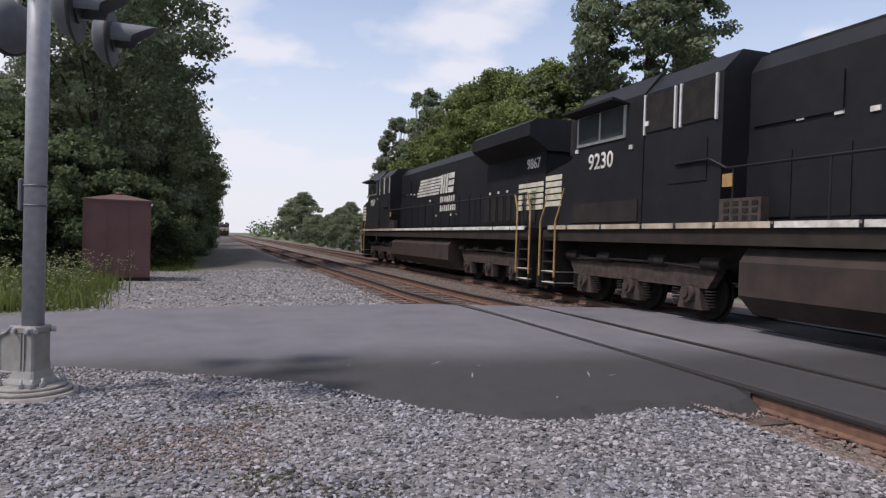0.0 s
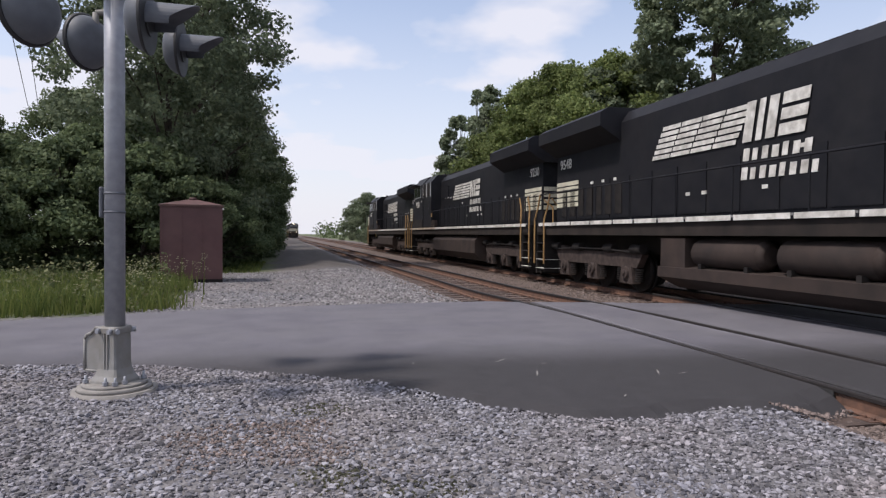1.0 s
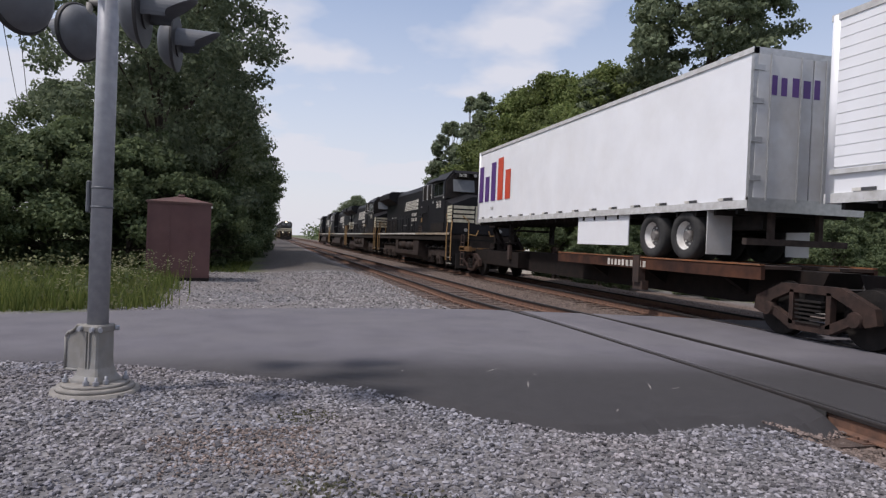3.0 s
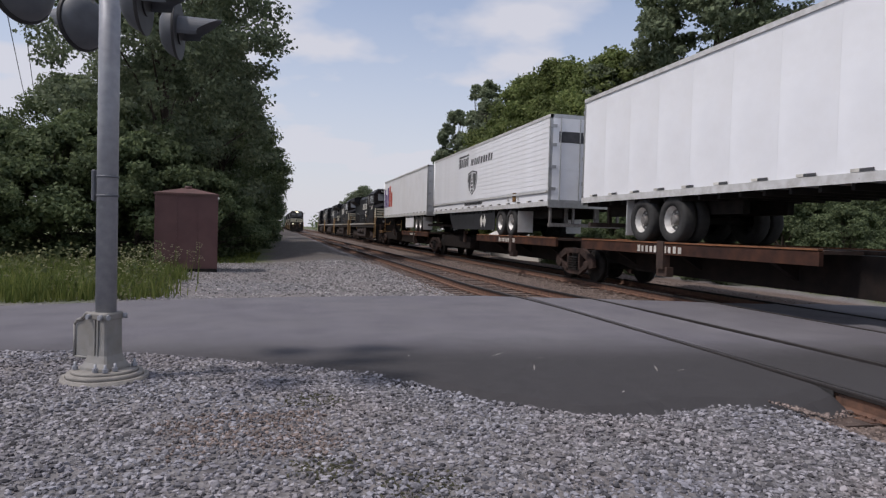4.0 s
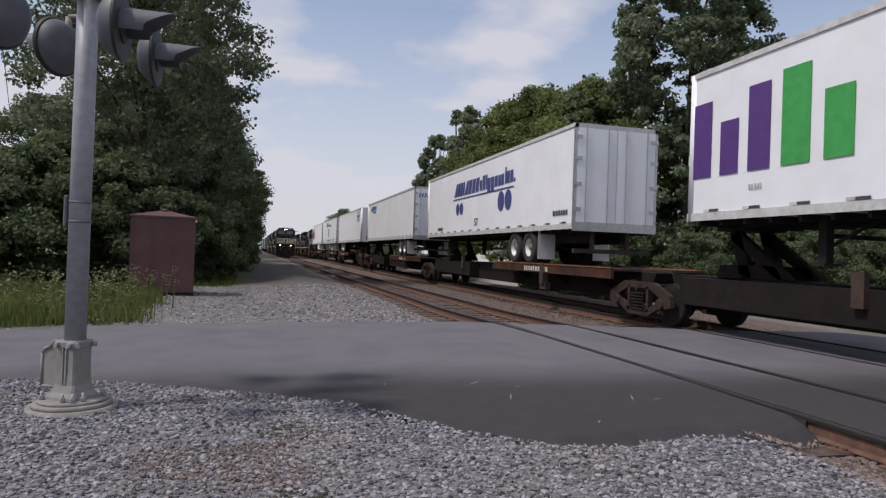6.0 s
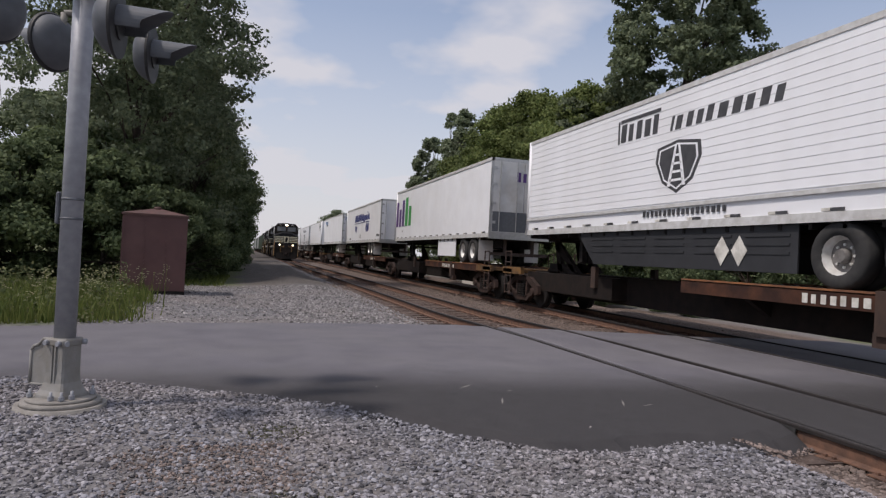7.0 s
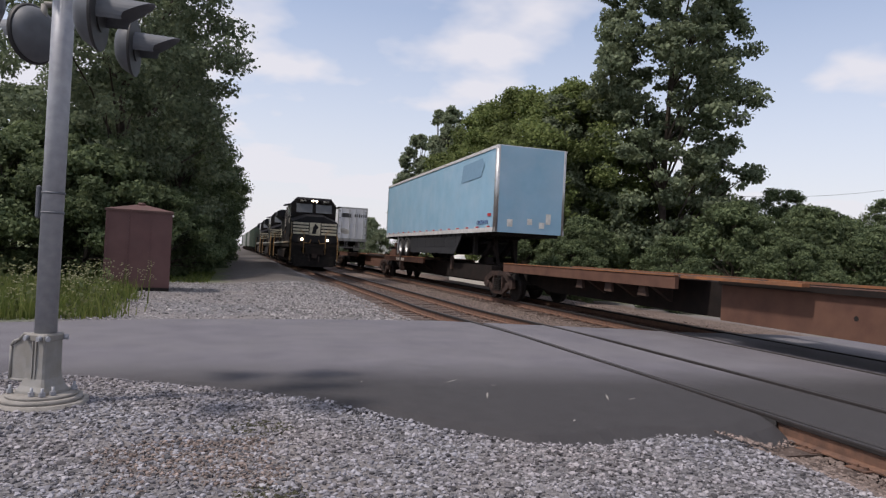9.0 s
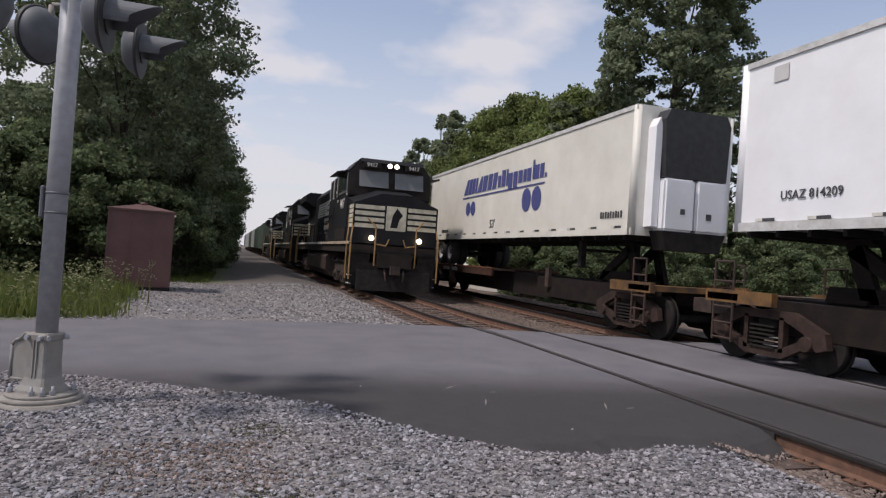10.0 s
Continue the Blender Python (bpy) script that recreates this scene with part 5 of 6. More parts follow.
def livery_dots(T, u):
    def f(o, side):
        name = [(0.86, "wedge"), (0.62, "tall"), (0.62, "tall"), (0.36, "tall"), (0.9, "wedge"), (0.86, "tall"), (0.8, "tall"), (0.74, "tall")]
        decal("title_lettering", blocks(u, 3.92, 0.56, [(w * 1.05, k) for w, k in name], 0.2), o, side, M["navy"], T, "bold navy lettering blocks")
        name = [(0.5, "low"), (0.58, "tall"), (0.28, "tall"), (0.6, "hang"), (0.6, "hang"), (0.58, "low"), (0.42, "low"), (0.52, "low"), (0.28, "tall"), (0.6, "low"), (0.54, "low"), (0.3, "dot")]
        decal("subtitle_lettering", blocks(u + 3.46, 3.94, 0.55, [(w * 1.2, k) for w, k in name[:8]]) + blocks(u + 6.2, 3.96, 0.58, name[8:]), o, side, M["navy"], T, "navy lettering blocks")
        decal("underline", [rect(u - 0.1, u + 7.05, 3.77, 3.82)], o, side, M["navy"], T)
        decal_each("dot", [disc(u + 0.57, 3.36, 0.24, ry=0.26), disc(u + 1.11, 3.36, 0.24, ry=0.26), disc(u + 5.85, 3.37, 0.32, ry=0.36), disc(u + 6.55, 3.37, 0.32, ry=0.36)], o, side, M["navy"], T, "round blue dots")
        lettering("length_mark", "53'", 0.42, (o[0], (-1 if side == "l" else 1) * (u + 3.15), 2.58), side, M["charcoal"], T, "length mark", 0.0)
        decal("code_lettering", word(u - 2.6, 2.5, 0.14, [0.5] * 9) + word(u + 10.2, 2.62, 0.16, [0.5] * 9), o, side, M["charcoal"], T)
    sides(T, f)


TRAILERS = []


def place(T, y):
    TRAILERS.append((T, y, 0))
    return T


# lead end of each trailer at the start of the clip, then its middle half a length behind
def mid(front):
    return front - TL / 2


t = place(trailer("white parcel trailer with purple and orange lettering shapes", M["white"], 1, "grey", "short"), mid(-55.35))
livery_parcel(t, M["orange"])
decal("door_lettering", word(-0.95, 4.3, 0.36, [0.5] * 5), (0, -TL / 2 - 0.02, 0), "b", M["purple"], t)

t = place(trailer("white corrugated trailer with dark shield emblem", M["white"], 1, "plain", "long", ribs=True, gap_rear=1.65), mid(-73.2))
livery_shield(t, -2.75)
sides(t, lambda o, s: decal("diamond", [[(0.6, 1.78), (0.8, 2.05), (1.0, 1.78), (0.8, 1.5)], [(1.05, 1.78), (1.25, 2.05), (1.45, 1.78), (1.25, 1.5)]], (o[0] * 0.957, 0, 0), s, M["offwhite"], t, "white diamond placards"))
decal("door_lettering", [rect(-1.0, -0.15, 4.25, 4.6)] + word(0.15, 4.25, 0.26, [0.5] * 6), (0, -TL / 2 - 0.02, 0), "b", M["charcoal"], t)

t = place(trailer("plain white trailer with a small framed sign", M["white"], -1, "plain", seams=True, gap_rear=1.2), mid(-91.75))


def framed(o, side, u, v, w, h, T):
    decal("sign_frame", [rect(u, u + w, v, v + 0.05), rect(u, u + w, v + h - 0.05, v + h), rect(u, u + 0.05, v, v + h), rect(u + w - 0.05, u + w, v, v + h)], o, side, M["charcoal"], T, "dark sign outline")
    decal("sign_lettering", word(u + 0.16 * w, v + h * 0.4, h * 0.32, [0.115 * w / (0.32 * h)] * 5, 0.2, 0.2 * w / (1.6 * h)) + [rect(u + 0.2, u + w - 0.2, v + 0.14, v + 0.2)], o, side, M["charcoal"], T)


sides(t, lambda o, s: framed(o, s, 5.3, 4.02, 1.6, 0.8, t))
framed((0, -TL / 2 - 0.012, 0), "b", -0.65, 4.0, 1.25, 0.62, t)
decal("code_lettering", [disc(-0.2, 4.88, 0.07)] + word(-0.05, 4.82, 0.13, [0.6] * 8), (0, -TL / 2 - 0.012, 0), "b", M["charcoal"], t)

t = place(trailer("white rental trailer with small blue lettering shapes", M["white"], 1, "plain", gap_rear=0.45), mid(-111.4))
livery_plain_name(t, (M["skyblue"],), -6.55, 4.46, 0.36, ([1.0, 0.6, 0.65, 0.3, 0.65, 0.65, 0.65, 0.65],), 0.2)
sides(t, lambda o, s: lettering("tagline", "TRAILER RENTALS", 0.16, (o[0], (-1 if s == "l" else 1) * -5.0, 4.29), s, M["charcoal"], t, "small dark words"))
decal("door_lettering", word(-1.05, 4.55, 0.24, [0.5] * 6, 0.2), (0, -TL / 2 - 0.02, 0), "b", M["skyblue"], t)

t = place(trailer("white trailer with navy lettering blocks and blue dots", M["white"], 1, "plain", gap_rear=1.2), mid(-130.75))
livery_dots(t, -3.4)

t = place(trailer("white parcel trailer with purple and green lettering shapes", M["white"], 1, "grey", "short"), mid(-151.9))
livery_parcel(t, M["green"])
decal("kick_panel", [rect(-1.2, 1.2, TB + 0.22, TB + 0.95)], (0, -TL / 2 - 0.02, 0), "b", M["headgrey"], t, "dark grey lower door panel")
decal("door_lettering", word(-0.3, 4.3, 0.36, [0.5] * 4), (0, -TL / 2 - 0.02, 0), "b", M["purple"], t)

t = place(trailer("white corrugated trailer with dark shield emblem and dented doors", M["white"], 1, "plain", "long", ribs=True, gap_rear=1.65), mid(-171.4))
livery_shield(t, -2.75)
sides(t, lambda o, s: decal("diamond", [[(0.6, 1.78), (0.8, 2.05), (1.0, 1.78), (0.8, 1.5)], [(1.05, 1.78), (1.25, 2.05), (1.45, 1.78), (1.25, 1.5)]], (o[0] * 0.957, 0, 0), s, M["offwhite"], t, "white diamond placards"))
decal("door_lettering", [rect(-1.0, -0.15, 4.25, 4.6)] + word(0.15, 4.3, 0.28, [0.5] * 6), (0, -TL / 2 - 0.02, 0), "b", M["charcoal"], t)
decal("dent", [[(-1.0, 2.9), (-0.6, 2.75), (-0.2, 2.85), (-0.3, 3.1), (-0.7, 3.3), (-1.05, 3.2)]], (0, -TL / 2 - 0.02, 0), "b", M["offwhite"], t, "scuffed rusty patch")

t = place(trailer("pale blue trailer with a dark ribbed skirt", M["blue"], -1, "blue", "long", gap_rear=1.37), mid(-207.5) - 0.29)
t.scale = (1, 1.04, 1.015)
sides(t, lambda o, s: decal("faded_patch", [[(4.5, 4.15), (6.6, 4.2), (6.9, 4.6), (6.7, 4.85), (4.7, 4.8)]], o, s, mat("faded_blue_patch", (0.17, 0.29, 0.4), (0.155, 0.265, 0.37), 0.6), t, "darker rectangle where a sign was removed", depth=0.004))
sides(t, lambda o, s: lettering("code_lettering", "CTLZ531374", 0.2, (o[0], (-1 if s == "l" else 1) * 6.93, 2.5), s, M["navy"], t, "small navy fleet code", 0.0))
sides(t, lambda o, s: decal("red_sticker", [rect(7.4, 7.72, 2.76, 2.86)], o, s, M["red"], t, "small red sticker"))

t = place(trailer("warm white refrigerated trailer with navy blocks and dots", M["cream"], -1, "cream"), mid(-243.3))
livery_dots(t, -3.45)

t = place(trailer("white trailer with a row of small dark code blocks", M["white"], 1, "plain"), mid(-262.6))
sides(t, lambda o, s: lettering("code_lettering", "USAZ 814209", 0.2, (o[0], (-1 if s == "l" else 1) * -6.5, 2.72), s, M["charcoal"], t, "small dark fleet code", 0.004))
sides(t, lambda o, s: decal("grey_patch", [rect(-7.35, -7.05, 4.68, 4.94)], o, s, M["greyface"], t, "pale grey patch"))

# ---- articulated spine cars ----


def freight_truck(parent, cy):
    tr = empty("bogie")
    tr.parent = parent
    tr.location.y = cy
    for s in (-1, 1):
        bm = B()
        x = sorted((s * 0.98, s * 1.1))
        # cast side frame: two windows left open between bars
        prism(bm, [(-1.25, 0.42), (-1.05, 0.36), (-0.8, 0.62), (-0.42, 0.78), (0.42, 0.78), (0.8, 0.62), (1.05, 0.36), (1.25, 0.42), (1.2, 0.66), (0.6, 0.92), (-0.6, 0.92), (-1.2, 0.66)], "x", x[0], x[1])
        prism(bm, [(-0.98, 0.45), (-0.4, 0.16), (0.4, 0.16), (0.98, 0.45), (0.9, 0.56), (0.34, 0.3), (-0.34, 0.3), (-0.9, 0.56)], "x", x[0], x[1])
        for k in (-0.42, 0.34):
            box(bm, x[0], x[1], k, k + 0.09, 0.25, 0.82)
        part("side_frame", bm, M["darktruck"], tr, "grimy cast side frame")
        bm = B()
        for q in range(6):
            box(bm, *sorted((s * 0.95, s * 1.13)), -0.27, 0.27, 0.29 + q * 0.07, 0.32 + q * 0.07)
        tagged(part("spring_nest", bm, M["sooty"], tr), kind="stuff")
        for k in (-0.89, 0.89):
            bm = B()
            tube(bm, (s * 1.0, k, 0.46), (s * 1.16, k, 0.46), 0.12, n=12)
            part("bearing", bm, M["darktruck"], tr)
    bm = B()
    box(bm, -1.0, 1.0, -0.2, 0.2, 0.5, 0.86)
    part("bolster", bm, M["sooty"], tr)
    for k in (-0.89, 0.89):
        wheelset(tr, k, 0.46)


def spine_platform(y0, y1, deck_first, label, end0=False, end1=False, bare=False):
    """One platform from y1 (lead) back to y0, its middle at 0. deck_first: the wheel deck is at the lead end, the hitch at the other."""
    P = empty("spine_car", label, "railcar", "platforms of the far train")
    h = (y1 - y0) / 2
    d = 1 if deck_first else -1
    bm = B()
    # fish-bellied centre sill
    prism(bm, [(-h + 0.5, 0.72), (-h + 2.4, 0.42), (h - 2.4, 0.42), (h - 0.5, 0.72), (h - 0.3, 1.12), (-h + 0.3, 1.12)], "x", -0.42, 0.42)
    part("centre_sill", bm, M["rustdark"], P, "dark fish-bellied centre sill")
    deck_end = 9.6 if bare else 9.3
    # wheel decks at the side
    for s in (-1, 1):
        a, b = sorted((d * (h - 0.9), d * (h - deck_end)))
        bm = B()
        box(bm, *sorted((s * 0.42, s * 1.2)), a, b, 1.13, 1.19)
        part("wheel_deck", bm, M["rust"], P, "rusty wheel deck")
        bm = B()
        x = sorted((s * 1.2, s * 1.285))
        box(bm, x[0], x[1], a, b, 0.94, 1.17)
        # loaded platforms get darker rust: the trailer's shade is put into the colour
        part("deck_edge", bm, M["rustpanel"] if bare else M["edge"], P, "rust-brown side channel")
        bm = B()
        x = sorted((s * 1.19, s * 1.3))
        box(bm, x[0], x[1], a + 0.02, b - 0.02, 1.19, 1.22)
        part("deck_lip", bm, M["deck"], P, "worn yellow-brown deck lip")
        if bare:
            # the lip runs on past the channel, over the boxed sill
            bm = B()
            box(bm, *sorted((s * 1.0, s * 1.16)), *sorted((d * (h - deck_end), d * (h - 12.5))), 1.16, 1.215)
            part("lip_extension", bm, M["deck"], P, "worn yellow-brown deck lip")
        else:
            decal("stencil", word(-1.2, 0.98, 0.15, [0.8] * 4 + [0.9] * 6, 0, 0.35), (s * 1.287, (a + b) / 2, 0), "l" if s < 0 else "r", M["offwhite"], P, "white stencil blocks")
        for k in range(3):
            bm = B()
            y = d * (h - 7.0 - 1.35 * (k - 1)) if bare else a + (b - a) * (k + 0.5) / 3
            prism(bm, [(sorted((s * 0.42, s * 1.24))[0], 1.1), (sorted((s * 0.42, s * 1.24))[1], 1.1), (s * 0.42, 0.6)], "y", y - 0.07, y + 0.07)
            if bare:
                prism(bm, [(y - 0.1, 0.96), (y + 0.1, 0.96), (y + 0.16, 0.72), (y - 0.16, 0.72)], "x", *sorted((s * 1.1, s * 1.18)))
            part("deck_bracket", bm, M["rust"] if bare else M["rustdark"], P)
        if not bare:
            bm = B()
            yp = d * (h - 4.9)
            box(bm, *sorted((s * 1.15, s * 1.33)), yp - 0.13, yp + 0.13, 0.62, 1.24)
            box(bm, *sorted((s * 1.1, s * 1.27)), yp - 0.2, yp + 0.2, 0.45, 0.66)
            part("stake", bm, M["rust"], P)
        # outrigger panel along the hitch half
        a, b = sorted((d * (h - 10.4), -d * (h - 0.8))) if bare else sorted((-d * (h - 1.2), -d * (h - 6.4)))
        bm = B()
        box(bm, *sorted((s * 0.42, s * 0.85)), a, b, 0.42 if bare else 0.52, 1.15 if bare else 1.08)
        # again darker on loaded platforms, with the trailer's shade in the rust tone
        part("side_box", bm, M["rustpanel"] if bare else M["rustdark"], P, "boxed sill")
        if bare:
            bm = B()
            box(bm, *sorted((s * 0.85, s * 0.93)), a, b, 1.08, 1.17)
            part("sill_flange", bm, M["rustdark"], P)
            bm = B()
            for yy in (d * (h - 13.2), d * (h - 15.6)):
                tube(bm, (s * 0.84, yy, 0.75), (s * 0.856, yy, 0.75), 0.04, n=8)
            part("drain_hole", bm, M["sooty"], P)
        else:
            bm = B()
            box(bm, *sorted((s * 0.85, s * 0.95)), -d * (h - 5.6) - 0.11, -d * (h - 5.6) + 0.11, 0.8, 1.35)
            part("lock_post", bm, M["rust"], P)
    # hitch stand; folded flat where no trailer stands on it
    yh = -d * (h - 2.3)
    hitch = empty("hitch")
    hitch.parent = P
    bm = B()
    box(bm, -0.5, 0.5, yh - 0.35, yh + 0.35, 1.12, 1.2)
    part("foot_plate", bm, M["rustdark"], hitch)
    if bare:
        bm = B()
        box(bm, -0.28, 0.28, *sorted((yh + d * 0.36, yh + d * 1.6)), 1.125, 1.24)
        part("folded_leg", bm, M["rustdark"], hitch)
        for s in (-1, 1):
            bm = B()
            e = -d * h
            prism(bm, [(e + d * 0.35, 1.15), (e + d * 2.1, 1.15), (e + d * 2.1, 1.3), (e + d * 0.75, 1.72), (e + d * 0.55, 1.98), (e + d * 0.35, 1.98)], "x", *sorted((s * 0.22, s * 0.34)))
            part("side_plate", bm, M["rustpanel"], hitch, "rust-brown triangular plate")
    else:
        for s in (-1, 1):
            x = sorted((s * 0.3, s * 0.42))
            for name, prof in (("leg", [(yh - 0.5, 1.15), (yh - 0.2, 1.15), (yh + 0.13, 2.06), (yh - 0.16, 2.06)]),
                               ("brace", [(yh + d * 1.5, 1.15), (yh + d * 1.15, 1.15), (yh - d * 0.1, 1.9), (yh + d * 0.1, 2.06)]),
                               ("foot_rail", [(yh + d * 1.3, 1.13), (yh - d * 0.45, 1.13), (yh - d * 0.38, 1.38), (yh + d * 1.1, 1.38)])):
                bm = B()
                prism(bm, prof, "x", *x)
                part(name, bm, M["rustdark"], hitch)
    bm = B()
    zp = 1.24 if bare else 2.06
    box(bm, -0.5, 0.5, yh - 0.4, yh + 0.4, zp - 0.04 * bare, zp + 0.08 - 0.04 * bare)
    part("head_plate", bm, M["rustdark"], hitch)
    # end ladder and yellow end sill where the car couples to the next
    for on, e in ((end0, -1), (end1, 1)):
        if not on:
            continue
        ye = e * (h - 0.15)
        bm = B()
        box(bm, -1.3, 1.3, *sorted((ye, ye - e * 0.75)), 1.02, 1.14)
        for s in (-1, 1):
            box(bm, *sorted((s * 1.18, s * 1.3)), *sorted((ye + e * 0.05, ye - e * 1.5)), 0.98, 1.2)
        part("end_sill", bm, M["safety"], P, "faded yellow end sill")
        for s in (-1, 1):
            bm = B()
            for q in (0.15, 0.62):
                tube(bm, (s * 1.28, ye - e * q, 0.3), (s * 1.28, ye - e * q, 1.7), 0.022, n=6)
            for z in (0.35, 0.62, 0.9, 1.7, 1.35):
                tube(bm, (s * 1.28, ye - e * 0.15, z), (s * 1.28, ye - e * 0.62, z), 0.02, n=6)
            part("ladder", bm, M["rust"], P, "worn ladder and grab iron")
        bm = B()
        box(bm, -0.16, 0.16, *sorted((ye, ye + e * 0.55)), 0.66, 0.95)
        pipe(bm, [(0.4, ye, 0.9), (0.42, ye + e * 0.25, 0.55), (0.3, ye + e * 0.4, 0.5)], 0.03)
        part("coupler", bm, M["truck"], P)
    return P


# lead truck, joints and end truck of each articulated car, along the train
CARS = [((-54.0, -72.8, -90.9, -107.7), (0, 0, 1)), ((-111.4, -130.2, -149.9, -167.2), (0, 0, 0)), ((-170.8, -188.5, -206.3, -224.3, -242.0, -259.1), (0, 0, 1, 0, 1)), ((-263.2, -281.5, -299.0), (0, 0))]
NOSE_TRAILS = {2, 7, 8, 9, 10}
k = 0
SPINES = []
for joints, flags in CARS:
    for j in range(len(joints) - 1):
        a, b = joints[j], joints[j + 1]
        first, last = j == 0, j == len(joints) - 2
        y1 = a + (1.3 if first else 0)
        y0 = b - (1.3 if last else 0)
        empty_deck = k in (7, 9)
        lab = "rust-brown spine car platform with no trailer on it" if empty_deck else "rust-brown spine car platform carrying a trailer"
        P = spine_platform(y0, y1, k in NOSE_TRAILS, lab, end0=last, end1=first, bare=empty_deck)
        m = (y0 + y1) / 2
        freight_truck(P, a - m)
        if last:
            freight_truck(P, b - m)
        SPINES.append((P, m, 0))
        k += 1


# ---- freight cars behind the approaching engines ----


def box_car(label, material):
    C = empty("freight_car", label, "railcar", "cars of the approaching train")
    bm = B()
    prism(bm, [(-1.5, 1.15), (1.5, 1.15), (1.5, 4.5), (1.0, 4.75), (-1.0, 4.75), (-1.5, 4.5)], "y", -8.4, 8.4)
    part("body", bm, material, C)
    bm = B()
    for s in (-1, 1):
        for q in range(12):
            y = -8.0 + q * 1.42
            box(bm, *sorted((s * 1.5, s * 1.56)), y, y + 0.12, 1.2, 4.4)
    tagged(part("side_post", bm, material, C), kind="stuff")
    bm = B()
    box(bm, -0.3, 0.3, -9.1, 9.1, 0.75, 1.15)
    part("underframe", bm, M["sooty"], C)
    for y in (-6.6, 6.6):
        freight_truck(C, y)
    return C


y = HEAD_B + 22.7 * 2 + 20.6
CAR_TYPES = [box_car("faded green freight car", M["hopper"]), box_car("pale grey freight car", M["boxgrey"])]
for k in range(7):
    c = CAR_TYPES[(0, 0, 1, 0, 1, 1, 0)[k]]
    if k > 2 or k == 1:
        c = copy_thing(c, pose(0, 0, 0))
    TRAIN_B.append((c, y + k * 18.4, 0))

# ---- crossing signal ----


def crossing_signal(px, py):
    S = empty("crossing_signal", "grey railway crossing signal mast with flashing light heads", "signal")
    S.location = (px, py, -0.06)
    bm = B()
    for r0, r1, z0, z1 in ((0.37, 0.357, -0.12, 0.025), (0.32, 0.31, 0.025, 0.06), (0.275, 0.27, 0.06, 0.085)):
        tube(bm, (0, 0, z0), (0, 0, z1), r0, r1, n=40)
    part("footing", bm, M["concrete"], S, "round stepped concrete footing")
    skew = Matrix.Rotation(radians(-32), 3, "Z")       # the base stands corner on to the lot

    def turned(bm):
        bmesh.ops.scale(bm, verts=bm.verts[:], vec=(0.84, 0.84, 1.06))
        bmesh.ops.rotate(bm, verts=bm.verts[:], cent=(0, 0, 0), matrix=skew)
        return bm

    bm = B()
    rings = []
    for r, z in ((0.185, 0.08), (0.18, 0.1), (0.15, 0.14), (0.126, 0.2), (0.119, 0.28), (0.117, 0.5), (0.131, 0.505), (0.131, 0.545), (0.118, 0.56)):
        rings.append([bm.verts.new((sx * r, sy * r, z)) for sx, sy in ((-1, -0.86), (-0.86, -1), (0.86, -1), (1, -0.86), (1, 0.86), (0.86, 1), (-0.86, 1), (-1, 0.86))])
    for a, b in zip(rings[:-1], rings[1:]):
        for k in range(8):
            bm.faces.new((a[k], a[(k + 1) % 8], b[(k + 1) % 8], b[k]))
    bm.faces.new(rings[-1])
    base = part("junction_base", turned(bm), M["cast"], S, "pale cast junction base")
    bm = B()
    for u in (-0.02, 0.02):
        box(bm, u - 0.008, u + 0.008, -0.134, -0.114, 0.2, 0.5)
    part("seam_flange", turned(bm), M["cast"], base)
    bm = B()
    outline = [(-0.32, 0.17), (-0.115, 0.17), (-0.115, 0.52), (-0.17, 0.53), (-0.22, 0.49), (-0.29, 0.47), (-0.32, 0.44)]
    prism(bm, outline, "y", -0.09, 0.09)
    bevel(bm, 0.012)
    cover = part("cover", turned(bm), M["cast"], base, "rounded side cover")
    bm = B()
    pipe(bm, [(x, -0.095, z) for x, z in ((-0.325, 0.17), (-0.325, 0.445), (-0.292, 0.48), (-0.222, 0.5), (-0.172, 0.545), (-0.1, 0.55))], 0.014, 8)
    pipe(bm, [(-0.32, -0.095, 0.172), (-0.12, -0.095, 0.172)], 0.011, 8)
    part("cover_rim", turned(bm), M["cast"], cover, "raised rim of the cover")
    bm = B()
    for x, y in ((-0.2, -0.2), (0.2, -0.2), (0.2, 0.2), (-0.2, 0.2), (0.23, -0.1), (0.1, -0.23)):
        tube(bm, (x, y, 0.07), (x, y, 0.15), 0.014, n=8)
        tube(bm, (x, y, 0.085), (x, y, 0.115), 0.03, n=6)
    for x, y in ((0.13, -0.1), (0.13, 0.1), (0.08, -0.13), (-0.08, -0.13)):
        d = Vector((x, y, 0)).normalized() if abs(x) > abs(y) else Vector((0, -1, 0))
        tube(bm, (x, y, 0.525), (x + d.x * 0.045, y + d.y * 0.045, 0.525), 0.022, n=8)
    tagged(part("bolt", turned(bm), M["galv"], base), kind="stuff")
    bm = B()
    tube(bm, (0, 0, 0.5), (0, 0, 4.6), 0.087, n=28)
    pole = part("pole", bm, M["galv"], S, "grey metal mast")
    for z in (1.62, 1.79):
        bm = B()
        tube(bm, (0, 0, z), (0, 0, z + 0.02), 0.092, n=24)
        part("strap", bm, M["headgrey"], pole)
    bm = B()
    box(bm, -0.13, -0.095, -0.02, 0.26, 1.58, 1.86)
    bevel(bm, 0.01)
    part("sign_plate", bm, M["headgrey"], pole, "small sign seen edge on")
    # head bracket, cross arm and the four lamp heads
    bm = B()
    prism(bm, [(-0.12, 3.58), (0.12, 3.58), (0.24, 3.68), (0.24, 4.0), (-0.24, 4.0), (-0.24, 3.68)], "y", -0.16, 0.16)
    bevel(bm, 0.015)
    part("bracket", bm, M["cast"], S, "pale cast bracket")
    a = Vector((0.06, 1.0, 0)).normalized()      # along the cross arm
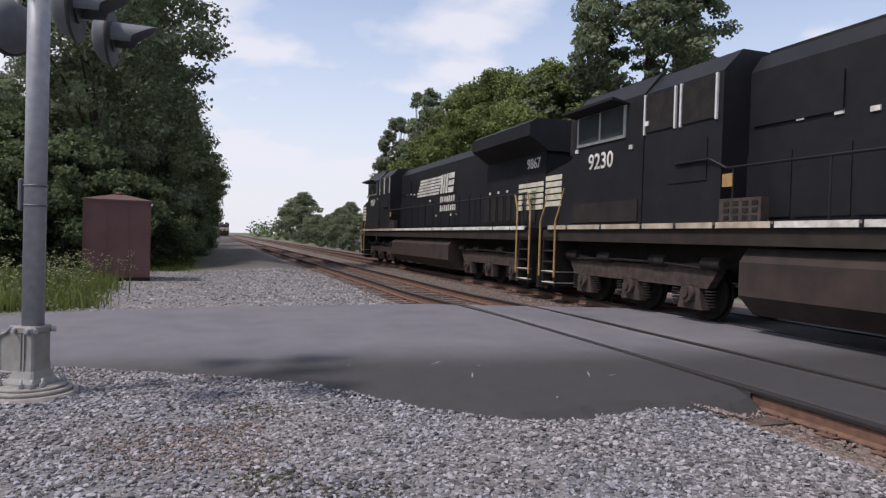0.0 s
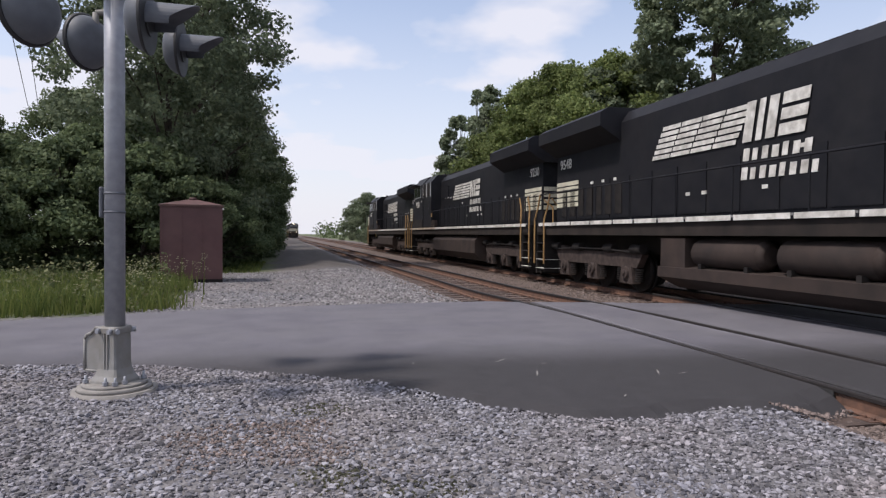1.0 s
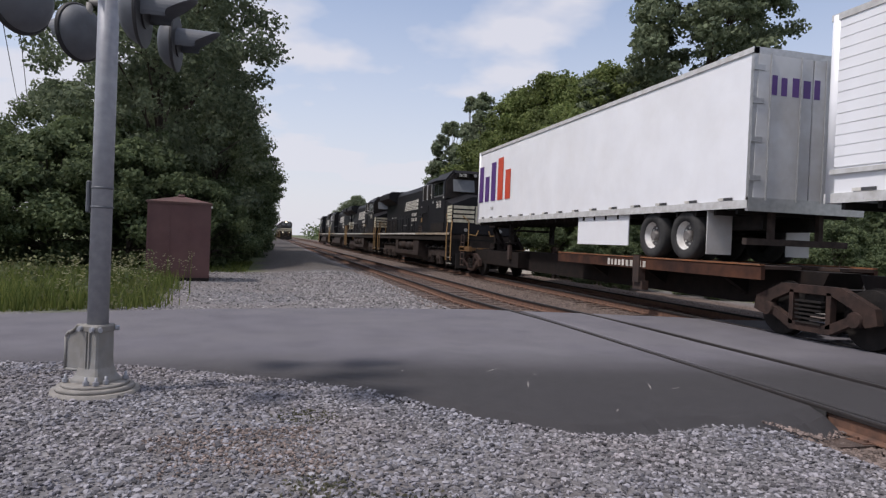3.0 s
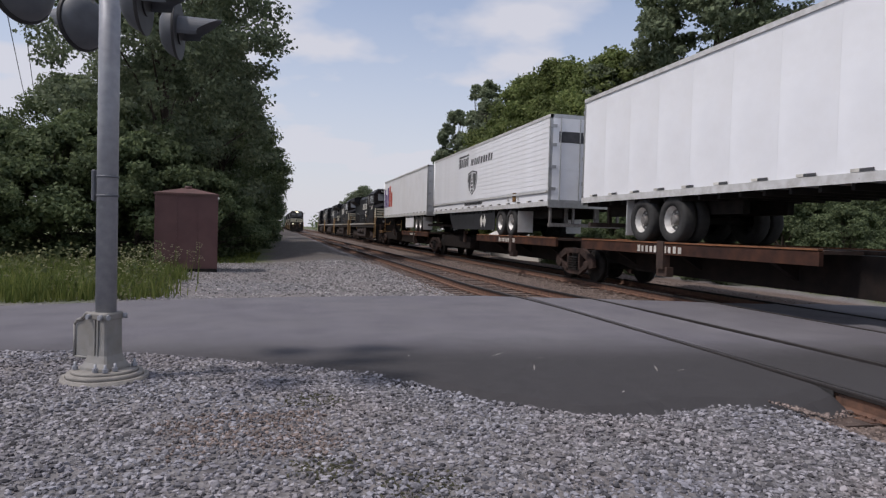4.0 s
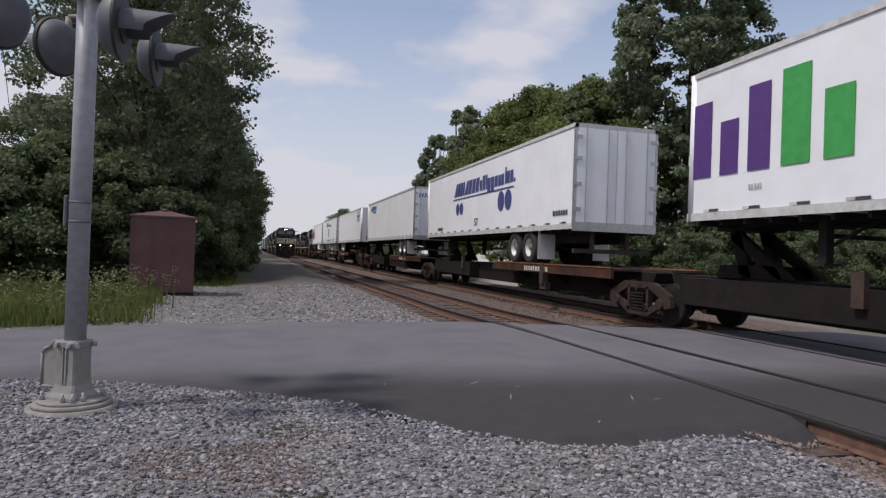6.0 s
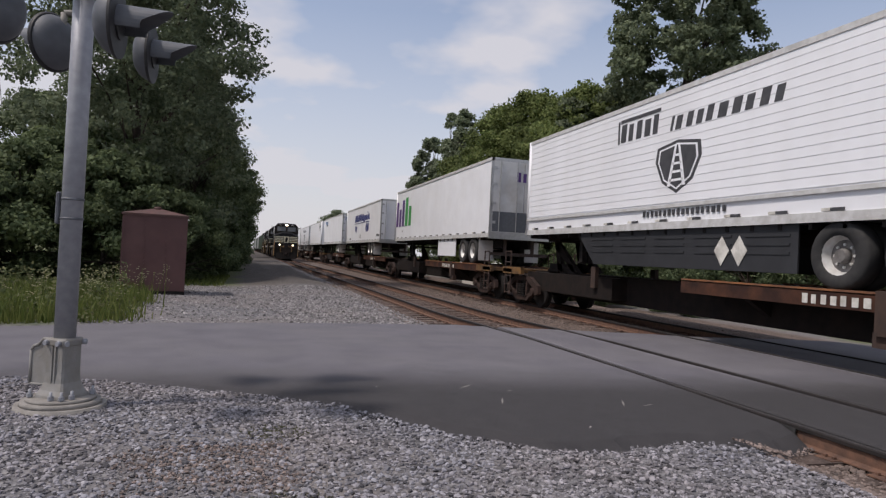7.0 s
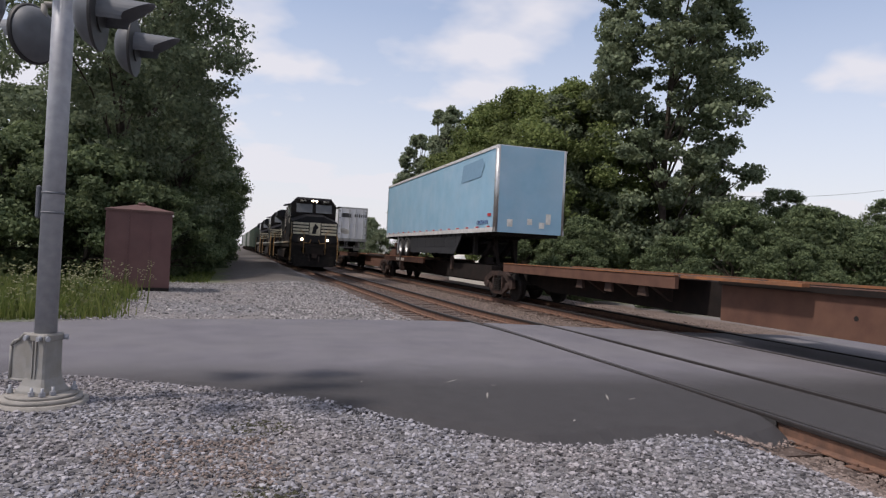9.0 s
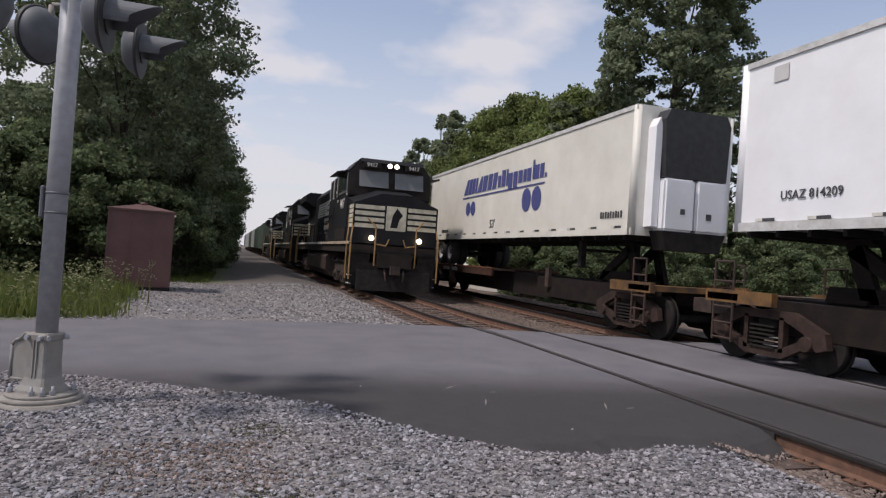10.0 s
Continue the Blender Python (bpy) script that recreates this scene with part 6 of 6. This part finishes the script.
    f = Vector((0.92, -0.4, 0)).normalized()     # towards the road's right
    bm = B()
    z = 3.66
    pipe(bm, [tuple(a * -0.66 + Vector((0, 0, z))), tuple(a * 0.66 + Vector((0, 0, z)))], 0.035, 10)
    part("cross_arm", bm, M["cast"], S)
    for sa in (-1, 1):
        for sf in (-1, 1):
            c = a * (0.64 * sa) + Vector((0.43 * sf, 0, 3.26 + 0.06 * sa))
            d = Vector((1.0, -0.06, 0)).normalized() if sf > 0 else Vector((-0.86, 0.5, 0)).normalized()   # the two pairs are aimed apart
            head = empty("lamp_head")
            head.parent = S
            head.location = c
            bm = B()
            tube(bm, (0, 0, 0), tuple(d * 0.02), 0.28, n=36)
            tube(bm, tuple(d * -0.012), (0, 0, 0), 0.265, 0.28, n=36)
            part("background_disc", bm, M["headblack"], head, "black background disc")
            bm = B()
            n, rings = 28, []
            u = Vector((0, 0, 1))
            w = d.cross(u)
            for r, q in ((0.257, 0.013), (0.245, 0.05), (0.21, 0.1), (0.148, 0.14), (0.05, 0.155)):
                rings.append([bm.verts.new((u * math.cos(6.28318 * k / n) + w * math.sin(6.28318 * k / n)) * r - d * q) for k in range(n)])
            for r0, r1 in zip(rings[:-1], rings[1:]):
                for k in range(n):
                    g = bm.faces.new((r0[k], r0[(k + 1) % n], r1[(k + 1) % n], r1[k]))
                    g.smooth = True
            bm.faces.new(rings[-1])
            bmesh.ops.recalc_face_normals(bm, faces=bm.faces[:])
            part("dome_back", bm, M["headgrey"], head, "grey domed lamp back")
            bm = B()
            rows = []
            for k in range(19):
                t = math.pi * (-0.12 + 1.24 * k / 18)
                side = w * math.cos(t) + u * math.sin(t)
                ln = 0.2 + 0.22 * max(0, math.sin(t))
                rows.append([bm.verts.new(side * 0.15 + d * 0.015), bm.verts.new(side * 0.14 + d * ln), bm.verts.new(side * 0.133 + d * ln), bm.verts.new(side * 0.14 + d * 0.015)])
            for r0, r1 in zip(rows[:-1], rows[1:]):
                for k in range(4):
                    g = bm.faces.new((r0[k], r1[k], r1[(k + 1) % 4], r0[(k + 1) % 4]))
            bmesh.ops.recalc_face_normals(bm, faces=bm.faces[:])
            part("hood", bm, M["headgrey"], head, "grey visor hood")
            bm = B()
            tube(bm, tuple(d * 0.02), tuple(d * 0.035), 0.13, n=24)
            part("lens", bm, M["headblack"], head, "dark unlit lens")
            bm = B()
            top = -c + a * (0.64 * sa) + Vector((0, 0, 3.66))
            pipe(bm, [tuple(top), tuple(-d * 0.1 + Vector((0, 0, 0.28))), tuple(-d * 0.1 + Vector((0, 0, 0.1)))], 0.03, 8)
            part("arm", bm, M["cast"], head)
    return S


crossing_signal(-1.525, 6.42)

# ---- equipment shed ----


def equipment_shed(x0, x1, y0, y1, z0, h):
    S = empty("equipment_shed", "small maroon sheet-metal equipment shed on gravel", "shed")
    S.location, S.rotation_euler = ((x0 + x1) / 2, (y0 + y1) / 2, z0), (0, 0, radians(5.0))
    w, d = (x1 - x0) / 2, (y1 - y0) / 2
    bm = B()
    box(bm, -w, w, -d, d, 0.06, h)
    body = part("wall", bm, M["shed"], S)
    for k in range(3):
        bm = B()
        a = -w + 2 * w * k / 3
        box(bm, a + 0.012, a + 2 * w / 3 - 0.012, -d - 0.02, -d, 0.08, h - 0.02)
        part("front_panel", bm, M["shed"], body, "maroon sheet panel")
    for k in range(4):
        bm = B()
        a = -w + 2 * w * k / 3
        box(bm, a - 0.022, a + 0.022, -d - 0.04, -d - 0.004, 0.06, h)
        part("seam_rib", bm, M["shed"], body)
        bm = B()
        a = -d + 2 * d * k / 3
        box(bm, w, w + 0.03, a - 0.022, a + 0.022, 0.06, h)
        part("seam_rib", bm, M["shed"], body)
    bm = B()
    e = 0.06
    base = [bm.verts.new(c) for c in ((-w - e, -d - e, h), (w + e, -d - e, h), (w + e, d + e, h), (-w - e, d + e, h))]
    low = [bm.verts.new((v.co.x, v.co.y, h - 0.06)) for v in base]
    top = [bm.verts.new(c) for c in ((-0.12, 0, h + 0.2), (0.12, 0, h + 0.2))]
    bm.faces.new((base[0], base[1], top[1], top[0]))
    bm.faces.new((base[2], base[3], top[0], top[1]))
    bm.faces.new((base[1], base[2], top[1]))
    bm.faces.new((base[3], base[0], top[0]))
    for k in range(4):
        bm.faces.new((low[k], low[(k + 1) % 4], base[(k + 1) % 4], base[k]))
    bm.faces.new(low[::-1])
    roof = part("roof", bm, M["shedroof"], S, "low faded maroon hipped roof")
    bm = B()
    tube(bm, (0, 0, h + 0.18), (0, 0, h + 0.26), 0.12, 0.1, n=12)
    part("vent_cap", bm, M["shedroof"], roof)
    bm = B()
    box(bm, -w - 0.03, w + 0.03, -d - 0.03, d + 0.03, -0.1, 0.06)
    part("skid", bm, M["sooty"], S)
    bm = B()
    tube(bm, (w + 0.03, -d, h - 0.12), (w + 0.05, -d - 0.02, h - 0.12), 0.035, n=10)
    part("white_lamp", bm, M["offwhite"], S, "small white fitting")
    return S


equipment_shed(-3.78, -2.02, 21.4, 23.1, -0.12, 2.38)

# ---- plants ----


def leaves(c, r, n, rs, size, flat=0.0):
    """Leaf quads in an ellipsoidal shell round c. Returns vertices (n, 4, 3)."""
    d = rs.normal(size=(n, 3))
    d /= np.linalg.norm(d, axis=1)[:, None]
    q = d * (0.3 + 0.95 * rs.rand(n, 1) ** 0.75) * np.array(r) + rs.normal(size=(n, 3)) * 0.12 * np.array(r) + np.array(c)
    nrm = d * 0.7 + rs.normal(size=(n, 3)) * 0.7 + np.array([0, 0, 0.35])
    nrm /= np.linalg.norm(nrm, axis=1)[:, None]
    u = np.cross(nrm, rs.normal(size=(n, 3)))
    u /= np.linalg.norm(u, axis=1)[:, None]
    w = np.cross(nrm, u)
    s = (size * (0.6 + 0.8 * rs.rand(n)))[:, None]
    return np.stack([q - u * s * 0.5, q + w * s * 0.34 - nrm * s * 0.08, q + u * s * 0.5, q - w * s * 0.34 - nrm * s * 0.08], 1)


def leaf_mesh(name, quads, material):
    v = np.concatenate(quads).reshape(-1, 3)
    n = len(v) // 4
    me = bpy.data.meshes.new(name)
    me.from_pydata(v.tolist(), [], np.arange(4 * n).reshape(-1, 4).tolist())
    me.materials.append(material)
    return me


def tree(seed, height, width, leaf, n_leaf, material, low=0.15, clumps=60, label="", trunk_r=0.22, shape=1.0, puff=1.0):
    """Tapered trunk, limbs that reach to leaf clumps, gaps between them."""
    rs = np.random.RandomState(seed)
    T = empty("tree", label, "tree", "trees along the line")
    bm = B()
    pts = [Vector((0, 0, -0.4))]
    for k in range(1, 7):
        z = height * 0.8 * k / 6
        pts.append(Vector((rs.uniform(-0.25, 0.25) * k * 0.4, rs.uniform(-0.25, 0.25) * k * 0.4, z)))
    for k in range(6):
        tube(bm, pts[k], pts[k + 1], trunk_r * (1 - k / 7), trunk_r * (1 - (k + 1) / 7), n=9, cap=False)
    quads = []
    for k in range(clumps):
        z = height * (low + (1 - low) * rs.rand() ** 0.85)
        f = (z / height - low) / (1 - low)
        prof = math.sin(math.pi * min(0.98, 0.22 + 0.74 * f ** 1.1)) ** shape
        a, rr = rs.uniform(0, 6.283), width * prof * math.sqrt(rs.uniform(0.12, 1.0))
        c = Vector((rr * math.cos(a), rr * math.sin(a), z))
        s = rs.uniform(0.06, 0.17) * width * (0.75 + 0.5 * prof) * puff
        quads.append(leaves(c, (s * 1.15, s * 1.15, s * 0.75), int(n_leaf / clumps * (s / (0.118 * width * puff)) ** 2) + 8, rs, leaf))
        if k % 3 != 2 and k < 60:
            j = min(5, max(1, int(c.z * 0.72 / (height * 0.8) * 6)))
            mid_ = pts[j].lerp(c, 0.55) + Vector((0, 0, 0.05 * width))
            tube(bm, pts[j], mid_, trunk_r * 0.34 * (1 - j / 9), trunk_r * 0.2, n=5, cap=False)
            tube(bm, mid_, c, trunk_r * 0.2, 0.02, n=5, cap=False)
    part("trunk", bm, M["bark"], T, "dark bark trunk and limbs")
    cr = new("crown", leaf_mesh("crown", quads, material))
    cr.parent = T
    return T


def spread(proto, places):
    """Copies of a tree: x, y, scale, turn."""
    x, y, s, a = places[0]
    proto.matrix_basis = pose(x, y, ground_z(x, y) - 0.05, 0, 0, a) @ Matrix.Scale(s, 4)
    for x, y, s, a in places[1:]:
        o = copy_thing(proto, pose(0, 0, 0))
        o.matrix_basis = pose(x, y, ground_z(x, y) - 0.05, 0, 0, a) @ Matrix.Scale(s, 4)


big = tree(11, 20.0, 5.0, 0.2, 44000, M["leaf_b"], 0.02, 380, "tall dense broadleaf tree with dark green foliage", shape=0.75, puff=0.78)
column = tree(29, 22.0, 4.6, 0.25, 50000, M["leaf_b"], 0.0, 620, "tall column-shaped broadleaf tree with coarse dark leaves", trunk_r=0.26, shape=0.36, puff=0.68)
round_ = tree(37, 12.0, 5.0, 0.2, 40000, M["leaf_c"], 0.05, 260, "rounded tree with yellow-green foliage", puff=0.78)
slim = tree(43, 13.0, 2.1, 0.24, 15000, M["leaf_d"], 0.2, 130, "slender tree rising above the wood", trunk_r=0.14, shape=0.6, puff=1.25)
mid_ = tree(41, 13.0, 5.0, 0.2, 30000, M["leaf_a"], 0.05, 230, "broadleaf tree with mid green foliage", shape=0.7, puff=0.8)
shrub = tree(53, 5.0, 3.0, 0.17, 14000, M["leaf_a"], 0.0, 80, "dense green shrub at the edge of the trees", trunk_r=0.1)
# left of the line
spread(big, [(-5.4, 33.5, 1.03, 10), (-6.4, 43.0, 0.95, 130), (-6.0, 55.0, 0.95, 250), (-6.4, 78.0, 0.95, 70)])
spread(mid_, [(-13.5, 33.0, 0.54, 0), (-17.0, 30.0, 0.5, 100), (-10.8, 38.0, 0.68, 200), (-22.0, 34.0, 0.7, 20), (-3.2, 41.0, 0.72, 45), (-3.2, 50.0, 0.76, 165), (-3.3, 61.0, 0.8, 285),
              (17.8, 53.0, 0.76, 40), (17.6, 61.0, 0.72, 140), (29.6, 29.9, 0.5, 220), (33.5, 29.5, 0.4, 80), (37.5, 29.5, 0.5, 0)])
spread(shrub, [(-8.2, 27.5, 1.0, 0), (-5.6, 28.2, 1.0, 60), (-6.9, 30.0, 1.25, 20), (-3.0, 30.0, 0.75, 120), (-11.5, 27.0, 1.1, 180), (-14.8, 25.5, 1.1, 240), (-10.2, 23.6, 0.7, 300), (-18.0, 25.5, 1.2, 30), (-2.6, 35.0, 0.8, 90), (-2.4, 43.0, 0.85, 10), (-2.6, 49.0, 0.9, 150), (-2.8, 58.0, 1.0, 200), (-3.2, 68.0, 1.0, 40), (-3.8, 80.0, 1.1, 310),
               (14.2, 26.0, 0.55, 30), (17.0, 22.5, 0.6, 95), (20.5, 20.0, 0.62, 140), (24.5, 19.5, 0.75, 200), (29.0, 22.0, 0.85, 260), (34.0, 24.0, 0.95, 310), (40.0, 26.0, 1.0, 10), (15.0, 33.0, 0.75, 70), (26.5, 25.0, 1.0, 220), (31.0, 27.0, 0.95, 330), (16.4, 29.0, 0.8, 250), (22.5, 25.5, 1.0, 15)])
# right of the line
spread(column, [(22.7, 31.2, 1.0, 0)])
spread(round_, [(18.6, 34.8, 1.02, 0), (18.0, 41.0, 1.1, 90), (18.2, 47.0, 1.12, 200), (26.5, 33.0, 0.66, 310), (22.0, 38.0, 1.1, 20)])
spread(slim, [(17.4, 56.0, 1.15, 0), (17.3, 65.0, 1.08, 120), (16.6, 52.0, 0.98, 70), (17.3, 33.6, 0.86, 200)])
distant = tree(71, 13.0, 6.5, 0.4, 15000, M["leaf_d"], 0.03, 110, "distant rounded tree beside the line")
spread(distant, [(18.5, 152.0, 0.86, 100), (27.0, 150.0, 0.62, 40), (33.0, 170.0, 0.8, 140), (19.0, 190.0, 0.7, 240), (-8.0, 110.0, 1.2, 20), (-8.5, 140.0, 1.2, 80), (15.2, 72.0, 0.3, 0), (15.4, 84.0, 0.34, 60), (15.6, 97.0, 0.36, 200), (16.2, 112.0, 0.4, 150), (17.0, 130.0, 0.4, 310), (22.0, 135.0, 0.46, 10)])


def far_woods():
    rs = np.random.RandomState(5)
    quads = []
    for k in range(300):
        a = rs.uniform(-0.9, 1.1)
        d = rs.uniform(260, 420)
        x, y = d * math.sin(a), d * math.cos(a)
        if abs(x - 6) < 12 and y > 0:
            continue
        s = rs.uniform(3.5, 6)
        quads.append(leaves((x, y, s * 0.55), (s * 1.4, s * 1.4, s), 90, rs, 1.3))
    ob = new("far_woods", leaf_mesh("far_woods", quads, M["leaf_a"]))
    tagged(ob, "distant belt of green woods", "woods", kind="stuff")


far_woods()


def grass_patch(name, n, keep, region, hmin, hmax, label, seed, material=None):
    rs = np.random.RandomState(seed)
    pts = []
    while len(pts) < n:
        x, y = rs.uniform(region[0], region[1]), rs.uniform(region[2], region[3])
        if keep(x, y, rs):
            pts.append((x, y, ground_z(x, y)))
    c = np.array(pts)
    a = rs.uniform(0, 6.283, n)
    h = hmin + (hmax - hmin) * rs.rand(n) ** 1.4
    w = 0.008 + 0.012 * rs.rand(n)
    side = np.stack([np.cos(a), np.sin(a), np.zeros(n)], 1) * w[:, None]
    lean = np.stack([rs.normal(size=n), rs.normal(size=n), np.zeros(n)], 1) * (0.25 * h)[:, None]
    up = np.array([0, 0, 1.0])[None] * h[:, None]
    v = np.stack([c - side, c + side, c + side * 0.7 + up * 0.55 + lean * 0.35, c - side * 0.7 + up * 0.55 + lean * 0.35, c + up + lean], 1)
    f = []
    for k in range(n):
        f += [(5 * k, 5 * k + 1, 5 * k + 2, 5 * k + 3), (5 * k + 3, 5 * k + 2, 5 * k + 4)]
    me = bpy.data.meshes.new(name)
    me.from_pydata(v.reshape(-1, 3).tolist(), [], f)
    me.materials.append(material or M["grass"])
    tagged(new(name, me), label, "grass", kind="stuff")


def verge(x, y, rs):
    ragged = 0.9 * noise.noise((x * 0.8, y * 0.8, 2.0)) + 0.5 * rs.normal()
    if not (y > along(NORTH_EDGE, x) + 0.1 + 0.25 * rs.rand() and x < -2.1 - 0.1 * (y - 12) + 0.5 * ragged):
        return False
    return noise.noise((x * 0.9, y * 0.9, 7.0)) + 0.7 * rs.rand() > 0.05 and not (-4.1 < x < -1.8 and 21.0 < y < 23.6)


grass_patch("tall_grass", 26000, verge, (-13, -1.2, 12.2, 21.0), 0.1, 0.5, "tall green roadside grass", 3)


def verge_weeds():
    """Broad-leaved weeds scattered through the verge, low at its edge."""
    rs = np.random.RandomState(21)
    quads = []
    while len(quads) < 260:
        x, y = rs.uniform(-9, -1.6), rs.uniform(12.8, 21.0)
        if verge(x, y, rs):
            h = rs.uniform(0.12, 0.3) + 0.3 * (rs.rand() < 0.25 and x < -2.6)
            quads.append(leaves((x, y, ground_z(x, y) + h * 0.75), (0.16, 0.16, h * 0.8), 26, rs, 0.085))
    tagged(new("verge_weeds", leaf_mesh("verge_weeds", quads, M["weed"])), "broad-leaved weeds among the roadside grass", "weeds", kind="stuff")


verge_weeds()
grass_patch("weedy_grass", 5000, lambda x, y, rs: rs.rand() < 0.5, (-6.0, -1.0, 26.5, 36.0), 0.06, 0.2, "short patchy grass under the trees", 4)
grass_patch("bank_grass", 9000, lambda x, y, rs: True, (17.0, 30.0, 8.0, 30.0), 0.15, 0.5, "rough grass beyond the far track", 5)
grass_patch("gravel_weeds", 900, lambda x, y, rs: min((x - 0.27) ** 2 / 0.05 + (y - 5.4) ** 2 / 0.03, (x - 0.75) ** 2 / 0.05 + (y - 3.5) ** 2 / 0.04, (x - 0.3) ** 2 / 0.04 + (y - 3.85) ** 2 / 0.04) < 2.2 * rs.rand(), (-0.5, 1.5, 3.2, 5.8), 0.006, 0.022, "thin dusty weeds in the gravel", 6, M["moss"])


def wildflowers():
    rs = np.random.RandomState(9)
    W = empty("wildflowers", "yellow-flowered weeds among the grass", "weeds")
    bm, bs = B(), B()
    for k in range(55):
        x, y = rs.normal(-3.4, 0.6), rs.uniform(13.6, 19.5)
        z = ground_z(x, y)
        h = rs.uniform(0.45, 0.95)
        tube(bs, (x, y, z), (x + 0.05, y, z + h), 0.006, n=4)
        for q in range(7):
            c = Vector((x + 0.05 + rs.normal(0, 0.05), y + rs.normal(0, 0.05), z + h + rs.uniform(-0.15, 0.05)))
            box(bm, c.x - 0.014, c.x + 0.014, c.y - 0.014, c.y + 0.014, c.z, c.z + 0.012)
    tagged(part("petal", bm, M["petal"], W, "small pale yellow blossoms"), kind="stuff")
    tagged(part("stem", bs, M["grass"], W), kind="stuff")


wildflowers()

# ---- buildings beyond the trees ----


def barn(x, y, w, d, h, turn):
    Bn = empty("barn", "small white metal-roofed outbuilding beyond the tracks", "building")
    Bn.matrix_basis = pose(x, y, -0.5, 0, 0, turn)
    bm = B()
    box(bm, -w, w, -d, d, 0, h)
    wall = part("wall", bm, M["building"], Bn)
    bm = B()
    prism(bm, [(-w - 0.3, h - 0.1), (0, h + w * 0.42), (w + 0.3, h - 0.1), (w + 0.3, h + 0.05), (0, h + w * 0.42 + 0.15), (-w - 0.3, h + 0.05)], "y", -d - 0.3, d + 0.3)
    part("roof", bm, M["roofwhite"], Bn, "white metal roof")
    bm = B()
    prism(bm, [(-w, h - 0.1), (w, h - 0.1), (0, h + w * 0.42 - 0.05)], "y", -d + 0.01, d - 0.01)
    part("gable", bm, M["building"], Bn)
    for q in (-0.5, 0.3):
        bm = B()
        box(bm, w * q, w * q + 0.28 * w, -d - 0.04, -d + 0.02, h * 0.45, h * 0.8)
        part("window", bm, M["glassdark"], wall, "dark window")
    return Bn


barn(16.2, 40.0, 1.7, 2.6, 1.45, 20)
barn(24.5, 118.0, 4.0, 6.0, 2.4, -10)


def cable(name, a, b, sag, label):
    bm = B()
    a, b = Vector(a), Vector(b)
    pts = [a.lerp(b, k / 12) - Vector((0, 0, sag * 4 * (k / 12) * (1 - k / 12))) for k in range(13)]
    pipe(bm, pts, 0.018, 5)
    tagged(part(name, bm, M["sooty"], None, label), category="cable")


for off in (1.0, 1.55):
    cable("power_cable", (-4.4 - 0.956 * off, 14.3 - 0.29 * off, 9.6), (-35.0 - 0.956 * off, 114.7 - 0.29 * off, 9.6), 0.5, "thin dark overhead cable over the roadside")
cable("power_cable", (26, 44, 7.2), (75, 60, 12), 0.8, "thin dark overhead cable beyond the trees")


# ---- movement ----
def motions():
    times = [0, 0.1, 0.3] + [0.5 * k for k in range(1, 20)] + [9.7, 9.9, 10]
    for things, x, speed in ((TRAIN_A + TRAILERS + SPINES, TRACK_2, SPEED_A), (TRAIN_B, TRACK_1, SPEED_B)):
        for thing, y, turn in things:
            walk(thing, [(t, pose(bend(x, y + speed * t), y + speed * t, 0, 0, 0, turn)) for t in times])


motions()
